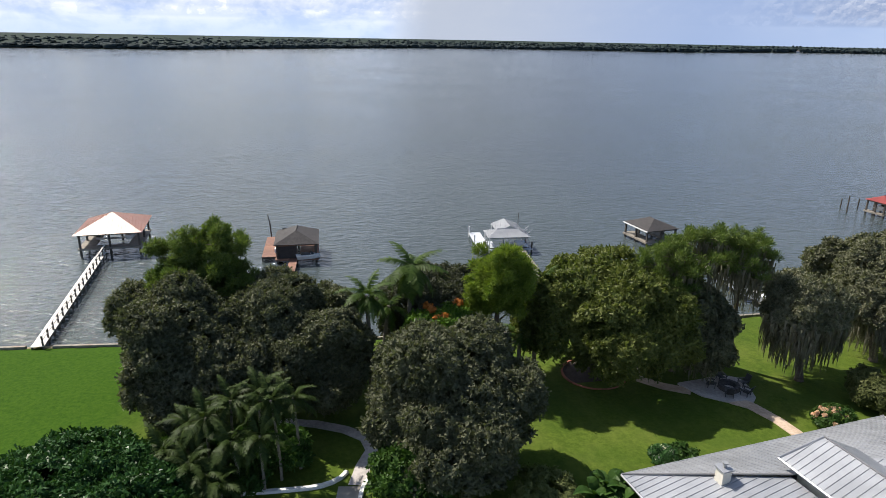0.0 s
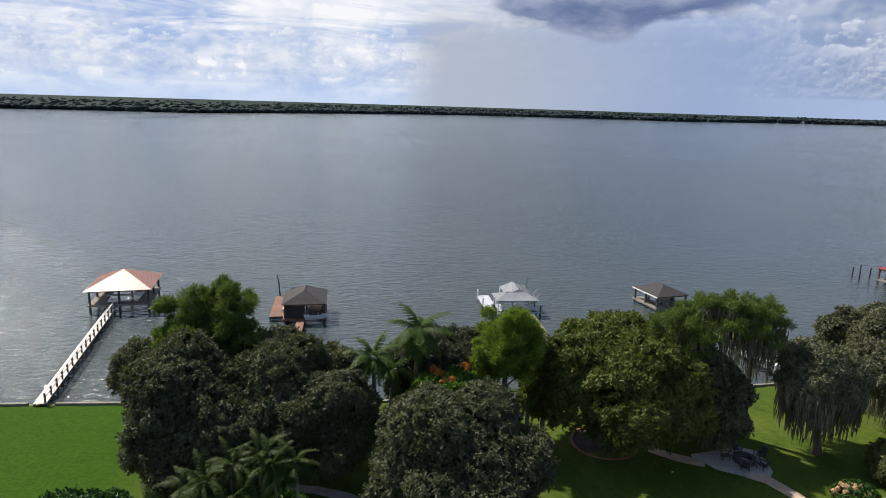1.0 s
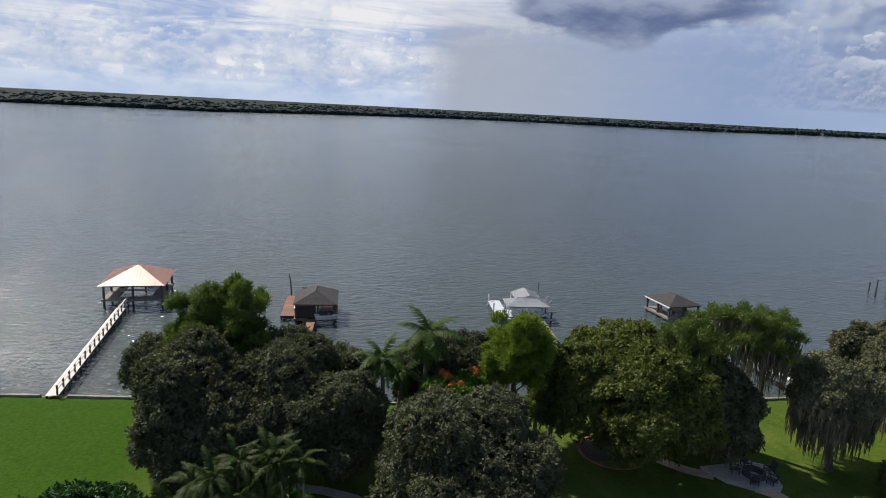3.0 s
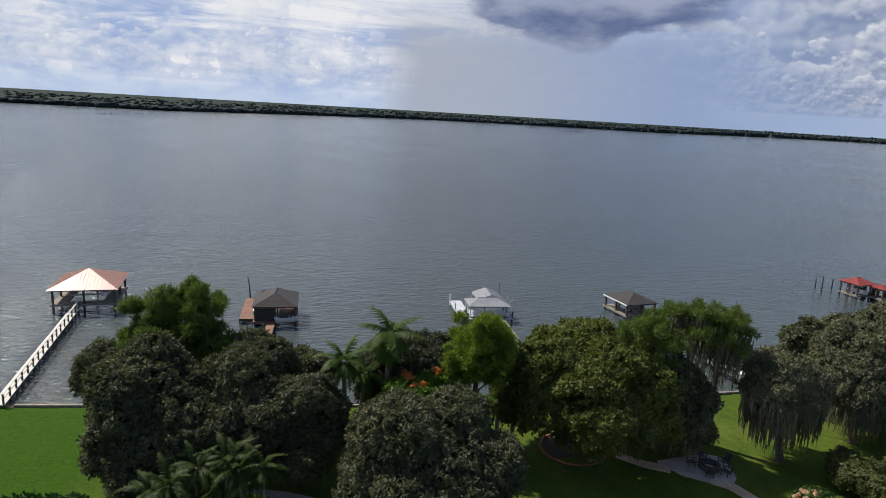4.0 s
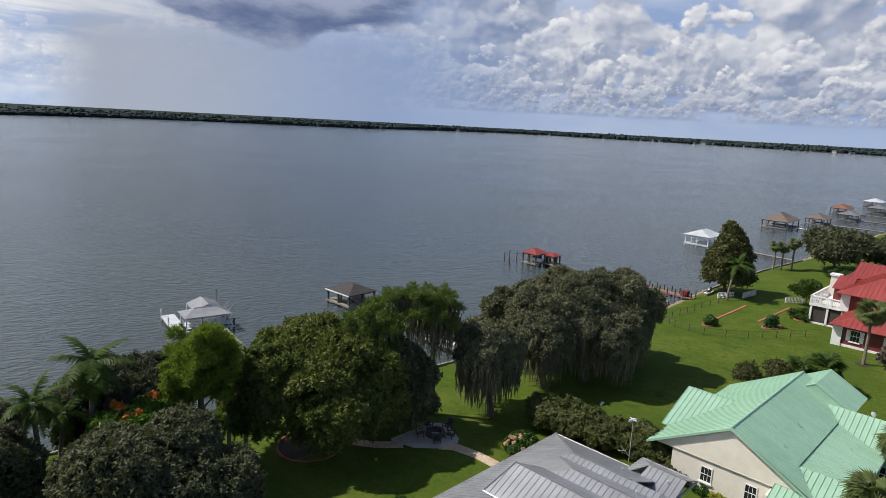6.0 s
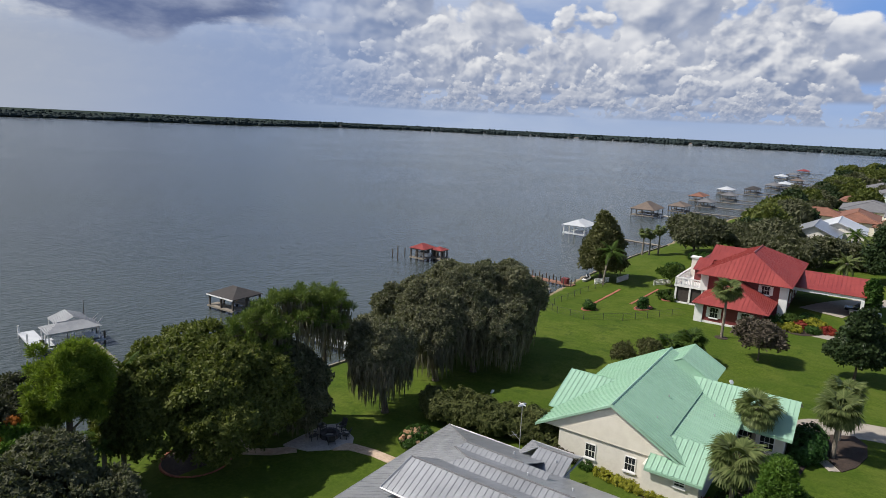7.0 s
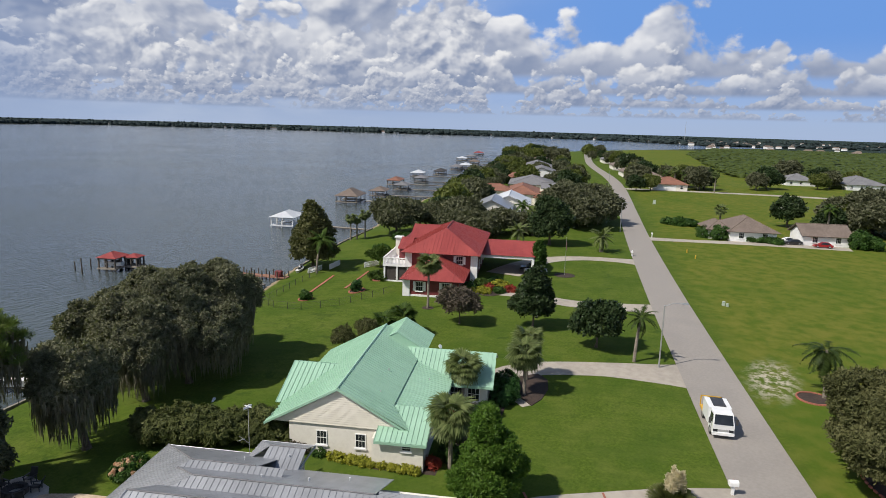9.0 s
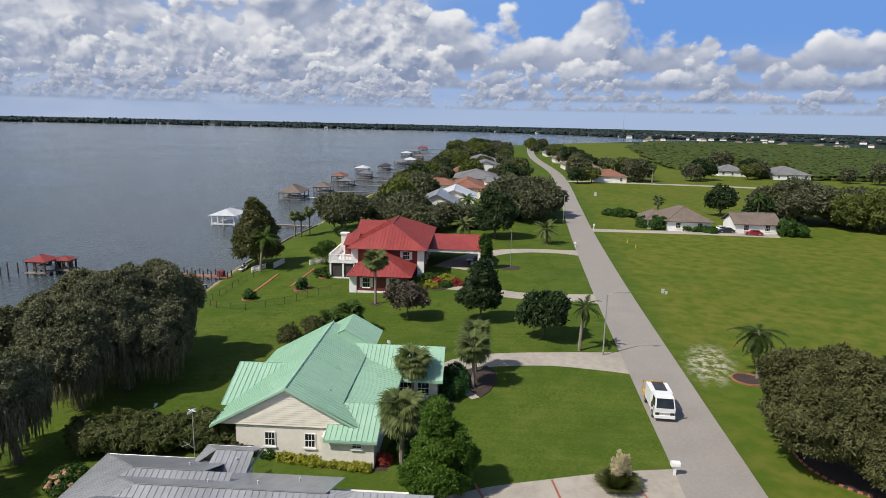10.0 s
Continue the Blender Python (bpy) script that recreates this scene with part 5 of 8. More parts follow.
broad_tree(-0.8, 53.4, [(0, 0, 5.9, 4.9, 3.5), (0.5, -2.2, 4.0, 3.6, 2.8)], LEAF_GREYOAK, "greyish rounded oak near the water", seed=16, size=0.17)
broad_tree(1.0, 36.9, [(0, 0, 6.0, 5.0, 4.3), (0.4, -3.0, 4.2, 4.0, 3.3), (2.6, 0.5, 4.6, 3.3, 3.8), (-2.4, -0.6, 4.6, 3.4, 3.6), (1.2, -3.0, 2.8, 2.4, 2.4)], LEAF_OAK, OAK, seed=17, size=0.17, group="live oaks")
broad_tree(-1.6, 32.4, [(0, 0, 2.6, 2.5, 2.1), (1.6, -0.8, 2.0, 1.8, 1.7)], LEAF_SHRUB, "dark green rounded shrub beside the path", "shrub", seed=18, fork=1.0, trunk=0.12, size=0.2, lump=0.4)
broad_tree(14.1, 51.2, [(0, 0, 6.4, 6.3, 4.7), (4.6, -2.4, 5.0, 3.6, 4.0), (-3.4, -1.2, 4.8, 3.8, 4.0), (1.0, -3.8, 4.2, 4.0, 3.4)], LEAF_GREEN, "broad round-headed green tree over a mulch bed", seed=19, size=0.21, lump=0.38)
broad_tree(0.3, 46.2, [(0, 0, 6.0, 2.6, 1.7)], LEAF_TULIP, "flowering tree with orange blossoms on top", seed=20, fork=3.6, bloom=ORANGE_BLOOM)
broad_tree(21.2, 51.6, [(0, 0, 5.4, 3.4, 4.0), (1.2, -2.0, 3.6, 2.8, 2.8), (-1.8, -1, 4.4, 2.4, 3.0), (1.4, 0.4, 3.2, 2.2, 2.2), (2.4, -0.8, 4.9, 2.5, 2.6), (-0.6, 1.2, 7.0, 2.4, 2.2)], LEAF_OAK, "dark mossy oak beside the fire pit", seed=21, moss=26)
MOSSY = "live oak hung with grey moss on the lawn"
broad_tree(32.0, 49.8, [(0.2, 1.7, 6.9, 3.2, 2.7), (-1.7, -0.1, 6.1, 2.4, 2.2), (1.4, 0.7, 6.1, 1.9, 2.0)], LEAF_MOSS_OAK, MOSSY, seed=22, size=0.17, moss=85, group="moss oaks", low=-0.3, fork=3.8, drop=3.7, inner=0.3)
broad_tree(41.2, 53.8, [(-0.2, 1.5, 7.2, 3.4, 3.9), (-1.1, -1.0, 5.8, 2.3, 2.7)], LEAF_MOSS_OAK, MOSSY, seed=23, size=0.17, moss=80, group="moss oaks", low=-0.35, fork=3.0, drop=3.8)
broad_tree(46.5, 53.6, [(0, 2, 8.0, 4.8, 4.6), (-2.5, 0.5, 7.0, 3.8, 4.4), (1.2, -1.8, 5.6, 3.8, 3.8)], LEAF_MOSS_OAK, MOSSY, seed=24, size=0.17, moss=80, group="moss oaks", low=-0.35, drop=3.6)
broad_tree(52.6, 54.6, [(0, 0, 7.6, 4.0, 4.8), (2.0, 1.2, 5.4, 2.8, 3.8), (-1.5, -1.5, 5.5, 3, 3.8)], LEAF_MOSS_OAK, MOSSY, seed=25, size=0.17, moss=70, group="moss oaks", low=-0.35, drop=3.4)
broad_tree(57.0, 59.5, [(0, 0, 4.6, 2.4, 4.2), (-1.5, 2.0, 7.5, 1.4, 3.6)], LEAF_OAK, "narrow dark cypress at the edge of the oaks", seed=35)
broad_tree(48.0, 62.0, [(0, 0, 6.6, 5.0, 4.4), (-6, 0, 5.8, 3.6, 3.6)], LEAF_MOSS_OAK, MOSSY, seed=36, moss=30, group="moss oaks", low=-0.35)
broad_tree(-22.0, 31.6, [(0, 0, 2.2, 4.4, 2.3), (4.2, -0.8, 1.8, 3.2, 2.0), (-3.2, -3.2, 1.8, 3.6, 1.8), (1.5, -3.6, 2.0, 4, 2.0)], LEAF_DARK, "dense glossy mango thicket", "shrub", seed=26, fork=0.8, trunk=0.2, size=0.20, lump=0.42)
broad_tree(100.8, 79.2, [(0, 0, 3.6, 4.1, 3.0), (0, 0, 6.2, 3.4, 3.2), (0, 0, 8.8, 2.4, 2.8), (0, 0, 11.0, 1.3, 1.9)], LEAF_BUSHY, "tall dense cone-shaped tree at the water", seed=27, size=0.42, lump=0.8)
broad_tree(142.6, 84.8, [(0, 0, 5.8, 6.4, 3.4), (-4, -2, 4.6, 4, 2.6), (4, -2, 5, 4, 3)], LEAF_OAK, "spreading oak near the seawall", seed=28, size=0.5, lump=0.9)
broad_tree(80.2, 36.8, [(0, 0, 3.2, 2.8, 2.0)], LEAF_PLUM, "low purplish ornamental tree on the lawn", seed=29, fork=1.2, trunk=0.12, size=0.3)
broad_tree(83.9, 27.0, [(0, 0, 3.6, 2.8, 3.0), (0, 0, 6.2, 1.8, 2.4)], LEAF_MAGNOLIA, "upright dark magnolia on the lawn", seed=30, trunk=0.16, size=0.34, inner=0.3)
broad_tree(80.5, 17.1, [(0, 0, 3.7, 3.3, 2.8)], LEAF_MAGNOLIA, "round dark magnolia on the lawn", seed=31, trunk=0.16, fork=1.4, size=0.34)
broad_tree(41.2, 16.2, [(0, 0, 1.9, 3.0, 2.0), (0, 0, 3.7, 2.2, 1.9), (0, 0, 5.3, 1.4, 1.6), (0, 0, 6.7, 0.7, 1.1)], LEAF_TULIP, "cone-shaped green tree beside the house", seed=32, trunk=0.16, fork=1.4, size=0.17, lump=0.3, narrow=0.32, tuft=0.8)
broad_tree(59.6, -12.6, [(0, 0, 4.9, 6.2, 5.0), (-3.5, -2.0, 4.0, 4.2, 3.8), (3, -3, 4.5, 4, 4)], LEAF_BUSHY, "broad bushy oak in a brick-edged bed", seed=33, size=0.22, narrow=0.35)
broad_tree(60.0, -19.8, [(0, 0, 5.4, 5.8, 5.0), (-4, 1, 4.5, 4, 4)], LEAF_BUSHY, "broad bushy oak in a brick-edged bed", seed=34, size=0.22, narrow=0.35)
# small garden trees
broad_tree(65.5, 42.9, [(0, 0, 2.3, 1.4, 1.1)], LEAF_BUSHY, "small sparse ornamental tree behind the house", seed=41, trunk=0.08, fork=1.0, size=0.16, inner=0.1, cover=0.4, lump=0.35)
broad_tree(61.9, 44.3, [(0, 0, 2.2, 1.3, 1.2)], LEAF_BUSHY, "small sparse ornamental tree behind the house", seed=42, trunk=0.08, fork=1.0, size=0.16, inner=0.1, cover=0.4, lump=0.35)
broad_tree(106.0, 66.5, [(0, 0, 2.6, 2.2, 1.3)], LEAF_PALM, "low feathery palm clump in the garden", "shrub", seed=43, trunk=0.1, fork=1.0, size=0.45, narrow=0.25)
broad_tree(115.8, 36.8, [(0, 0, 3.6, 1.3, 3.6)], LEAF_SHRUB, "narrow upright dark green tree by the drive", seed=44, trunk=0.12, fork=1.0, size=0.3)
broad_tree(149.2, 45.0, [(0, 0, 5.0, 4.4, 4.6), (0, 0, 8.2, 3.0, 3)], LEAF_MAGNOLIA, "tall dark magnolia by the lane", seed=45, size=0.5, lump=0.9)
broad_tree(193.0, 46.5, [(0, 1, 5.8, 10, 5.6), (-10, 4, 5.6, 8, 5.4), (8, 5, 5.0, 6.5, 5.0), (-2, -4, 4.6, 6, 4.4), (-14, -2, 4.8, 6, 4.6)], LEAF_OAK, "wide spreading oaks shading the lane", seed=46, trunk=0.5, size=0.6, lump=1.1)
broad_tree(220, -30.5, [(0, 0, 6.2, 10.5, 6.4), (-3, -13, 5.2, 8, 5.6), (-6, 3, 4.6, 6, 4.6), (6, 8, 5, 6, 5)], LEAF_OAK, "dense dark grove behind the garage", seed=47, trunk=0.5, size=0.65, lump=1.2)
broad_tree(212, -49, [(0, 0, 5.2, 8.4, 5.4), (-2, 7, 5.0, 4.5, 5)], LEAF_GREEN, "bright green broad tree behind the field", seed=48, trunk=0.4, size=0.6, lump=1.1)
broad_tree(222, -8.5, [(0, 0, 5.0, 3.6, 4.6)], LEAF_MAGNOLIA, "dark round tree beside the bungalow", seed=49, size=0.55, lump=1.0)
broad_tree(215, -62, [(0, 0, 5.0, 9, 5.0)], LEAF_OAK, "dense dark tree behind the field", seed=50, size=0.65, lump=1.2)
broad_tree(157, 78, [(0, 0, 3.4, 6.4, 3.4), (-5, -6, 3.2, 5, 3), (6, 4, 3.6, 5, 3.4)], LEAF_OAK, "dense dark shrubbery between the houses", "shrub", seed=51, size=0.55, lump=1.0)
broad_tree(151, 64, [(0, 0, 3.0, 5.0, 3.0), (5, -4, 3.4, 4.0, 3.2)], LEAF_OAK, "dense dark shrubbery between the houses", "shrub", seed=52, size=0.55, lump=1.0)
broad_tree(166, 58, [(0, 0, 2.0, 3.4, 2.0), (-6, -3, 2.2, 3.4, 2.2)], LEAF_OAK, "dark shrubs in front of the cream house", "shrub", seed=53, size=0.55, lump=1.0)


# tall pines: bare stems, tufted heads
def pine(x, y, high, tufts, label, seed, moss=0, leaf=LEAF_PINE_DARK):
    rng = np.random.default_rng(seed)
    t = thing("pine_tree", label, "tree", "pines", place=(x, y, gz(x, y)))
    g = Geo()
    top = Vector((rng.uniform(-0.4, 0.4), rng.uniform(-0.4, 0.4), high * 0.94))
    g.tube((0, 0, -0.25), top * 0.5, 0.3, 0.22).tube(top * 0.5, top, 0.22, 0.09)
    blobs = []
    for dx, dy, z, r in tufts:
        s = top * min(0.97, max(0.35, (z - 1.0) / high))
        g.tube(s, (dx, dy, z), 0.09, 0.035, 5)
        for k in range(10 if moss else 12):
            a, b = rng.uniform(0, 6.28), rng.uniform(0.2, 1.15)
            blobs.append((dx + r * b * math.cos(a), dy + r * b * math.sin(a), z + rng.uniform(-0.35, 0.5) * r, r * 0.23, r * 0.23, r * 0.22))
            g.tube((dx * 0.7, dy * 0.7, z - 0.3), (dx + r * b * math.cos(a), dy + r * b * math.sin(a), z - 0.1), 0.035, 0.015, 4)
    part("trunk", g, BARK, t)
    part("crown", quads("crown", clumps(rng, blobs, 0.30, 0.26 if moss else 0.55, 0.24, -0.7, 0.0 if moss else 0.3, 0.11, 0.6, 0.2, 0.75), leaf), leaf, t)
    if moss:
        st = []
        for dx, dy, z, r in tufts:
            for _ in range(int(moss)):
                a, rr = rng.uniform(0, 6.28), r * rng.uniform(0.2, 0.9)
                q = np.array([dx + rr * math.cos(a), dy + rr * math.sin(a), z - 0.4])
                ln = rng.uniform(0.8, 3.4)
                for f in np.linspace(0, 1, int(4 + 4 * ln)):
                    b = rng.uniform(0, 3.14)
                    sx = np.array([math.cos(b), math.sin(b), 0]) * (0.03 + 0.07 * (1 - f))
                    c = q + [rng.normal(0, 0.07), rng.normal(0, 0.07), -ln * f]
                    st.append([c + sx, c - sx, c - sx * 0.2 - [0, 0, 0.7], c + sx * 0.2 - [0, 0, 0.7]])
        part("moss", quads("moss", np.array(st), MOSS), MOSS, t, "grey hanging moss")


pine(-19.7, 49.1, 13.6, [(0, 0, 12.6, 1.9), (-1.9, 0.3, 11.4, 1.8), (2.0, 0.2, 11.6, 1.8), (0.4, -1.6, 10.8, 1.9), (-2.4, -0.8, 9.8, 1.6), (2.8, -0.8, 10.0, 1.7), (0.2, 1.6, 11.2, 1.6), (-3.0, 0.4, 8.6, 1.6), (3.4, -0.4, 9.0, 1.4), (-1.0, -1.4, 9.2, 1.6), (1.2, -1.6, 9.4, 1.6)], "deep green pine with a rounded tufted head", 61)
pine(4.9, 49.1, 12.4, [(0, 0, 11.4, 1.7), (-1.2, -0.2, 10.2, 1.5), (1.3, 0.2, 10.4, 1.5), (-0.6, -1.0, 9.0, 1.5), (0.9, -0.8, 8.8, 1.4), (-1.5, 0.2, 8.2, 1.4), (0.2, -0.3, 7.4, 1.5), (1.5, 0.3, 9.4, 1.3), (-1.3, 0.1, 6.9, 1.2), (1.3, -0.2, 7.0, 1.2), (0.0, -0.9, 10.4, 1.4)], "bright green pine with a rounded tufted head", 62, leaf=LEAF_PINE)
pine(22.8, 51.8, 13.4, [(0.2, 0, 12.8, 1.3), (1.9, 0.2, 12.4, 1.5), (-1.7, 0.3, 12.2, 1.4), (3.6, 0.3, 11.9, 1.4), (-3.2, -0.2, 11.4, 1.4), (0.6, -1.0, 11.2, 1.4), (2.8, -0.9, 10.6, 1.2), (-1.6, -1.0, 10.2, 1.2)], "open-headed pine hung with moss", 63, moss=26)
pine(19.4, 50.2, 12.6, [(0, 0, 11.6, 1.4), (-1.4, 0.2, 10.6, 1.4), (1.2, -0.3, 10.4, 1.4), (-0.5, -0.8, 9.2, 1.3), (1.3, -0.4, 8.4, 1.3), (-1.2, -0.2, 8.0, 1.2)], "open-headed pine hung with moss", 64, moss=16)
pine(26.8, 52.4, 12.4, [(0.2, 0, 11.8, 1.4), (1.4, 0.2, 10.9, 1.3), (-1.2, 0.3, 11.0, 1.3), (0.3, -0.8, 9.6, 1.2)], "open-headed pine hung with moss", 65, moss=34)


# ---- palms: fronds are parts that share a few meshes ----
def feather(rng, long, leaflets, width, sag, mat, name="frond"):
    """One arching feather frond along +x."""
    k = leaflets
    f = np.linspace(0.12, 1.0, k)
    cx, cz = long * f * (1 - 0.15 * sag * f), long * (0.42 * f - sag * f * f)
    tan = np.stack([np.gradient(cx), 0 * f, np.gradient(cz)], -1)
    tan /= np.linalg.norm(tan, axis=1, keepdims=True)
    base = np.stack([cx, 0 * f, cz], -1)
    out = []
    wid = width * np.sin(np.pi * (0.18 + 0.78 * f)) + 0.05
    for s in (-1, 1):
        side = np.stack([0.45 + 0 * f, s + 0 * f, -0.35 - 0.4 * rng.uniform(0, 1, k)], -1)
        side /= np.linalg.norm(side, axis=1, keepdims=True)
        tip = base + side * wid[:, None] + rng.normal(0, 0.03, (k, 3))
        step = tan * long / k * 0.62
        out.append(np.stack([base - step, base + step, tip + step * 0.25, tip - step * 0.25], 1))
    stem = np.stack([base[:-1] - [0, 0.025, 0], base[:-1] + [0, 0.025, 0], base[1:] + [0, 0.018, 0], base[1:] - [0, 0.018, 0]], 1)
    out.append(stem)
    return quads(name, np.concatenate(out), mat)


def fan(rng, stalk, radius, mat, name="frond"):
    """One fan frond on a stalk along +x."""
    out = []
    c = np.array([stalk, 0, stalk * 0.12])
    out.append([[0, -0.03, 0], [0, 0.03, 0], c + [0, 0.02, 0], c - [0, 0.02, 0]])
    for i in range(25):
        a = radians(-118 + 236 * i / 24)
        d = np.array([math.cos(a), math.sin(a), -0.10 - 0.25 * abs(math.sin(a)) + rng.uniform(-0.08, 0.08)])
        r = radius * rng.uniform(0.85, 1.1)
        w = np.array([-math.sin(a), math.cos(a), 0]) * r * 0.075
        m = c + d * r * 0.55
        tip = c + d * r + np.array([0, 0, -0.25 * r])
        out.append([c, m - w, tip, m + w])
    return quads(name, np.array(out), mat)


prng = np.random.default_rng(77)
COCO = [feather(prng, 2.5, 30, 0.55, 0.45 + 0.14 * i, LEAF_PALM) for i in range(4)]
QUEEN = [feather(prng, 2.3, 34, 0.42, 0.50 + 0.14 * i, LEAF_QUEEN) for i in range(4)]
DATE = [feather(prng, 2.6, 32, 0.40, 0.30 + 0.12 * i, LEAF_SABAL) for i in range(4)]
DRY = [feather(prng, 2.0, 20, 0.3, 0.7, LEAF_DRY)]
FANS = [fan(prng, 0.95, 0.95, LEAF_SABAL) for i in range(3)]
FANS_DRY = [fan(prng, 0.8, 0.85, LEAF_DRY)]
GREEN_FANS = [fan(prng, 0.7, 0.8, LEAF_PALM) for i in range(3)]


def palm(x, y, high, fronds, scale, count, label, seed, lean=(0, 0), dry=0, dry_kind=None, r=0.17, low=-35, high_deg=75, name="palm_tree", group="palms", trunk=True, category="palm tree"):
    """A ringed trunk with a head of separate fronds."""
    rng = np.random.default_rng(seed)
    t = thing(name, label, category, group, place=(x, y, gz(x, y)))
    head = Vector((lean[0], lean[1], high))
    if trunk:
        g = Geo()
        n = max(4, int(high / 0.5))
        for i in range(n):
            a, b = i / n, (i + 1) / n
            p, q = Vector((lean[0] * a * a, lean[1] * a * a, high * a)), Vector((lean[0] * b * b, lean[1] * b * b, high * b))
            rr = r * (1.25 - 0.35 * a)
            g.tube(p - Vector((0, 0, 0.2 if i == 0 else 0)), q, rr * 1.05, rr * 0.93, 8)
        part("trunk", g, PALM_BARK, t)
    for i in range(count + dry):
        old = i >= count
        f = (i + 0.5) / count if not old else 1.0
        tilt = high_deg + (low - high_deg) * f + rng.uniform(-9, 9) if not old else rng.uniform(-78, -50)
        me = (dry_kind or DRY)[0] if old else fronds[int(rng.integers(len(fronds)))]
        ob = new("frond", me)
        ob.parent = t
        s = scale * rng.uniform(0.85, 1.12)
        ob.matrix_basis = Matrix.Translation(head) @ pose(0, 0, 0, 0, 0, i * 137.5 + rng.uniform(-15, 15)) @ pose(0, 0, 0, rng.uniform(-15, 15), 20 - tilt, 0) @ Matrix.Diagonal((s, s, s, 1))
    return t


COC = "coconut palm with arching feather fronds"
palm(-2.6, 48.6, 10.6, COCO, 1.25, 26, COC, 101, (0.4, 0.3), low=-60, high_deg=60)
palm(-5.4, 46.0, 9.0, COCO, 0.95, 18, COC + " and dead ones hanging", 102, (-0.3, 0.4), dry=9)
palm(8.6, 51.0, 9.0, COCO, 0.75, 14, COC, 103, (0.5, 0.2))
palm(-4.6, 47.8, 7.4, COCO, 0.9, 12, COC, 104, (0.5, 0.4), dry=4)
palm(7.0, 49.2, 4.4, COCO, 0.8, 12, COC, 105)
palm(96.6, 75.0, 6.6, COCO, 1.3, 20, COC + " beside the cone-shaped tree", 106, (0.8, -0.6))
QP = "slender palm with feathery fronds in the garden thicket"
for i, (x, y, r, hh) in enumerate(((-13.4, 36.4, 1.9, 2.6), (-16.2, 36.6, 1.8, 2.4), (-10.4, 36.8, 1.7, 2.4), (-15.4, 33.4, 1.6, 2.0), (-18.6, 35.2, 1.8, 2.2), (-12.2, 34.4, 1.4, 1.8))):
    broad_tree(x, y, [(0, 0, hh * 0.55, r, hh * 0.5)], LEAF_SHRUB, "shady undergrowth below the garden palms", "shrub", seed=180 + i, trunk=0.08, fork=0.6, lump=0.35, name="undergrowth", group="undergrowth")
for i, (x, y, hh) in enumerate(((-13.2, 35.2, 6.2), (-11.6, 35.8, 6.8), (-10.2, 35.2, 6.6), (-14.6, 34.6, 5.4), (-16.2, 35.0, 4.6), (-12.4, 33.6, 4.6), (-14.0, 32.6, 3.0), (-17.4, 33.6, 3.6), (-9.2, 36.4, 5.8), (-11.0, 34.0, 4.8), (-15.4, 32.8, 3.4), (-12.8, 31.6, 2.6), (-18.6, 32.6, 2.6))):
    palm(x, y, hh - 0.4, QUEEN, 0.9, 18, QP, 120 + i, (0.3 * math.sin(i * 2.1), 0.3 * math.cos(i * 1.7)), r=0.09)
palm(77.6, 11.7, 5.6, QUEEN, 1.0, 16, "queen palm with drooping feathery fronds by the lamp post", 140, (0.5, -0.3), low=-55)
palm(77.0, -8.6, 5.4, QUEEN, 1.45, 26, "queen palm with drooping fronds in a brick-edged bed", 141, (0.2, 0.4), low=-85, high_deg=50, dry=2)
SAB = "sabal palm with a round head of fan fronds"
palm(85.0, 44.5, 7.0, FANS, 1.2, 44, SAB, 150, dry=2, dry_kind=FANS_DRY)
palm(61.1, 20.2, 4.6, FANS, 1.15, 44, SAB, 151, (0.1, 0.1), dry=3, dry_kind=FANS_DRY)
palm(65.3, 21.4, 4.9, FANS, 1.1, 42, SAB, 152, (-0.2, 0), dry=3, dry_kind=FANS_DRY)
palm(55.0, 24.6, 4.5, FANS, 1.1, 44, SAB, 153, dry=2, dry_kind=FANS_DRY)
palm(44.0, 20.6, 4.8, FANS, 1.2, 50, SAB, 154, dry=4, dry_kind=FANS_DRY)
palm(131.0, 91.0, 5.6, FANS, 0.9, 26, SAB, 155, dry=4, dry_kind=FANS_DRY)
palm(132.6, 90.2, 5.2, FANS, 0.9, 26, SAB, 156, dry=4, dry_kind=FANS_DRY)
palm(135.4, 89.6, 6.0, FANS, 0.9, 26, SAB, 157, dry=4, dry_kind=FANS_DRY)
palm(71.2, 40.9, 3.0, GREEN_FANS, 1.4, 36, "low fan palm behind the green roofed house", 158, r=0.14)
palm(69.0, 42.6, 2.4, GREEN_FANS, 1.3, 30, "low fan palm behind the green roofed house", 159, r=0.14)
palm(72.4, 42.2, 2.6, GREEN_FANS, 1.3, 30, "low fan palm behind the green roofed house", 160, r=0.14)
palm(147.4, 31.8, 3.6, DATE, 1.3, 34, "date palm with a full round head", 161, r=0.4, low=-50)
palm(142.6, 50.7, 4.0, DATE, 1.25, 32, "date palm with a full round head", 162, r=0.4, low=-60)
for i, (x, y, hh) in enumerate(((160, 53, 6.0), (171, 60, 6.5), (205, 10, 6.0), (209, -18, 8.0), (340, 58, 8.0), (352, 46, 7.0), (330, 20, 8.5), (346, 28, 8.0), (372, 66, 7.0), (352, 30, 6.5), (344, 40, 9.0), (336, 34, 7.5), (300, 74, 6.5), (176, 50, 5.5))):
    palm(x, y, hh, COCO if i % 2 else FANS, 1.3 if i % 2 else 1.2, 16 if i % 2 else 24, "distant palm among the gardens", 170 + i, group="distant palms", r=0.25)


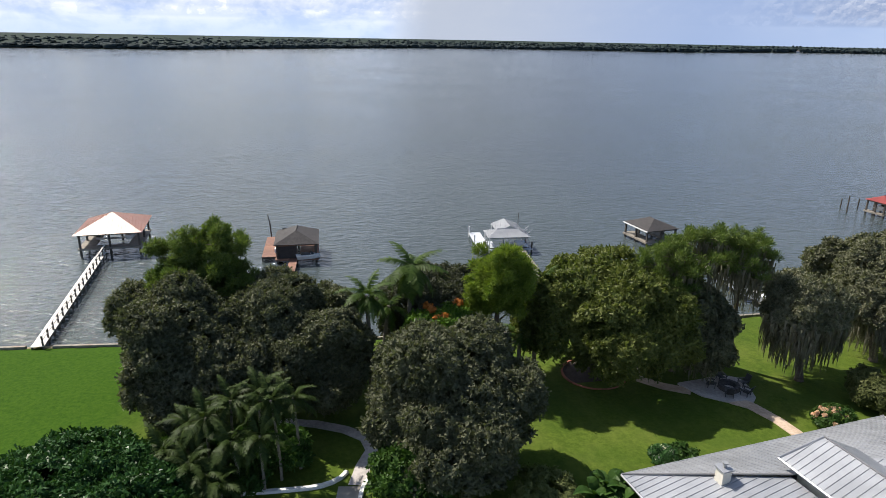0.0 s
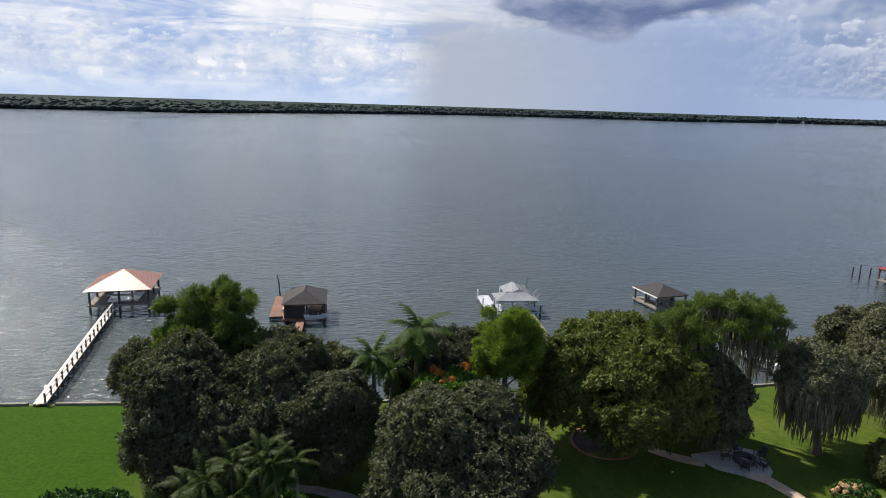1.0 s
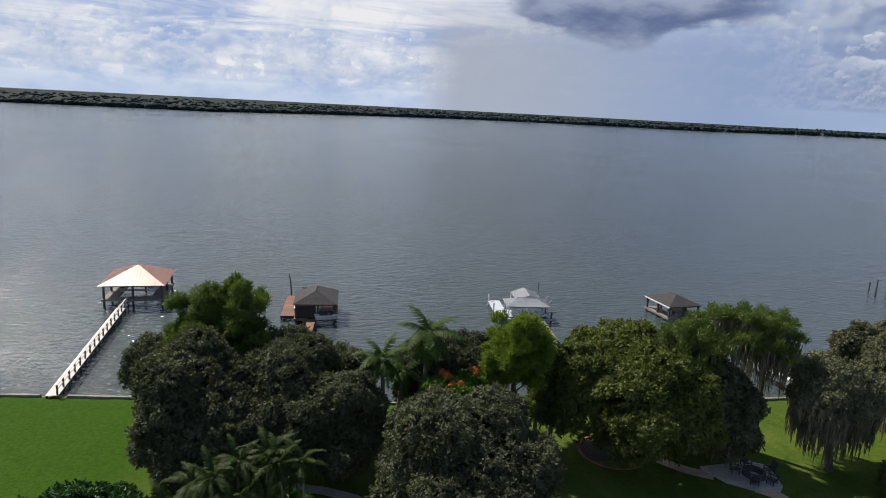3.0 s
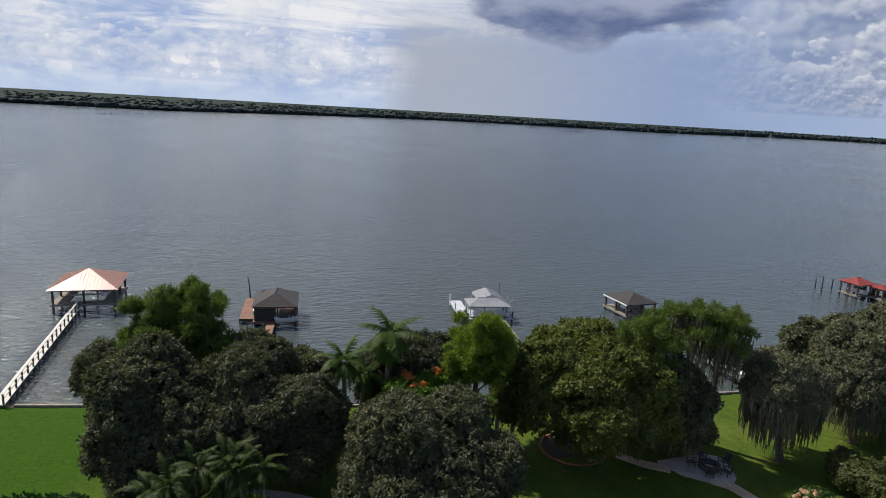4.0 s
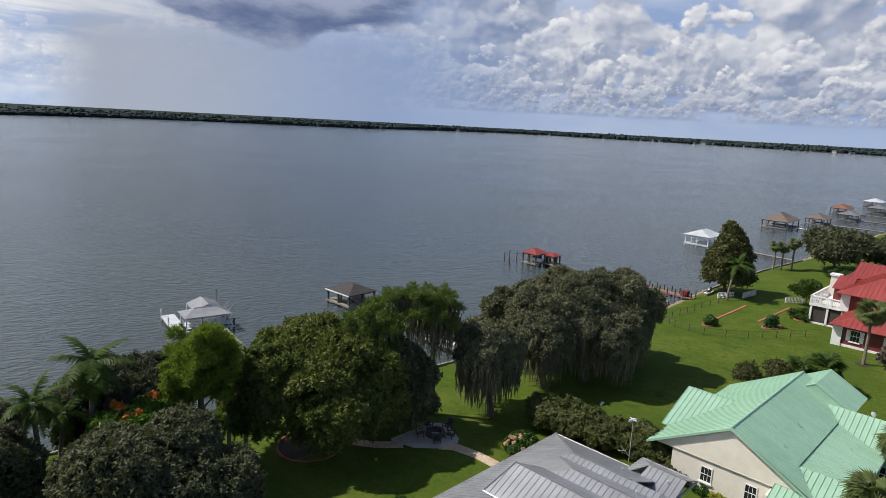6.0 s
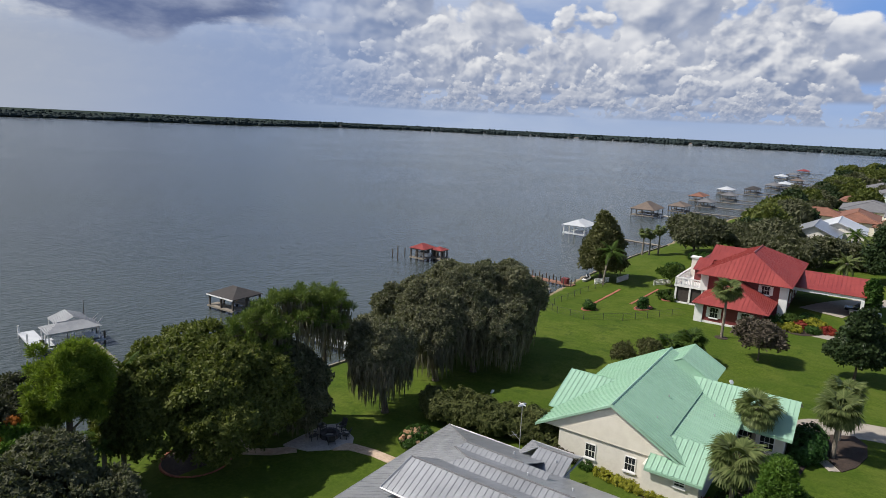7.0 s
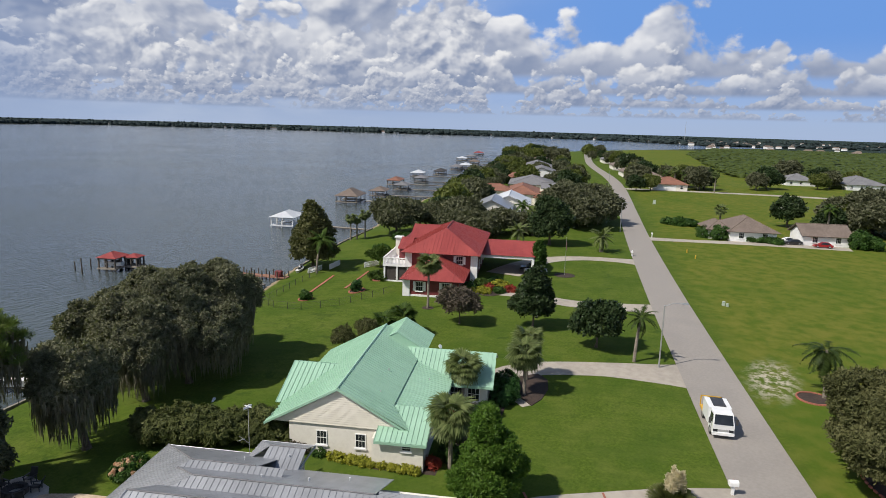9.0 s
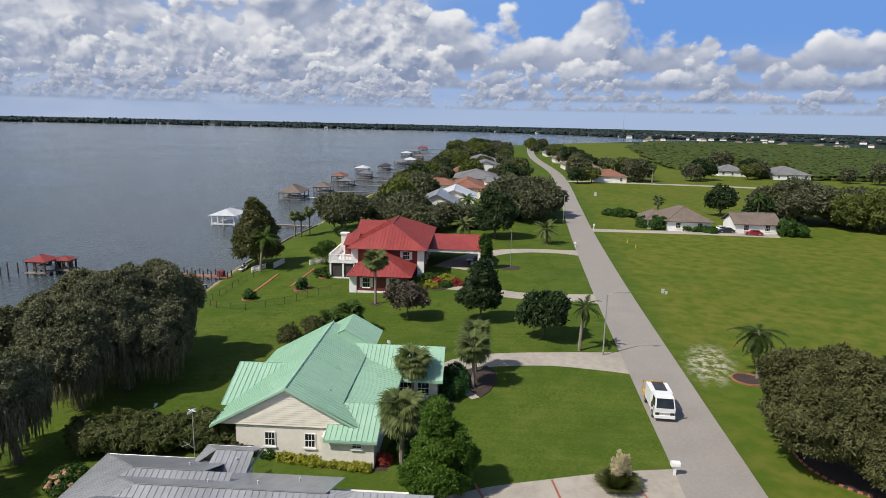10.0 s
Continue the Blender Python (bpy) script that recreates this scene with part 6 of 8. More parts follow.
# ---- hedges, shrubs, flowers ----
def shrub(x, y, r, high, leaf, label, seed, size=0.16, name="shrub", accent=None, accent_label="", group="", cover=1.0, lump=0.3, narrow=0.5):
    rng = np.random.default_rng(seed)
    t = thing(name, label, "shrub", group, place=(x, y, gz(x, y)))
    g = Geo()
    for k in range(4):
        a = rng.uniform(0, 6.28)
        g.tube((0, 0, -0.1), (0.5 * r * math.cos(a), 0.5 * r * math.sin(a), high * 0.6), 0.04, 0.02, 5)
    part("stems", g, BARK, t)
    part("foliage", quads("foliage", clumps(rng, [(0, 0, high * 0.5, r, r, high * 0.55)], size, cover, lump, -0.7, 0.5, narrow), leaf), leaf, t)
    if accent:
        caps = []
        for _ in range(int(14 * r * r) + 6):
            d = unit(rng, 1)[0]
            caps.append((d[0] * r * 0.95, d[1] * r * 0.95, high * 0.5 + abs(d[2]) * high * 0.55, 0.12, 0.12, 0.1))
        part("flowers", quads("flowers", clumps(rng, caps, 0.11, 1.0, 0.08, -0.6, 0.0), accent), accent, t, accent_label)
    return t


rng0 = np.random.default_rng(5)
hedge = thing("hedge", "long loose green hedge between the two gardens", "hedge", place=(38.6, 39.8, gz(38.6, 39.8)))
hb = []
for i in range(15):
    f = i / 14
    hb.append((-3.2 + 5.4 * f + rng0.uniform(-0.5, 0.5), 6.2 - 10.2 * f + rng0.uniform(-0.5, 0.5), 1.2, 1.6 + rng0.uniform(-0.2, 0.3), 1.6, 1.3 + rng0.uniform(-0.2, 0.35)))
part("foliage", quads("foliage", clumps(rng0, hb, 0.26, 0.9, 0.34, -0.4, 0.5, 0.28, 0.5), LEAF_HEDGE), LEAF_HEDGE, hedge)
hs = Geo()
for b0 in hb:
    hs.tube((b0[0], b0[1], -0.2), (b0[0] + 0.2, b0[1], 1.2), 0.05, 0.02, 5)
part("stems", hs, BARK, hedge)

shrub(30.3, 42.2, 1.25, 1.5, LEAF_SHRUB, "rounded bush covered with pale pink flower heads", 201, accent=PINK_BLOOM, accent_label="pale pink flower heads")
shrub(16.0, 37.8, 0.8, 0.8, LEAF_DARK, "low green bush with white flowers below the roof", 202, 0.14, accent=WHITE_BLOOM, accent_label="white flowers")
shrub(17.6, 38.0, 0.8, 0.7, LEAF_SHRUB, "low green bush below the roof", 203)
shrub(6.8, 32.0, 2.0, 2.7, LEAF_WEEP, "pale yellow-green weeping shrub", 204, size=0.2, narrow=0.25)
shrub(8.4, 30.8, 1.4, 2.0, LEAF_WEEP, "pale yellow-green weeping shrub", 205, size=0.2, narrow=0.25)
for i in range(9):
    f = i / 8
    shrub(40.5 + 1.3 * f, 29.9 - 7.0 * f, 0.42, 0.48, LEAF_YELLOW, "low yellow-leaved shrub against the cream wall", 210 + i, 0.12, group="yellow shrubs", lump=0.2)
shrub(43.4, 21.9, 0.45, 0.7, RED_LEAF, "spiky dark red plant at the wall's corner", 221, 0.3, narrow=0.2)
for i, (x, y, r, hh) in enumerate(((40.2, 33.0, 0.6, 0.6), (40.6, 31.4, 0.5, 0.5), (40.0, 34.2, 0.8, 0.9), (45.2, 21.4, 0.9, 1.0), (46.6, 21.0, 1.0, 1.2))):
    shrub(x, y, r, hh, LEAF_SHRUB if i % 2 else LEAF_PLUM, "mixed low shrub by the cream wall", 222 + i, group="wall shrubs")
for i, (u, v, r, hh, leaf) in enumerate(((58.6, 6.2, 0.9, 1.0, RED_LEAF), (58.2, 4.6, 0.9, 1.0, LEAF_SHRUB), (58.8, 3.2, 0.9, 1.1, LEAF_SHRUB), (62.0, 1.8, 1.2, 1.6, LEAF_DARK), (64.0, 1.6, 1.2, 1.7, LEAF_DARK), (66.0, 1.8, 1.2, 1.6, LEAF_DARK), (55.5, 6.0, 0.9, 0.9, LEAF_SHRUB))):
    shrub(*W(u, v)[:2], r, hh, leaf, "clipped shrub along the house front", 230 + i, group="front shrubs")
for i, (x, y, r, hh, leaf) in enumerate(((93.4, 46.0, 0.9, 1.3, LEAF_PALM), (95.0, 44.0, 0.8, 1.2, LEAF_PALM), (97.8, 40.6, 1.1, 0.8, LEAF_YELLOW), (99.6, 38.6, 1.0, 0.7, LEAF_SHRUB), (102.6, 39.6, 1.3, 1.0, LEAF_YELLOW), (100.8, 40.8, 0.8, 0.6, RED_LEAF),
                                         (104.0, 41.0, 1.6, 0.9, LEAF_SHRUB), (101.6, 42.6, 1.2, 1.2, LEAF_PALM), (105.6, 41.4, 1.2, 0.9, LEAF_SHRUB), (97.0, 43.0, 1.0, 1.4, LEAF_SHRUB), (101.5, 37.2, 0.9, 0.6, RED_LEAF), (96.4, 42.0, 1.0, 0.7, LEAF_YELLOW),
                                         (120.4, 75.2, 2.0, 1.2, LEAF_SHRUB), (112.0, 61.0, 1.8, 2.2, LEAF_SHRUB), (80.3, 64.7, 0.8, 1.2, LEAF_SHRUB), (88.1, 60.1, 0.6, 1.7, LEAF_DARK), (97.2, 61.2, 1.6, 1.4, LEAF_PALM), (136, 78, 3.2, 1.6, LEAF_SHRUB), (126, 66, 3.0, 1.5, LEAF_SHRUB))):
    shrub(x, y, r, hh, leaf, "garden shrub near the red house", 240 + i, 0.22, group="garden shrubs", lump=0.4)
for i, (x, y, r, hh) in enumerate(((185.8, 1.2, 1.3, 1.0), (185.7, -1.0, 1.3, 1.0), (185.6, -3.2, 1.3, 1.0), (185.4, -5.2, 1.3, 1.0), (184.5, 9.0, 2.2, 3.0), (186, 12, 2.0, 2.4), (205.3, 21.4, 2.4, 1.8), (205.9, 24.4, 2.0, 1.4), (205.6, 18.6, 2.2, 1.6), (191, -26, 3.0, 3.0), (190, -24, 2.4, 4.0))):
    shrub(x, y, r, hh, LEAF_SHRUB, "clipped green shrub by the bungalow", 270 + i, 0.4, group="bungalow shrubs", lump=0.6)
# pampas grass
pg = thing("pampas_grass", "clump of pampas grass with dry cream plumes", "grass clump", place=(47.7, 3.5, 0))
gr = np.random.default_rng(31)
k = 1500
a, tl = gr.uniform(0, 6.28, k), gr.uniform(0.25, 1.25, k)
d = np.stack([np.cos(a) * tl, np.sin(a) * tl, 1.7 - 0.9 * tl], -1)
b0 = np.stack([np.cos(a) * 0.25, np.sin(a) * 0.25, 0 * a], -1) * gr.uniform(0, 1, (k, 1))
wv = np.stack([-np.sin(a), np.cos(a), 0 * a], -1) * 0.04
part("blades", quads("blades", np.stack([b0 - wv, b0 + wv, b0 + d * (1.5, 1.5, 1.05) + wv * 0.6, b0 + d * (1.5, 1.5, 1.05) - wv * 0.6], 1), LEAF_WEEP), LEAF_WEEP, pg)
pl = [(0.8 * math.cos(q) * gr.uniform(0.2, 1), 0.8 * math.sin(q) * gr.uniform(0.2, 1), gr.uniform(1.5, 2.3), 0.07, 0.07, 0.5) for q in gr.uniform(0, 6.28, 26)]
part("plumes", quads("plumes", clumps(gr, pl, 0.2, 0.8, 0.07, -0.9, 0.0, 0.2, 1.2, 0.2, 0.9), LEAF_STRAW), LEAF_STRAW, pg, "dry cream plumes")


def banana(x, y, seed, scale=1.0):
    rng = np.random.default_rng(seed)
    t = thing("banana_plant", "broad-leaved tropical plant with torn glossy leaves", "plant", "banana plants", place=(x, y, gz(x, y)))
    part("stem", Geo().tube((0, 0, -0.1), (0, 0, 1.2 * scale), 0.14, 0.08), LEAF_PALM, t)
    for i in range(9):
        n, ln, w = 6, 1.7 * scale * rng.uniform(0.8, 1.15), 0.26 * scale
        tilt = radians(rng.uniform(25, 75))
        g = Geo()
        pts = []
        for j in range(n + 1):
            f = j / n
            pts.append((ln * f * math.cos(tilt), ln * f * math.sin(tilt) - 0.55 * ln * f * f, w * math.sin(math.pi * (0.08 + 0.9 * f))))
        for (x0, z0, w0), (x1, z1, w1) in zip(pts, pts[1:]):
            g.poly([(x0, 0, z0), (x1, 0, z1), (x1, w1, z1 + w1 * 0.3), (x0, w0, z0 + w0 * 0.3)])
            g.poly([(x0, -w0, z0 + w0 * 0.3), (x1, -w1, z1 + w1 * 0.3), (x1, 0, z1), (x0, 0, z0)])
        ob = part("leaf", g, LEAF_SHRUB, t)
        ob.matrix_basis = pose(0, 0, 1.1 * scale, 0, 0, i * 137 + rng.uniform(-20, 20))


for i, (x, y) in enumerate(((10.6, 32.6), (11.8, 32.2), (12.8, 31.4), (9.8, 31.8), (11.0, 31.2))):
    banana(x, y, 300 + i, 1.55)

# ---- piers and boathouses ----
def pier(p, q, wide, mat, label, rail=None, z=-0.8, step=2.2, group="piers"):
    """A plank walkway on piles, with a handrail on one side if asked."""
    p, q = Vector((*p, 0)), Vector((*q, 0))
    length = (q - p).length
    t = thing("pier", label, "pier", group, place=(p.x, p.y, 0), turn=math.degrees(math.atan2(q.y - p.y, q.x - p.x)))
    deck = Geo()
    n = int(length / 0.6)
    for i in range(n):
        deck.box(i * length / n, (i + 1) * length / n - 0.012, -wide / 2, wide / 2, z - 0.05, z)
    part("deck", deck, mat, t)
    part("stringer", Geo().box(0, length, -wide / 2 + 0.05, -wide / 2 + 0.15, z - 0.28, z - 0.055).box(0, length, wide / 2 - 0.15, wide / 2 - 0.05, z - 0.28, z - 0.055), WOOD_DARK, t)
    posts = max(2, int(length / step))
    for i in range(posts + 1):
        x = 0.1 + (length - 0.2) * i / posts
        for s in (-1, 1):
            top = z + (1.0 if rail and s == rail else -0.06)
            part("post", Geo().tube((x, s * (wide / 2 - 0.1), -3.6), (x, s * (wide / 2 - 0.1), top), 0.09, 0.09, 6), WOOD_DARK, t)
    if rail:
        part("handrail", Geo().box(0, length, rail * (wide / 2 - 0.1) - 0.09, rail * (wide / 2 - 0.1) + 0.09, z + 1.0, z + 1.06).box(0, length, rail * (wide / 2 - 0.1) - 0.03, rail * (wide / 2 - 0.1) + 0.03, z + 0.5, z + 0.6), mat, t)
    return t


def boathouse(cx, cy, turn, wide, deep, eave, ridge, roof_mat, deck_mat, label, ridge_share=0.0, seam=0.0, slip=0.55, over=0.6, lift=True, z=-0.8, post=0.12):
    """A hip-roofed boathouse on piles: decks round an open slip, posts, beams."""
    t = thing("boathouse", label, "boathouse", "boathouses", place=(cx, cy, 0), turn=turn)
    a, b = wide / 2, deep / 2
    r = ridge_share * max(a, b)
    p, q = ((-r, 0, ridge), (r, 0, ridge)) if wide >= deep else ((0, -r, ridge), (0, r, ridge))
    c = [(-a, -b, eave), (a, -b, eave), (a, b, eave), (-a, b, eave)]
    if wide >= deep:
        faces = [(c[0], c[1], q, p), (c[1], c[2], q), (c[2], c[3], p, q), (c[3], c[0], p)]
    else:
        faces = [(c[0], c[1], p), (c[1], c[2], q, p), (c[2], c[3], q), (c[3], c[0], p, q)]
    if r == 0:
        faces = [tuple(dict.fromkeys(f)) for f in faces]
    roof = part("roof", Geo().tube(Vector(p) - Vector((0.05, 0, 0)), Vector(q) + Vector((0.05, 0, 0)), 0.07, 0.07, 6), roof_mat, t)
    for f in faces:
        if seam:
            seamed(roof, f, roof_mat, seam, 0.03)
        else:
            part("roof_plane", Geo().slab(f, 0.1), roof_mat, roof)
    a, b = a - over, b - over
    fr = Geo()
    for x0, x1, y0, y1 in ((-a, a, -b, -b + 0.12), (-a, a, b - 0.12, b), (-a, -a + 0.12, -b, b), (a - 0.12, a, -b, b)):
        fr.box(x0, x1, y0, y1, eave - 0.32, eave - 0.06)
    part("beam", fr, deck_mat, t)
    for x in (-a, 0, a):
        for y in (-b, 0, b):
            if x or y:
                part("post", Geo().box(x - post, x + post, y - post, y + post, -3.6, eave - 0.1), WOOD_DARK if deck_mat is not WHITE_METAL else TRIM, t)
    s = wide * slip / 2
    d = Geo()
    for x0, x1, y0, y1 in ((-a - 0.3, -s, -b - 0.3, b + 0.3), (s, a + 0.3, -b - 0.3, b + 0.3), (-s, s, -b - 0.3, -b + 1.0)):
        d.box(x0, x1, y0, y1, z - 0.25, z)
    part("deck", d, deck_mat, t)
    if lift:
        for y in (-b * 0.45, b * 0.5):
            part("lift_beam", Geo().box(-s, s, y - 0.1, y + 0.1, z + 0.5, z + 0.72), STEEL, t)
    return t


def hull_boat(name, x, y, z, turn, long, wide, high, mat, label, category="boat", cover=None):
    """A small boat: tapered hull, deck rim, seat and windscreen."""
    t = thing(name, label, category, place=(x, y, z), turn=turn)
    ring = [(-0.5, -0.42), (0.12, -0.5), (0.34, -0.36), (0.5, 0.0), (0.34, 0.36), (0.12, 0.5), (-0.5, 0.42)]
    low = [(p[0] * long * 0.92, p[1] * wide * 0.62, 0) for p in ring]
    top = [(p[0] * long, p[1] * wide, high) for p in ring]
    part("hull", Geo().hull(low, top), mat, t)
    part("rim", Geo().hull([(p[0] * long * 1.01, p[1] * wide * 1.02, high + 0.01) for p in ring], [(p[0] * long * 1.01, p[1] * wide * 1.02, high + 0.07) for p in ring]), TRIM, t)
    part("seat", Geo().hull([(-0.3 * long, -0.2 * wide, high + 0.08), (0.1 * long, -0.2 * wide, high + 0.08), (0.1 * long, 0.2 * wide, high + 0.08), (-0.3 * long, 0.2 * wide, high + 0.08)],
                            [(-0.28 * long, -0.12 * wide, high + 0.42), (0.02 * long, -0.12 * wide, high + 0.34), (0.02 * long, 0.12 * wide, high + 0.34), (-0.28 * long, 0.12 * wide, high + 0.42)]), cover or DARK, t)
    part("windscreen", Geo().hull([(0.12 * long, -0.22 * wide, high + 0.08), (0.24 * long, -0.12 * wide, high + 0.08), (0.24 * long, 0.12 * wide, high + 0.08), (0.12 * long, 0.22 * wide, high + 0.08)],
                                  [(0.08 * long, -0.18 * wide, high + 0.5), (0.12 * long, -0.1 * wide, high + 0.5), (0.12 * long, 0.1 * wide, high + 0.5), (0.08 * long, 0.18 * wide, high + 0.5)]), GLASS, t)
    return t


pier((-38.2, 54.6), (-46.0, 82.2), 1.15, WOOD_WHITE, "long bleached timber pier with a handrail", rail=-1, step=1.7)
boathouse(-46.0, 86.4, 15, 8.6, 8.8, 1.8, 3.75, ORANGE_ROOF, WOOD_GREY, "boathouse with a glossy orange metal hip roof", 0.0, 0.45, 0.5, z=-0.2)
for dx, dy in ((-2.4, 0.5), (2.4, -0.5)):
    hull_boat("jet_ski", -46.0 + dx, 86.6 + dy, 0.25, 100, 3.0, 1.1, 0.6, CAR_DARK if dx < 0 else CAR_WHITE, "covered jet ski on a lift", "jet ski")

b = boathouse(-19.7, 84.0, 10, 5.9, 6.8, 1.25, 2.6, SHINGLE, WOOD_RED, "small boathouse with a brown shingle hip roof", 0.35, 0, 0.1, 0.4, False)
part("wall", Geo().box(-2.4, 0.1, -2.95, -2.8, -0.8, 1.1).box(-2.5, -2.35, -2.9, 2.9, -0.8, 1.1).box(2.3, 2.45, -1.0, 2.9, -0.8, 1.1), SHINGLE, b, "brown boarded wall")
part("roof_hatch", Geo().slab([(-2.2, 2.4, 1.95), (-1.2, 2.4, 1.95), (-1.2, 3.0, 1.7), (-2.2, 3.0, 1.7)], 0.06), GREY_METAL, b)
side = thing("dock", "reddish timber sun deck beside the boathouse", "dock", place=(-23.6, 85.9, 0), turn=10)
for i in range(44):
    part("plank", Geo().box(-1.2, 1.2, -4.6 + i * 0.21, -4.6 + i * 0.21 + 0.19, -0.86, -0.8), WOOD_RED, side)
for y in (-4.4, -1.5, 1.5, 4.3):
    for x in (-1.1, 1.1):
        part("post", Geo().tube((x, y, -3.6), (x, y, -0.86), 0.11, 0.11, 6), WOOD_DARK, side)
part("stringer", Geo().box(-1.2, 1.2, -4.6, -4.45, -1.1, -0.87).box(-1.2, -1.05, -4.4, 4.6, -1.1, -0.87), WOOD_DARK, side)
part("chest", Geo().box(0.4, 1.1, -3.0, -2.2, -0.8, -0.25), TRIM, side, "white dock box")
whole("mooring_pole", Geo().tube((-24.9, 90.6, -3.6), (-25.2, 90.7, 1.2), 0.12, 0.1).tube((-25.2, 90.7, 1.2), (-25.5, 90.8, 2.5), 0.1, 0.05), WOOD_DARK, "tall leaning dark mooring pole", "pole")
pier((-16.4, 57.5), (-19.6, 80.9), 1.05, WOOD_RED, "narrow reddish timber walkway to the boathouse")
hull_boat("jet_ski", -17.6, 80.9, -0.75, 20, 3.2, 1.1, 0.5, CAR_WHITE, "white and black jet ski at the boathouse", "jet ski")

b = boathouse(9.7, 88.4, 8, 6.2, 3.8, 0.9, 1.65, PALE_METAL, WHITE_METAL, "white boathouse with a pale metal roof", 0.45, 0.4, 0.55, 0.3, False, post=0.07)
roof2 = part("roof", Geo().tube((0.7, 1.0, 1.75), (0.7, 4.8, 1.75), 0.05, 0.05, 6), PALE_METAL, b)
seamed(roof2, [(-1.3, 5.0, 1.0), (-1.3, 1.0, 1.0), (0.7, 1.0, 1.75), (0.7, 5.0, 1.75)], PALE_METAL, 0.4, 0.03)
seamed(roof2, [(2.7, 1.0, 1.0), (2.7, 5.0, 1.0), (0.7, 5.0, 1.75), (0.7, 1.0, 1.75)], PALE_METAL, 0.4, 0.03)
for x in (-1.2, 2.6):
    part("post", Geo().box(x - 0.07, x + 0.07, 4.7, 4.84, -3.6, 0.95), TRIM, b)
part("deck", Geo().box(-4.4, -2.6, -2.0, 6.4, -1.0, -0.8).box(-4.4, 3.4, -2.2, -1.2, -1.0, -0.8), WHITE_METAL, b, "pale grey dock boards")
for x, y in ((-4.3, 6.3), (-4.3, 2.0), (-4.3, -2.0), (3.3, -2.0), (3.6, 2.4), (3.6, 4.0)):
    part("piling", Geo().tube((x, y, -3.6), (x, y, 0.2), 0.12, 0.12, 6), TRIM if x < 0 else WOOD_DARK, b)
part("lift_frame", Geo().tube((3.0, 1.2, -0.2), (4.6, 2.6, 0.6), 0.07).tube((3.0, 3.4, -0.2), (4.6, 4.6, 0.6), 0.07).tube((2.4, 1.6, 0.2), (4.4, 4.2, 0.2), 0.08), STEEL, b)
part("mast", Geo().tube((2.6, 3.6, -0.8), (2.6, 3.6, 3.0), 0.05), WOOD_DARK, b)
pier((14.6, 62.0), (11.6, 86.6), 1.1, WOOD_GREY, "weathered timber walkway to the white boathouse")

boathouse(32.5, 94.2, 20, 5.8, 6.0, 0.9, 2.05, SHINGLE, WOOD_GREY, "open boathouse with a brown shingle hip roof", 0.2, 0, 0.3, 0.35, False)
part("fascia", Geo().box(-2.95, -2.85, -3.0, 3.0, 0.75, 0.92), TRIM, bpy.data.objects["boathouse.003"])
pier((38.2, 66.5), (34.6, 89.0), 1.4, WOOD_GREY, "weathered timber pier with pale tarpaulins")
hull_boat("boat", 36.2, 73.4, -0.7, 100, 5.6, 2.0, 0.9, CAR_WHITE, "white motor boat moored at the pier")
hull_boat("boat", 36.9, 70.0, -0.7, 115, 4.6, 1.7, 0.8, TRIM, "pale open boat moored at the pier", cover=WOOD_WHITE)

boathouse(80.0, 111.4, 18.5, 4.6, 4.2, 1.2, 2.15, RED_METAL, WOOD_GREY, "boathouse with a red metal hip roof", 0.2, 0.45, 0.5, 0.4)
boathouse(82.9, 109.0, 18.5, 2.9, 3.0, 0.95, 1.6, RED_METAL, WOOD_GREY, "low lean-to boathouse with a red metal roof", 0.0, 0.45, 0.3, 0.3, False)
hull_boat("boat", 80.0, 111.0, -0.6, 108, 3.6, 1.5, 0.7, CAR_WHITE, "white motor boat under the red roof")
pier((84.6, 77.5), (82.6, 106.8), 1.2, WOOD_GREY, "timber pier out to the red boathouse")
for x, y, hgt in ((77.2, 117.0, 0.7), (78.6, 116.2, 0.4), (74.6, 113.0, 0.6), (75.6, 116.6, 0.3)):
    whole("mooring_pole", Geo().tube((x, y, -3.6), (x, y, hgt), 0.13, 0.11), WOOD_DARK, "dark timber mooring pile standing in the lake", "pole", "mooring piles")
# low reddish dock by the beach
dk = thing("dock", "low reddish timber dock with tall piles", "dock", place=(90.0, 83.2, 0), turn=105)
part("deck", Geo().box(-5.6, 5.6, -0.9, 0.9, -1.0, -0.85), WOOD_RED, dk)
for i in range(8):
    for s in (-1, 1):
        part("post", Geo().tube((-5.4 + i * 1.54, s * 0.85, -3.6), (-5.4 + i * 1.54, s * 0.85, 0.25), 0.13, 0.12, 6), WOOD_DARK, dk)
part("chest", Geo().box(-4.4, -3.2, -0.5, 0.5, -0.85, 0.2), RED_WALL, dk, "red dock box")

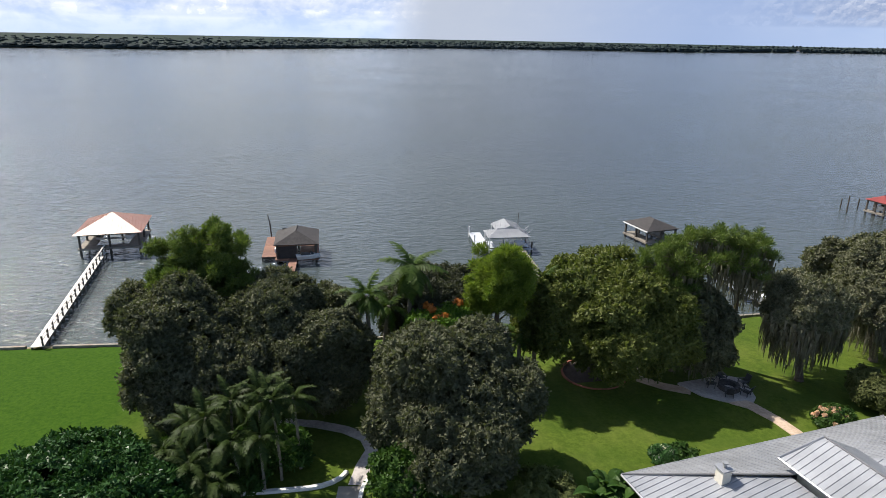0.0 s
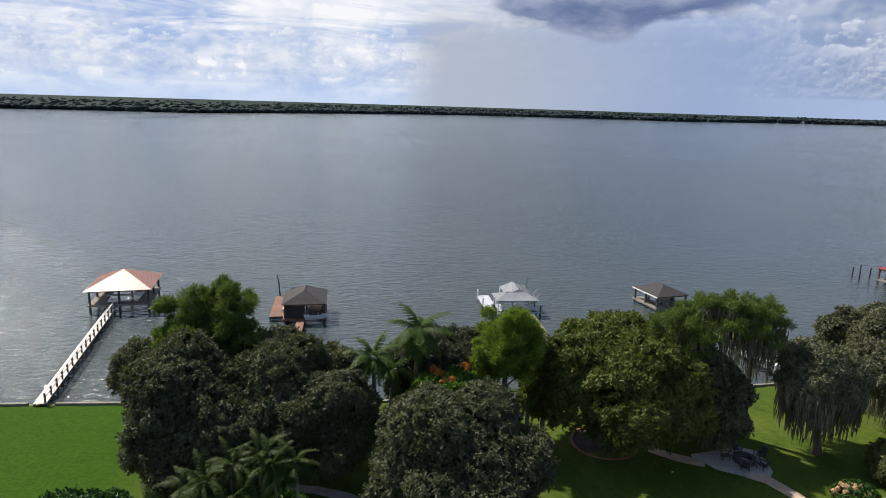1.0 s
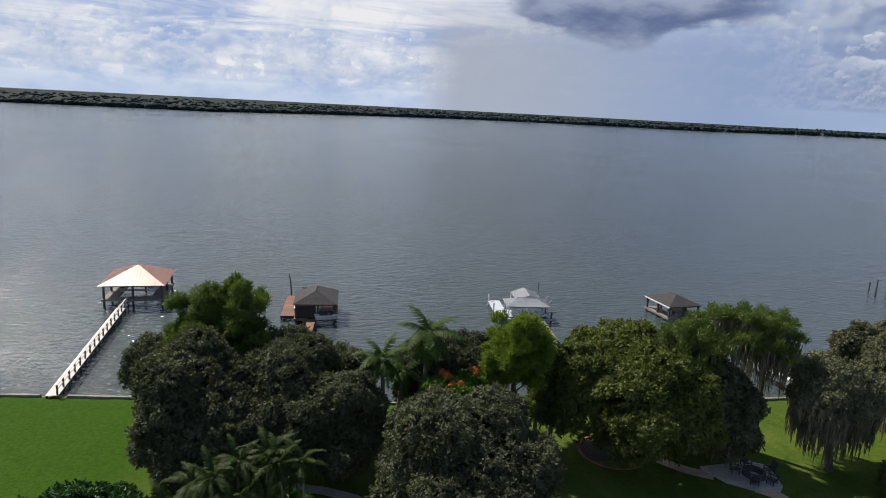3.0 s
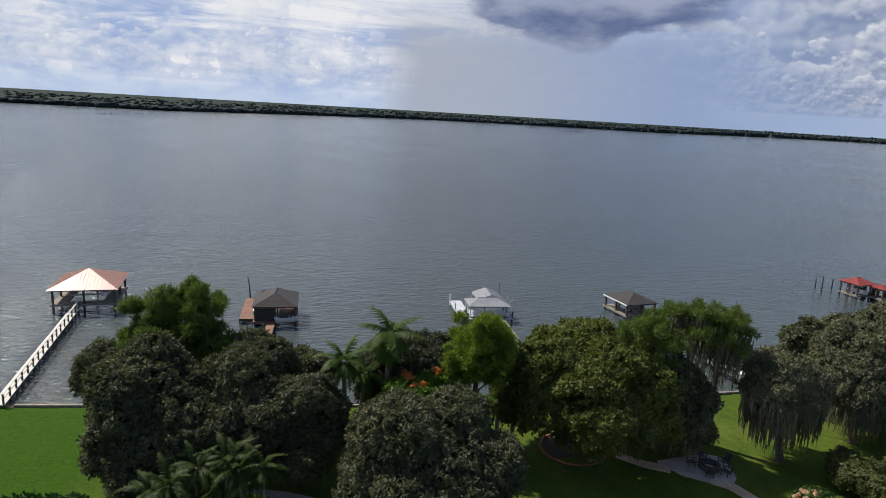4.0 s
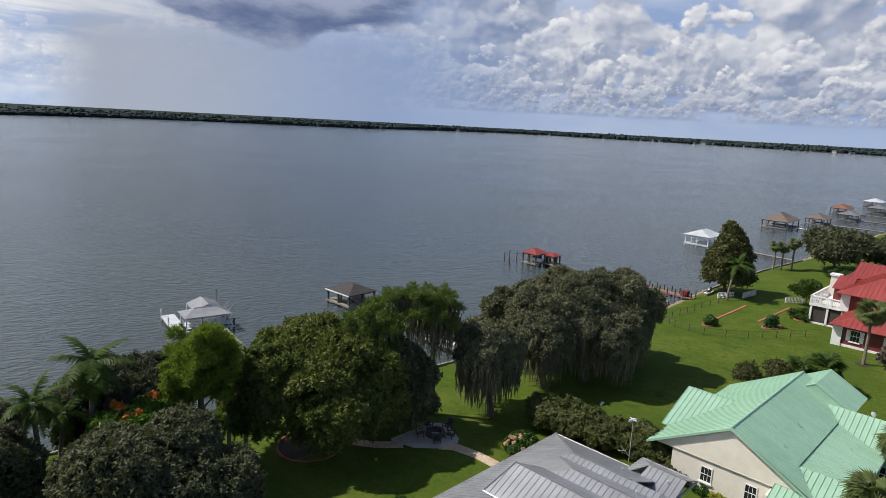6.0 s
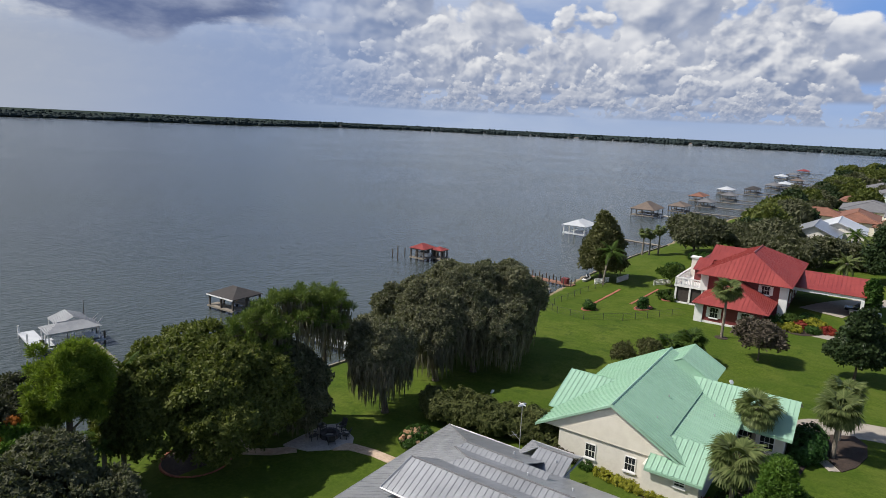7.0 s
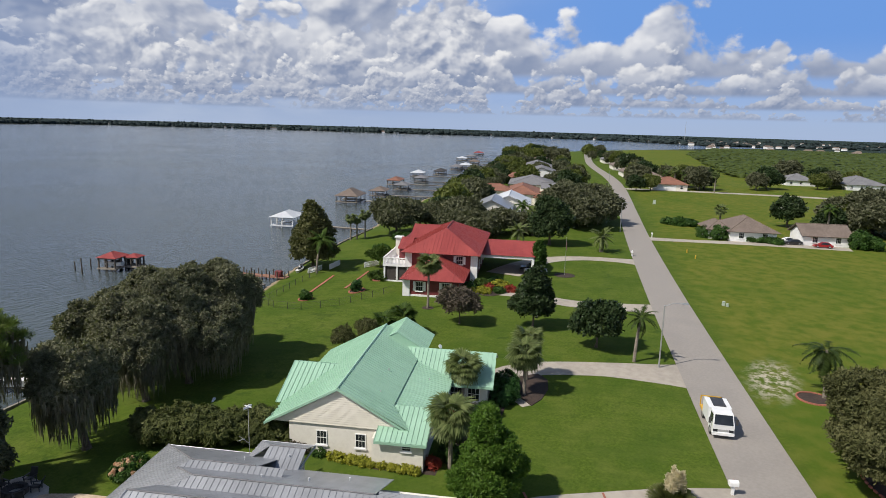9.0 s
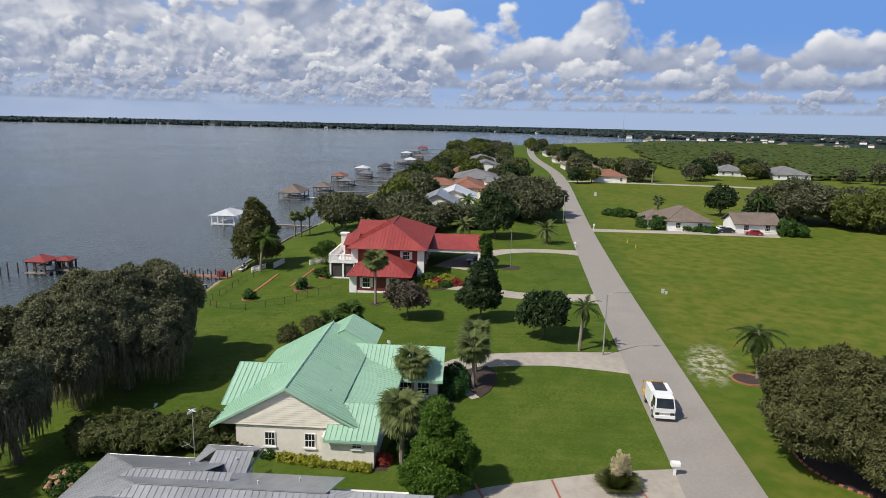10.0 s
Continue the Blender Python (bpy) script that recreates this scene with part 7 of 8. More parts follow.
boathouse(141.6, 120.2, 18.5, 9.2, 7.4, 1.5, 3.0, WHITE_METAL, WHITE_METAL, "white boathouse with a pale metal hip roof", 0.35, 0.5, 0.45)
pier((146.3, 96.4), (142.8, 117.0), 1.4, WOOD_GREY, "weathered timber pier to the white boathouse")
boathouse(199.5, 138.5, 18.5, 13.0, 9.0, 1.4, 3.9, TAN_SHINGLE, WOOD_GREY, "large boathouse with a tan shingle hip roof", 0.3, 0, 0.4)
pier((208.5, 115.0), (201.5, 133.5), 1.6, WOOD_WHITE, "pale timber pier to the tan boathouse")
for x, y, w, d, mat, word in ((223, 140.5, 10, 7, TAN_SHINGLE, "a tan shingle"), (250, 145.5, 9, 7, GREY_SHINGLE, "a grey shingle"), (271, 161.5, 12, 7, TILE_ROOF, "an orange brown"),
                              (291, 158, 9, 7, GREY_SHINGLE, "a grey shingle"), (322, 177, 10, 8, WHITE_METAL, "a white metal"), (345, 174.5, 14, 7, SHINGLE, "a dark shingle"), (392, 186, 16, 8, GREY_SHINGLE, "a grey shingle"),
                              (413, 189, 12, 9, WHITE_METAL, "a white metal"), (460, 203, 12, 8, TAN_SHINGLE, "a tan shingle"), (497, 231, 12, 9, WHITE_METAL, "a white metal"),
                              (538, 241, 14, 9, GREY_SHINGLE, "a blue grey"), (618, 268, 16, 10, RED_METAL, "a red metal")):
    boathouse(x, y, 18.5, w, d, 1.2, 2.7, mat, WOOD_GREY, "distant boathouse with " + word + " hip roof", 0.3, 0, 0.4)
    sx = x
    for _ in range(6):
        sx = x + (y - float(shore_y(sx))) * 0.33
    pier((sx, float(shore_y(sx)) - 1.0), (x + 0.5, y - d * 0.4), 1.5, WOOD_GREY, "distant timber pier out from the lawns", step=5.0)

# concrete wall and sand along the shore
wall = Geo()
for x0, x1 in ((-120, -39.5), (-37, -17), (-16, 7.6), (9, 37), (39, 78), (98, 128), (128, 150)):
    n = max(1, int((x1 - x0) / 3))
    for i in range(n):
        xa, xb = x0 + (x1 - x0) * i / n, x0 + (x1 - x0) * (i + 1) / n
        ya, yb = float(shore_y(xa)) - 1.0, float(shore_y(xb)) - 1.0
        wall.hull([(xa, ya, -2.2), (xb, yb, -2.2), (xb, yb + 0.3, -2.2), (xa, ya + 0.3, -2.2)], [(xa, ya, -0.92), (xb, yb, -0.92), (xb, yb + 0.3, -0.92), (xa, ya + 0.3, -0.92)])
whole("seawall", wall, WOOD_GREY, "low weathered wall along the water", "wall", kind="structure")

# ---- paths, kerbs, beds ----
ribbon("path", [(-5.45, 32.0), (-5.5, 34.6)], 1.7, CONCRETE, "pale concrete walk", "path")
ribbon("path", [(-5.1, 34.7), (-5.0, 36.8), (-4.6, 38.6), (-5.2, 40.1), (-6.9, 41.2), (-9.2, 41.9), (-12, 42.2)], [1.3, 1.0, 0.9, 0.95, 0.95, 0.95, 0.9], PAVER_PATH, "curving walk of grey concrete pavers", "path", 0.05)
ribbon("path", [(27.9, 37.0), (27.4, 41.0), (26.7, 43.2), (25.7, 45.2), (24.6, 46.2)], [1.1, 1.1, 1.1, 1.2, 1.6], TAN_PATH, "tan paved walk from the house to the fire pit", "path", 0.05)
ribbon("path", [(21.6, 47.6), (19.6, 48.4), (18.0, 49.6), (17.6, 52.5), (18.6, 56.0), (20, 61)], 1.2, TAN_PATH, "tan paved walk under the trees", "path", 0.045)
ribbon("path", [(58.6, 19.0), (59.8, 20.6), (61.0, 22.8)], 1.0, CONCRETE, "narrow concrete walk along the house front", "path", 0.045)


def kerb(pts, label):
    g = Geo()
    pts = [Vector((x, y, gz(x, y))) for x, y in pts]
    for a, b in zip(pts, pts[1:]):
        d = (b - a).normalized()
        s = Vector((-d.y, d.x, 0)) * 0.13
        up = Vector((0, 0, 0.22))
        dn = Vector((0, 0, -0.1))
        g.hull([a + s + dn, a - s + dn, b - s + dn, b + s + dn], [a + s + up, a - s + up, b - s + up, b + s + up])
    whole("kerb", g, KERB, label, "kerb", "white kerbs")


kerb([(-6.0, 36.0), (-6.3, 35.4), (-6.8, 34.9), (-7.4, 34.55), (-8.2, 34.3), (-9.4, 34.1), (-10.8, 33.9), (-12.4, 33.7)], "curved white masonry kerb beside the walk")
kerb([(-3.5, 36.05), (-3.9, 35.8), (-4.3, 35.4), (-4.6, 34.9), (-4.75, 34.3), (-4.8, 33.2)], "curved white masonry kerb beside the walk")

patio = thing("patio", "fan-shaped paved terrace with a dark fire bowl", "patio", kind="structure")
pz = gz(24.4, 47.2)
edge = [(20.9, 48.8), (22.2, 46.7), (23.9, 45.8), (25.8, 45.3), (26.7, 46.6), (26.9, 48.4), (26.7, 49.8), (25.4, 50.3), (23.1, 49.5)]
part("slab", Geo().hull([(x, y, pz - 0.3) for x, y in edge], [(x, y, pz + 0.10) for x, y in edge]), PAVER_PATH, patio)
pit = thing("fire_bowl", "round dark stone fire bowl on the terrace", "fire pit", place=(25.0, 48.0, pz + 0.10))
for i in range(12):
    a = radians(30 * i)
    ob = part("stone", Geo().hull([(0.55, -0.15, 0), (0.9, -0.22, 0), (0.9, 0.22, 0), (0.55, 0.15, 0)], [(0.56, -0.14, 0.4), (0.86, -0.2, 0.42), (0.86, 0.2, 0.42), (0.56, 0.14, 0.4)]), DARK_STONE, pit)
    ob.matrix_basis = pose(0, 0, 0, 0, 0, 30 * i)


def garden_chair(x, y, turn):
    t = thing("garden_chair", "dark slatted garden chair round the fire bowl", "chair", "chairs round the fire bowl", place=(x, y, pz + 0.10), turn=turn)
    part("seat", Geo().hull([(-0.3, -0.28, 0.3), (0.3, -0.28, 0.38), (0.3, 0.28, 0.38), (-0.3, 0.28, 0.3)], [(-0.3, -0.28, 0.34), (0.3, -0.28, 0.42), (0.3, 0.28, 0.42), (-0.3, 0.28, 0.34)]), DARK, t)
    part("backrest", Geo().hull([(-0.34, -0.28, 0.3), (-0.28, -0.28, 0.3), (-0.28, 0.28, 0.3), (-0.34, 0.28, 0.3)], [(-0.62, -0.28, 1.0), (-0.56, -0.28, 1.0), (-0.56, 0.28, 1.0), (-0.62, 0.28, 1.0)]), DARK, t)
    for sx in (-0.28, 0.28):
        for sy in (-0.3, 0.3):
            part("leg", Geo().box(sx - 0.03, sx + 0.03, sy - 0.03, sy + 0.03, 0, 0.55), DARK, t)
    for sy in (-0.32, 0.32):
        part("armrest", Geo().box(-0.4, 0.36, sy - 0.06, sy + 0.06, 0.55, 0.59), DARK, t)


for a in (20, 95, 170, 250, 310):
    garden_chair(25.0 + 1.5 * math.cos(radians(a)), 48.0 + 1.35 * math.sin(radians(a)), a + 180)


def brick_bed(x, y, r, label, a0=0, a1=360, squash=1.0, bricks=True):
    """Mulch in a ring of edging bricks."""
    z = gz(x, y)
    t = thing("planting_bed", label, "planting bed", "planting beds", place=(x, y, z))
    g = Geo()
    ring = [(r * math.cos(radians(a)), r * squash * math.sin(radians(a))) for a in range(0, 360, 12)]
    g.prism(ring, -0.3, 0.05)
    part("mulch", g, MULCH, t)
    n = max(10, min(60, int(radians(a1 - a0) * r / 0.42)))
    me = Geo().hull([(-0.1, -0.2, -0.1), (0.1, -0.2, -0.1), (0.1, 0.2, -0.1), (-0.1, 0.2, -0.1)], [(-0.08, -0.18, 0.16), (0.08, -0.18, 0.16), (0.08, 0.18, 0.16), (-0.08, 0.18, 0.16)]).mesh("brick", BRICK_RED)
    for i in range(n if bricks else 0):
        a = a0 + (a1 - a0) * (i + 0.5) / n
        ob = new("brick", me)
        ob.parent = t
        ob.matrix_basis = pose(r * math.cos(radians(a)), r * squash * math.sin(radians(a)), 0, 0, 0, a)


brick_bed(14.0, 50.6, 2.8, "mulch bed with a red brick edge under the green tree")
brick_bed(76.2, -7.6, 1.7, "mulch bed with a red brick edge round the palm")
brick_bed(60.5, -16.6, 6.4, "mulch bed with a red brick edge under the bushy oaks")
brick_bed(85.0, 44.5, 0.9, "small mulch ring round the palm", bricks=False)
brick_bed(80.3, 64.7, 1.3, "small brick-edged flower bed", squash=0.7)
brick_bed(88.3, 60.0, 1.8, "small brick-edged flower bed", squash=0.6)
brick_bed(97.4, 61.0, 1.8, "small brick-edged flower bed", squash=0.7)
brick_bed(100.5, 39.8, 4.2, "flower bed in front of the red house", squash=0.6, bricks=False)
brick_bed(118.8, 32.4, 2.0, "round bed at the foot of the flagpole", bricks=False)
for ring, label in (([(59.0, 18.6), (61.0, 18.2), (64.0, 18.4), (66.5, 19.3), (67.6, 20.8), (66.0, 22.2), (63.6, 23.4), (62.2, 22.6)], "dark mulch bed under the sabal palms"),
                    ([W(48.9, 20.0)[:2], W(48.6, 12.2)[:2], W(46.9, 11.8)[:2], W(46.9, 6.6)[:2], W(49.0, 6.4)[:2], W(50.0, 8.0)[:2], W(50.0, 20.0)[:2]], "dark mulch bed along the cream wall"),
                    ([W(57.4, 7.6)[:2], W(57.4, 2.0)[:2], W(66.0, 1.0)[:2], W(66.5, 3.2)[:2], W(60.3, 3.5)[:2], W(60.2, 7.6)[:2]], "dark mulch bed along the house front")):
    z = gz(*ring[0])
    whole("planting_bed", Geo().hull([(x, y, z - 0.3) for x, y in ring], [(x, y, z + 0.07) for x, y in ring]), MULCH, label, "planting bed", "planting beds")
for (x0, y0), (x1, y1) in (((46.6, 8.5), (42.2, 6.3)), ((48.8, 2.2), (44.6, -0.2)), ((43.6, 14.0), (39.0, 10.6))):
    d = Vector((x1 - x0, y1 - y0, 0)).normalized()
    sd = Vector((-d.y, d.x, 0)) * 0.09
    p, q = Vector((x0, y0, 0)), Vector((x1, y1, 0))
    whole("joint", Geo().hull([p + sd, p - sd, q - sd, q + sd], [v + Vector((0, 0, 0.05)) for v in (p + sd, p - sd, q - sd, q + sd)]), BRICK_RED, "brick joint across the concrete drive", "joint", "drive joints", kind="structure")


# ---- street furniture ----
def street_lamp(x, y, high, turn):
    t = thing("street_lamp", "grey metal street lamp with one curved arm", "street lamp", "street lamps", place=(x, y, gz(x, y)), turn=turn)
    part("pole", Geo().tube((0, 0, -0.2), (0, 0, 0.5), 0.14, 0.13).tube((0, 0, 0.5), (0, 0, high), 0.1, 0.07), STEEL, t)
    part("arm", Geo().tube((0, 0, high - 0.1), (0.9, 0, high + 0.25), 0.05).tube((0.9, 0, high + 0.25), (2.2, 0, high + 0.3), 0.05), STEEL, t)
    part("lantern", Geo().hull([(2.0, -0.14, high + 0.18), (2.8, -0.14, high + 0.2), (2.8, 0.14, high + 0.2), (2.0, 0.14, high + 0.18)], [(2.05, -0.1, high + 0.38), (2.75, -0.08, high + 0.36), (2.75, 0.08, high + 0.36), (2.05, 0.1, high + 0.38)]), STEEL, t)


street_lamp(77.1, 8.7, 7.8, -66)
street_lamp(181.2, 34.3, 8.0, -66)
street_lamp(330, 70, 8.0, -66)


def mailbox(x, y, turn, label):
    t = thing("mailbox", label, "mailbox", "mailboxes", place=(x, y, gz(x, y)), turn=turn)
    part("post", Geo().box(-0.1, 0.1, -0.1, 0.1, -0.2, 0.85), TRIM, t)
    ring = [(-0.16, 0)] + [(-0.16 * math.cos(math.pi * i / 6), 0.2 + 0.16 * math.sin(math.pi * i / 6)) for i in range(7)] + [(0.16, 0)]
    part("box", Geo().hull([(p[0] * 1.4, -0.36, 0.85 + p[1] * 1.2) for p in ring[::-1]], [(p[0] * 1.4, 0.36, 0.85 + p[1] * 1.2) for p in ring[::-1]]), TRIM, t)
    part("flag", Geo().box(0.23, 0.26, -0.05, 0.0, 1.0, 1.25), BRICK_RED, t)


mailbox(51.4, -0.6, 20, "white mailbox on a white post at the kerb")
mailbox(146.4, 24.6, -75, "white mailbox on a post by the lane")
mailbox(176.5, 24.9, 105, "white mailbox on a post by the lane")


def utility_box(x, y, s):
    t = thing("utility_box", "small pale green utility cabinet in the grass", "utility box", "utility boxes", place=(x, y, 0), turn=15)
    part("body", Geo().hull([(-0.4 * s, -0.4 * s, -0.1), (0.4 * s, -0.4 * s, -0.1), (0.4 * s, 0.4 * s, -0.1), (-0.4 * s, 0.4 * s, -0.1)], [(-0.36 * s, -0.36 * s, 1.1 * s), (0.36 * s, -0.36 * s, 1.0 * s), (0.36 * s, 0.36 * s, 1.0 * s), (-0.36 * s, 0.36 * s, 1.1 * s)]), CABINET, t)
    part("lid", Geo().box(-0.42 * s, 0.42 * s, -0.42 * s, 0.42 * s, 1.1 * s, 1.16 * s), CABINET, t)


utility_box(112.2, 3.5, 0.6), utility_box(111.7, 2.9, 0.45), utility_box(260, 37, 1.3)


def hydrant(x, y):
    t = thing("fire_hydrant", "yellow fire hydrant in the verge", "hydrant", "hydrants", place=(x, y, 0))
    part("barrel", Geo().tube((0, 0, -0.1), (0, 0, 0.65), 0.13).tube((0, 0, 0.65), (0, 0, 0.82), 0.16, 0.05), YELLOW, t)
    part("outlet", Geo().tube((-0.24, 0, 0.5), (0.24, 0, 0.5), 0.07), YELLOW, t)


hydrant(158.4, 14.1), hydrant(152.0, 11.6)
fp = thing("flagpole", "slim white flagpole with a furled flag", "flagpole", place=(118.8, 32.4, 0))
part("pole", Geo().tube((0, 0, -0.2), (0, 0, 7.4), 0.045, 0.03).ball((0, 0, 7.45), 0.07, 0.07, 0.07), STEEL, fp)
part("flag", Geo().hull([(0.02, -0.05, 5.0), (0.25, -0.08, 4.9), (0.25, 0.08, 4.9), (0.02, 0.05, 5.0)], [(0.02, -0.05, 6.8), (0.3, -0.08, 6.5), (0.3, 0.08, 6.5), (0.02, 0.05, 6.8)]), RED_CLOTH, fp, "hanging red and white cloth")


def fence(pts, label, high=1.1, gap=2.4):
    t = thing("fence", label, "fence", "garden fences")
    strands = [Geo() for _ in range(5)]
    for (x0, y0), (x1, y1) in zip(pts, pts[1:]):
        n = max(1, round(math.hypot(x1 - x0, y1 - y0) / gap))
        for i in range(n):
            f = i / n
            x, y = x0 + (x1 - x0) * f, y0 + (y1 - y0) * f
            part("post", Geo().tube((x, y, gz(x, y) - 0.2), (x, y, gz(x, y) + high), 0.045, 0.045, 6), DARK, t)
            x2, y2 = x0 + (x1 - x0) * (i + 1) / n, y0 + (y1 - y0) * (i + 1) / n
            for wire, h in zip(strands, (0.1, 0.35, 0.6, 0.85, 1.08)):
                wire.tube((x, y, gz(x, y) + h), (x2, y2, gz(x2, y2) + h), 0.02 if h > 1 else 0.008, None, 4)
    for wire in strands:
        part("wire", wire, DARK, t)


fence([(75.5, 69.4), (74.2, 66.0), (74.9, 61.2), (79.5, 57.4), (86.0, 55.4), (91.0, 54.2)], "dark wire fence round the red house's garden")
fence([(75.5, 69.4), (87.4, 72.6), (97.9, 74.6)], "dark wire fence along the beach")


def picket(x0, y0, x1, y1):
    t = thing("picket_fence", "short white picket rail in the garden", "fence", "white pickets", place=(x0, y0, min(gz(x0, y0), gz(x1, y1))), turn=math.degrees(math.atan2(y1 - y0, x1 - x0)))
    ln = math.hypot(x1 - x0, y1 - y0)
    part("rail", Geo().box(0, ln, -0.05, 0.05, 0.95, 1.07).box(0, ln, -0.04, 0.04, 0.3, 0.4), TRIM, t)
    for i in range(int(ln / 0.3) + 1):
        part("slat", Geo().box(i * 0.3 - 0.06, i * 0.3 + 0.06, -0.06, 0.06, -0.2, 1.0), TRIM, t)


picket(95.8, 76.4, 99.6, 76.0), picket(100.2, 74.6, 104.8, 75.4), picket(104.4, 69.2, 108.2, 68.2)
vane = thing("wind_vane", "slim metal pole with a small white wind vane", "wind vane", place=(34.0, 33.0, 0))
part("pole", Geo().tube((0, 0, -0.2), (0, 0, 6.53), 0.03, 0.025, 6), STEEL, vane)
part("vane", Geo().hull([(-0.45, -0.02, 6.53), (0.1, -0.09, 6.53), (0.42, 0.0, 6.53 + 0.06), (0.1, 0.09, 6.53), (-0.45, 0.02, 6.53)], [(-0.45, -0.015, 6.53 + 0.16), (0.1, -0.05, 6.53 + 0.2), (0.42, 0.0, 6.53 + 0.12), (0.1, 0.05, 6.53 + 0.2), (-0.45, 0.015, 6.53 + 0.16)]).tube((0.0, -0.35, 6.53 + 0.1), (0.0, 0.35, 6.53 + 0.12), 0.045, 0.03, 5), TRIM, vane, "white arrow-shaped vane")
part("antenna", Geo().tube((0, 0, 3.6), (-0.5, 0.5, 4.3), 0.02, None, 5).tube((-0.3, 0.1, 4.1), (-0.6, 0.6, 3.9), 0.015, None, 5), STEEL, vane)
for pts in ([(81.0, 65.8), (88.0, 68.0), (96.0, 70.6)], [(88.8, 62.9), (95.0, 64.6), (102.0, 66.6)]):
    ribbon("garden_edging", pts, 0.4, BRICK_RED, "low red brick edging across the lawn", "edging", 0.08)
for i, (x, y, w) in enumerate(((44.2, 47.6, 0.8),)):
    ob = thing("fallen_branch", "pale fallen palm sheath on the lawn", "debris", "debris on the lawn", place=(x, y, gz(x, y)), turn=35 + 90 * i)
    part("piece", Geo().hull([(-w / 2, -0.12, 0), (w / 2, -0.2, 0), (w * 0.55, 0.1, 0), (-w / 2, 0.1, 0)], [(-w / 2, -0.05, 0.1), (w / 2, -0.15, 0.14), (w * 0.5, 0.1, 0.12), (-w / 2, 0.05, 0.1)]), TRIM, ob)
for x, y, tn in ((97.4, 79.6, 20), (98.8, 80.6, 40)):
    hull_boat("canoe", x, y, gz(x, y), tn, 4.2, 0.8, 0.4, WOOD_WHITE, "pale canoe drawn up on the sand")


# ---- vehicles ----
def wheel(parent, x, y, r=0.4, w=0.24):
    tyre = part("wheel", Geo().tube((x, y - w / 2, r), (x, y + w / 2, r), r, r, 14), RUBBER, parent)
    part("rim", Geo().tube((x, y - w / 2 - 0.01, r), (x, y + w / 2 + 0.01, r), r * 0.55, r * 0.55, 10), STEEL, tyre)


def truck():
    t = thing("truck", "white cab-over work truck parked half on the verge", "truck", place=(63.8, 1.45, 0.05), turn=195.4)
    # local +x is forwards
    cab = part("cab", Geo().hull([(1.15, -0.98, 0.45), (2.85, -0.96, 0.45), (2.85, 0.96, 0.45), (1.15, 0.98, 0.45)], [(1.15, -0.98, 1.35), (2.88, -0.96, 1.35), (2.88, 0.96, 1.35), (1.15, 0.98, 1.35)])
               .hull([(1.15, -0.98, 1.35), (2.88, -0.96, 1.35), (2.88, 0.96, 1.35), (1.15, 0.98, 1.35)], [(1.2, -0.86, 2.35), (2.45, -0.84, 2.35), (2.45, 0.84, 2.35), (1.2, 0.86, 2.35)]), CAR_WHITE, t)
    part("windscreen", Geo().hull([(2.80, -0.84, 1.42), (2.90, -0.84, 1.42), (2.90, 0.84, 1.42), (2.80, 0.84, 1.42)], [(2.45, -0.76, 2.24), (2.53, -0.76, 2.24), (2.53, 0.76, 2.24), (2.45, 0.76, 2.24)]), GLASS, cab)
    for s in (-1, 1):
        part("side_window", Geo().hull([(1.5, s * 0.95 - 0.03, 1.42), (2.6, s * 0.95 - 0.03, 1.42), (2.6, s * 0.95 + 0.03, 1.42), (1.5, s * 0.95 + 0.03, 1.42)], [(1.5, s * 0.86 - 0.03, 2.15), (2.35, s * 0.86 - 0.03, 2.15), (2.35, s * 0.86 + 0.03, 2.15), (1.5, s * 0.86 + 0.03, 2.15)]), GLASS, cab)
        part("headlight", Geo().box(2.86, 2.91, s * 0.7 - 0.2, s * 0.7 + 0.2, 0.72, 0.95), GLASS, cab)
        part("mirror", Geo().box(2.55, 2.65, s * 1.2 - 0.1, s * 1.2 + 0.1, 1.4, 1.95).tube((2.6, s * 0.9, 1.9), (2.6, s * 1.2, 1.9), 0.025), DARK, cab)
    part("grille", Geo().box(2.86, 2.905, -0.45, 0.45, 0.78, 0.95), STEEL, cab)
    part("bumper", Geo().box(2.8, 3.0, -0.98, 0.98, 0.4, 0.66), CAR_WHITE, t)
    part("chassis", Geo().box(-3.0, 2.6, -0.45, 0.45, 0.45, 0.65), DARK, t)
    part("body", Geo().box(-1.4, 1.05, -1.04, 1.04, 0.7, 2.3), CAR_WHITE, t, "white box body")
    part("roof_panel", Geo().box(-1.3, 0.75, -0.55, 0.6, 2.305, 2.36), DARK, t, "black panel on the roof")
    part("rear_frame", Geo().box(-3.0, -1.4, -1.0, 1.0, 0.65, 0.8).box(-2.98, -2.9, -1.0, -0.9, 0.8, 1.8).box(-2.98, -2.9, 0.9, 1.0, 0.8, 1.8).box(-2.98, -2.9, -1.0, 1.0, 1.7, 1.8), YELLOW, t, "yellow rear rack")
    for i, (x, y) in enumerate(((-2.5, -0.6), (-2.3, 0.5), (-2.65, 0.0))):
        part("cone", Geo().tube((x, y, 0.8), (x, y, 1.5), 0.2, 0.05), ORANGE_ROOF, t, "orange traffic cone")
    for x in (1.9, -1.5):
        for y in (-0.86, 0.86):
            wheel(t, x, y, 0.42)


truck()


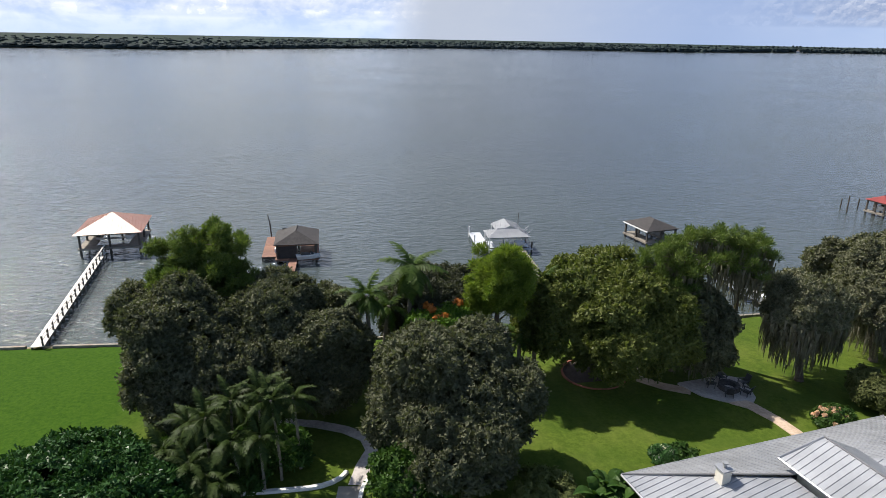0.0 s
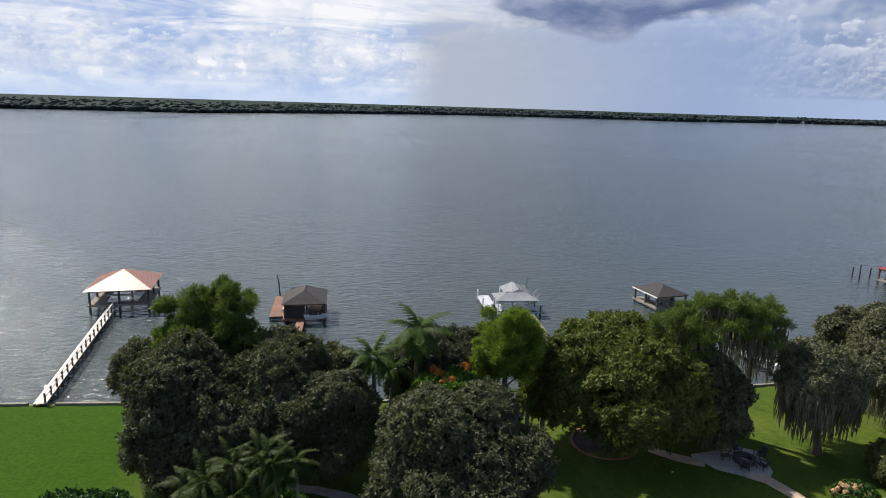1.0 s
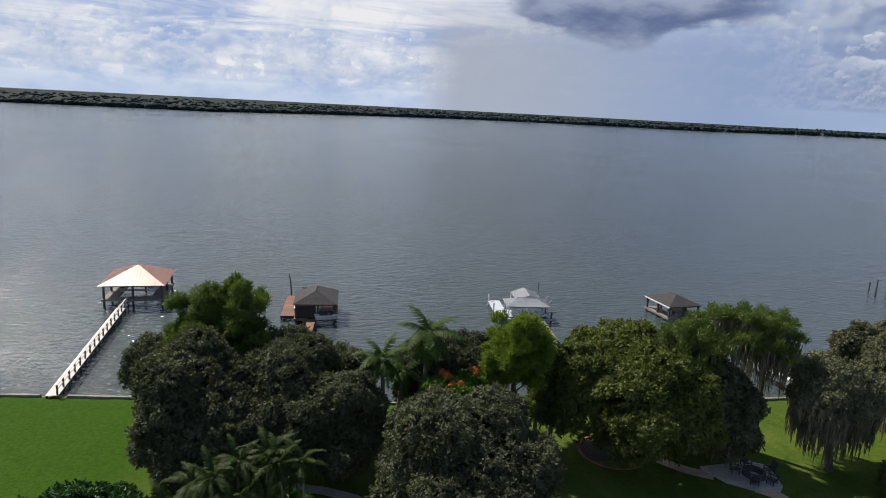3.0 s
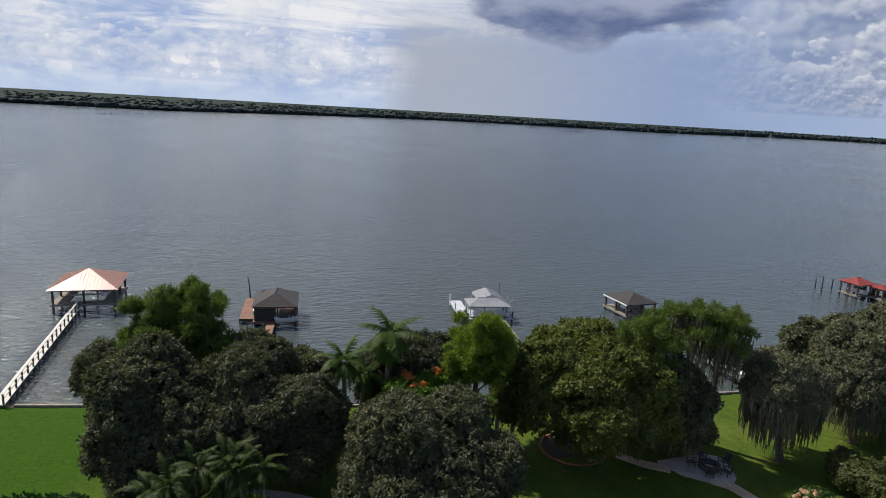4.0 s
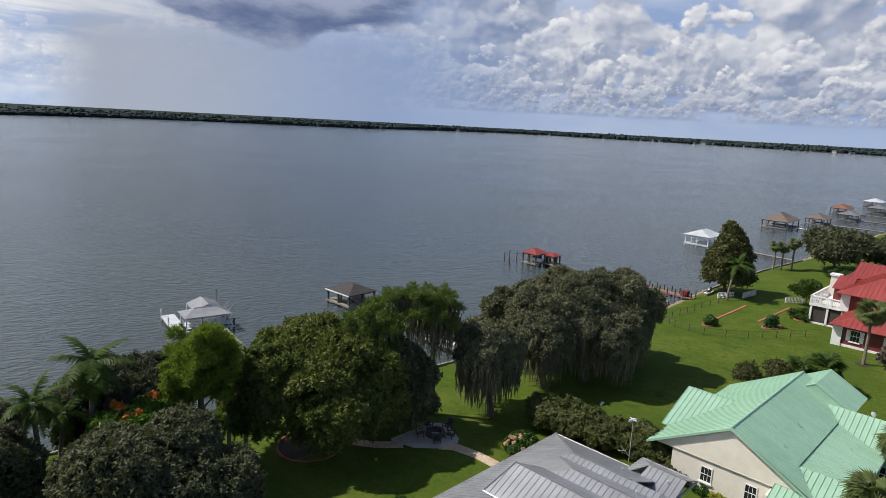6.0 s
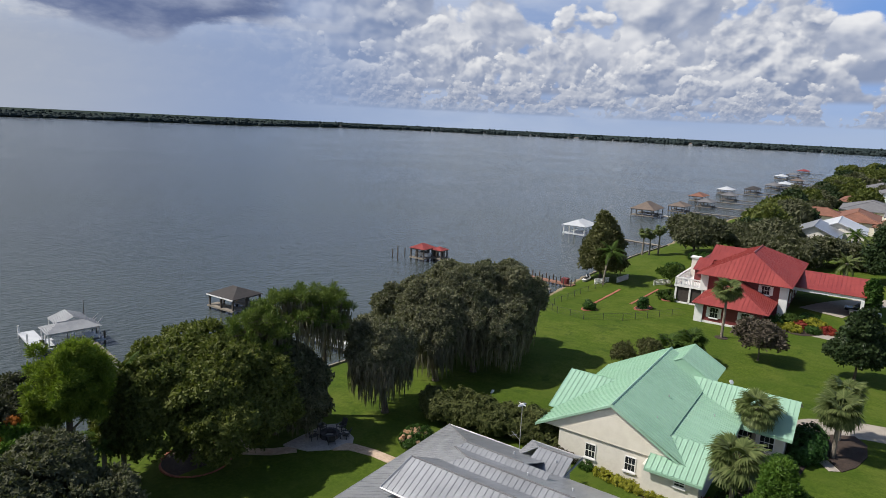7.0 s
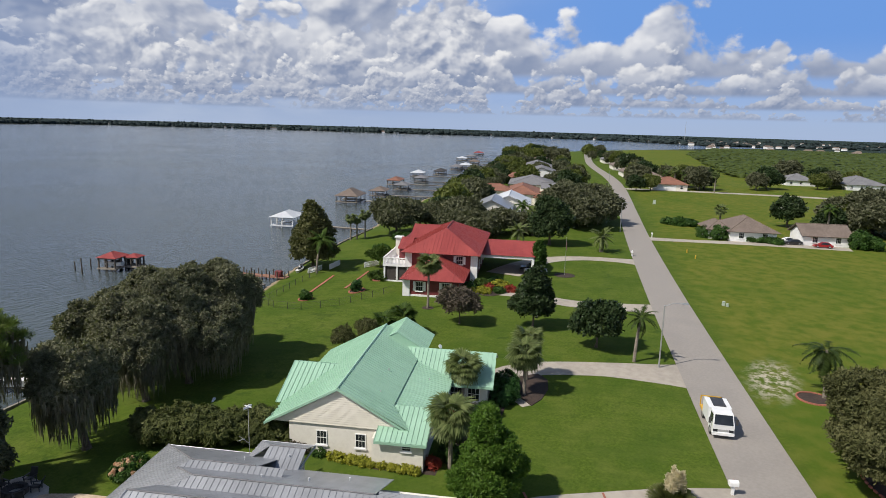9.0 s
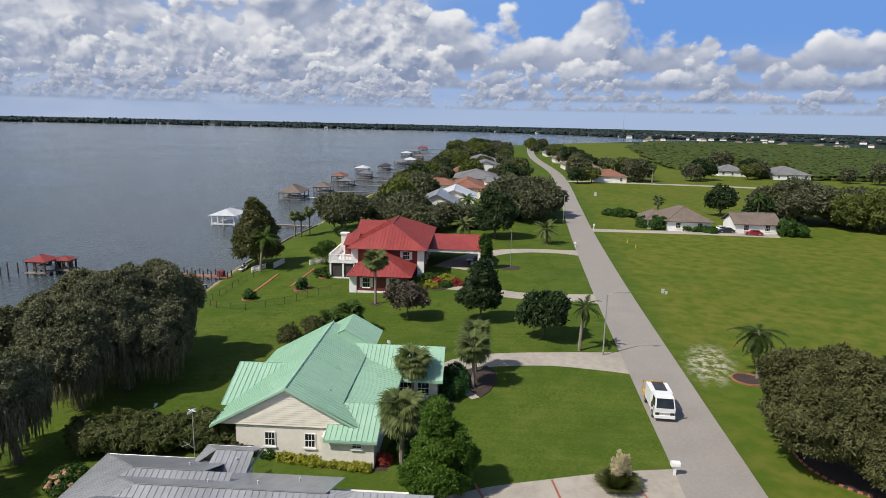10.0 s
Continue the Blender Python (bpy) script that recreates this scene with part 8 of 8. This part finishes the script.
def car(x, y, turn, paint, label):
    t = thing("car", label, "car", "parked cars", place=(x, y, 0.05), turn=turn)
    body = Geo().hull([(-2.2, -0.85, 0.3), (2.2, -0.8, 0.3), (2.2, 0.8, 0.3), (-2.2, 0.85, 0.3)], [(-2.25, -0.88, 0.85), (2.1, -0.82, 0.75), (2.1, 0.82, 0.75), (-2.25, 0.88, 0.85)])
    body.hull([(-1.9, -0.8, 0.84), (1.0, -0.8, 0.8), (1.0, 0.8, 0.8), (-1.9, 0.8, 0.84)], [(-1.3, -0.62, 1.4), (0.3, -0.62, 1.42), (0.3, 0.62, 1.42), (-1.3, 0.62, 1.4)])
    b = part("body", body, paint, t)
    part("windscreen", Geo().hull([(0.40, -0.62, 0.9), (0.92, -0.7, 0.86), (0.92, 0.7, 0.86), (0.40, 0.62, 0.9)], [(0.25, -0.58, 1.36), (0.42, -0.58, 1.32), (0.42, 0.58, 1.32), (0.25, 0.58, 1.36)]), GLASS, b)
    for s in (-1, 1):
        part("side_window", Geo().hull([(-1.5, s * 0.78 - 0.02, 0.92), (0.6, s * 0.78 - 0.02, 0.9), (0.6, s * 0.78 + 0.02, 0.9), (-1.5, s * 0.78 + 0.02, 0.92)], [(-1.2, s * 0.65 - 0.02, 1.34), (0.25, s * 0.65 - 0.02, 1.36), (0.25, s * 0.65 + 0.02, 1.36), (-1.2, s * 0.65 + 0.02, 1.34)]), GLASS, b)
        part("headlight", Geo().box(2.05, 2.17, s * 0.6 - 0.15, s * 0.6 + 0.15, 0.55, 0.7), TRIM, b)
    for x0 in (-1.4, 1.35):
        for y0 in (-0.8, 0.8):
            wheel(t, x0, y0, 0.33, 0.2)


car(189.6, -7.4, 120, CAR_WHITE, "white car parked at the bungalow")
car(187.4, -8.8, 110, CAR_DARK, "black car parked at the bungalow")
car(186.6, -15.6, 100, CAR_RED, "red car parked by the garage")
car(119.4, 39.4, 110, CAR_DARK, "dark car parked under the drive-through")
car(117.2, 37.8, 110, CAR_WHITE, "pale car parked under the drive-through")
car(327, 41, 100, CAR_WHITE, "white car parked by the far bungalow")
ribbon("driveway", [(173.5, 25.0), (177, 14), (181, 4), (185, -6), (187, -14), (188, -22)], [5, 4, 5, 7, 7, 5], CONCRETE, "pale drive to the bungalow", "driveway", 0.03)

# ---- distance: woods round the lake, groves, far houses ----
def lumps(name, centres, radii, heights, mat, label, category, seed):
    """Many low crowns as one mesh: each a ragged dome of facets."""
    rng = np.random.default_rng(seed)
    c, r, h = np.asarray(centres), np.asarray(radii), np.asarray(heights)
    n = 7
    ang = np.linspace(0, 2 * np.pi, n, endpoint=False)
    k = len(c)
    prof = ((1.0, 0.05), (1.08, 0.42), (0.72, 0.80))
    verts = []
    for rr, hh in prof:
        a = ang[None] + rng.uniform(0, 6.28, (k, 1))
        q = r[:, None] * rr * rng.uniform(0.78, 1.18, (k, n))
        verts.append(np.stack([c[:, :1] + q * np.cos(a), c[:, 1:2] + q * np.sin(a), c[:, 2:3] + h[:, None] * hh * rng.uniform(0.88, 1.12, (k, n))], -1))
    tip = np.stack([c[:, 0] + r * rng.uniform(-0.3, 0.3, k), c[:, 1] + r * rng.uniform(-0.3, 0.3, k), c[:, 2] + h], -1)
    V = np.concatenate([v.reshape(k, -1, 3) for v in verts] + [tip[:, None]], axis=1)
    per = V.shape[1]
    f = []
    for ring in range(2):
        for j in range(n):
            a, b = ring * n + j, ring * n + (j + 1) % n
            f += [(a, b, b + n), (a, b + n, a + n)]
    for j in range(n):
        f.append((2 * n + j, 2 * n + (j + 1) % n, 3 * n))
    F = (np.array(f)[None] + (np.arange(k) * per)[:, None, None]).reshape(-1, 3)
    me = bpy.data.meshes.new(name)
    V = V.reshape(-1, 3).astype(np.float32)
    me.vertices.add(len(V))
    me.vertices.foreach_set("co", V.ravel())
    me.loops.add(F.size)
    me.loops.foreach_set("vertex_index", F.ravel().astype(np.int32))
    me.polygons.add(len(F))
    me.polygons.foreach_set("loop_start", np.arange(0, F.size, 3, dtype=np.int32))
    me.polygons.foreach_set("loop_total", np.full(len(F), 3, dtype=np.int32))
    me.update(calc_edges=True)
    me.materials.append(mat)
    return tagged(new(name, me), label, category, kind="stuff")


def far_woods():
    rng = np.random.default_rng(8)
    rows = []
    for depth, count in ((4, 1500), (14, 1100), (40, 900), (110, 900), (260, 900), (600, 900), (1100, 800)):
        az = rng.uniform(-48, 112, count)
        d = np.interp(az, FAR_AZ, FAR_D) + depth * rng.uniform(0.7, 1.5, count)
        ok = d < 4600
        az, d = np.radians(az[ok]), d[ok]
        edge = np.degrees(az) > 84
        hgt = rng.uniform(8, 12.5, len(d)) * np.where(edge, 0.62, 1.0) * np.interp(np.degrees(az), (-20, 5, 30), (0.55, 0.66, 0.92)) * (1 + 0.2 * np.sin(az * 37) * np.sin(az * 11))
        rows.append(np.stack([d * np.sin(az), d * np.cos(az), 0 * d - 0.6, rng.uniform(4.5, 9, len(d)), hgt], -1))
    a = np.concatenate(rows)
    lumps("far_woods", a[:, :3], a[:, 3], a[:, 4], LEAF_FAR_HAZED, "dark woods along the far shore", "woods", 9)


far_woods()


def grove():
    rng = np.random.default_rng(12)
    pts = []
    u = 372.0
    while u < 1150:
        gap = 6.0 if u < 600 else 9.0
        lo, hi = -560.0, np.interp(u, (372, 440, 860, 1150), (-170, -128, -196, -300))
        v = np.arange(lo, hi, gap * 0.8)
        pts.append(np.stack([u + rng.uniform(-0.8, 0.8, len(v)), v + rng.uniform(-0.8, 0.8, len(v)), np.full(len(v), gap)], -1))
        u += gap
    p = np.concatenate(pts)
    x, y = p[:, 0] * CU - p[:, 1] * SU, p[:, 0] * SU + p[:, 1] * CU
    keep = np.degrees(np.arctan2(x, y)) < 112
    x, y, g = x[keep], y[keep], p[keep, 2]
    lumps("citrus_grove", np.stack([x, y, 0 * x], -1), g * rng.uniform(0.52, 0.7, len(x)), rng.uniform(2.8, 3.7, len(x)), LEAF_GROVE, "rows of low citrus trees across the flat land", "grove", 13)


grove()


def far_buildings():
    rng = np.random.default_rng(21)
    g, r = Geo(), Geo()
    for _ in range(210):
        az = rng.uniform(27, 110)
        edge = np.interp(az, FAR_AZ, FAR_D)
        d = edge + rng.uniform(3, 24) if az < 84 else rng.uniform(1150, 2300)
        a = radians(az)
        x, y, w, hgt = d * math.sin(a), d * math.cos(a), rng.uniform(3, 7.5), rng.uniform(2.4, 4)
        at = lambda p, q, c: (x + p * math.cos(a) + q * math.sin(a), y - p * math.sin(a) + q * math.cos(a), c)
        g.box(-w, w, -5, 0, -1.2, hgt, at)
        r.hull([at(-w - 0.6, -5.6, hgt), at(w + 0.6, -5.6, hgt), at(w + 0.6, 0.6, hgt), at(-w - 0.6, 0.6, hgt)], [at(-w * 0.6, -2.8, hgt + 2.2), at(w * 0.6, -2.8, hgt + 2.2), at(w * 0.6, -2.2, hgt + 2.2), at(-w * 0.6, -2.2, hgt + 2.2)])
    tagged(part("far_houses", g, TRIM), "pale houses scattered along the far shore", "houses", kind="stuff")
    tagged(part("far_roofs", r, TAN_SHINGLE), "brown and grey roofs of the far houses", "roofs", kind="stuff")


far_buildings()
mast = thing("radio_mast", "thin lattice radio mast on the horizon", "mast", place=(1990, 215, 0))
part("mast", Geo().tube((0, 0, 0), (0, 0, 58), 0.8, 0.35, 4), STEEL, mast)


def lane_tree(seed, leaf):
    """One free-standing tree for the gardens further off."""
    rng = np.random.default_rng(seed)
    return broad_tree(0, 0, [(0, 0, 4.6, 4.2, 3.4), (rng.uniform(-2.5, 2.5), rng.uniform(-2.5, 2.5), 3.8, 3.2, 2.6), (rng.uniform(-2, 2), rng.uniform(-2, 2), 6.0, 2.6, 2.2)],
                      leaf, "leafy garden tree along the lane", seed=seed, size=0.75, lump=1.1, inner=0.35, cover=0.9, group="lane trees", name="garden_tree")


protos = [lane_tree(401, LEAF_OAK), lane_tree(402, LEAF_MAGNOLIA), lane_tree(403, LEAF_GREEN), lane_tree(404, LEAF_OAK)]
spots = [(173, 17), (176, 24), (190, 23), (206, 22), (218, 20), (226, 17), (240, 26), (263, 25), (268, 18), (272, 26), (283, 23), (292, 17), (305, 26), (306, 16), (306, 4), (306, -8), (320, 22), (334, 19), (338, 12), (344, 15), (352, 22), (366, 20),
         (372, 10), (376, -4), (376, 24), (392, 16), (408, 20), (424, 12), (428, 2), (436, -6), (444, 10), (455, 16), (472, 12), (488, 18), (496, 2), (505, -8), (514, 10), (528, 16), (540, 20), (545, -14), (580, 18), (586, -10), (600, 8), (620, 0), (640, 14), (660, -4), (690, 6), (720, -10),
         (262, -14), (284, -16), (300, -17), (308, -18), (320, -16), (328, -18), (336, -20), (372, -18), (380, -16), (430, -19), (446, -18), (500, -20), (520, -19),
         (312, -48), (316, -55), (340, -54), (352, -76), (372, -62), (376, -56), (384, -60), (330, -80), (338, -86), (346, -78), (356, -70), (364, -92), (430, -62), (436, -72), (448, -64), (460, -60), (500, -64), (520, -66), (540, -62), (610, -52), (640, -64), (680, -54), (720, -70),
         (344, -112), (352, -122), (365, -150), (372, -160), (408, -150), (412, -170), (404, -186), (356, -200), (350, -214), (346, -232), (342, -250), (350, -262), (340, -280), (196, -88), (200, -96), (204, -110), (200, -122)]
trng = np.random.default_rng(99)
for i, (u, v) in enumerate(spots):
    x, y, _ = W(u + trng.uniform(-2, 2), v + trng.uniform(-1.5, 1.5))
    s = trng.uniform(0.75, 1.25) * (1.15 if u > 400 else 1.0)
    src = protos[i % 4]
    if i < 4:
        src.matrix_basis = pose(x, y, gz(x, y), 0, 0, trng.uniform(0, 360)) @ Matrix.Diagonal((s, s, s, 1))
        continue
    keep_scale = src.scale.copy()
    src.scale = (s, s, s)
    copy_thing(src, pose(x, y, gz(x, y), 0, 0, trng.uniform(0, 360)))
    src.scale = keep_scale
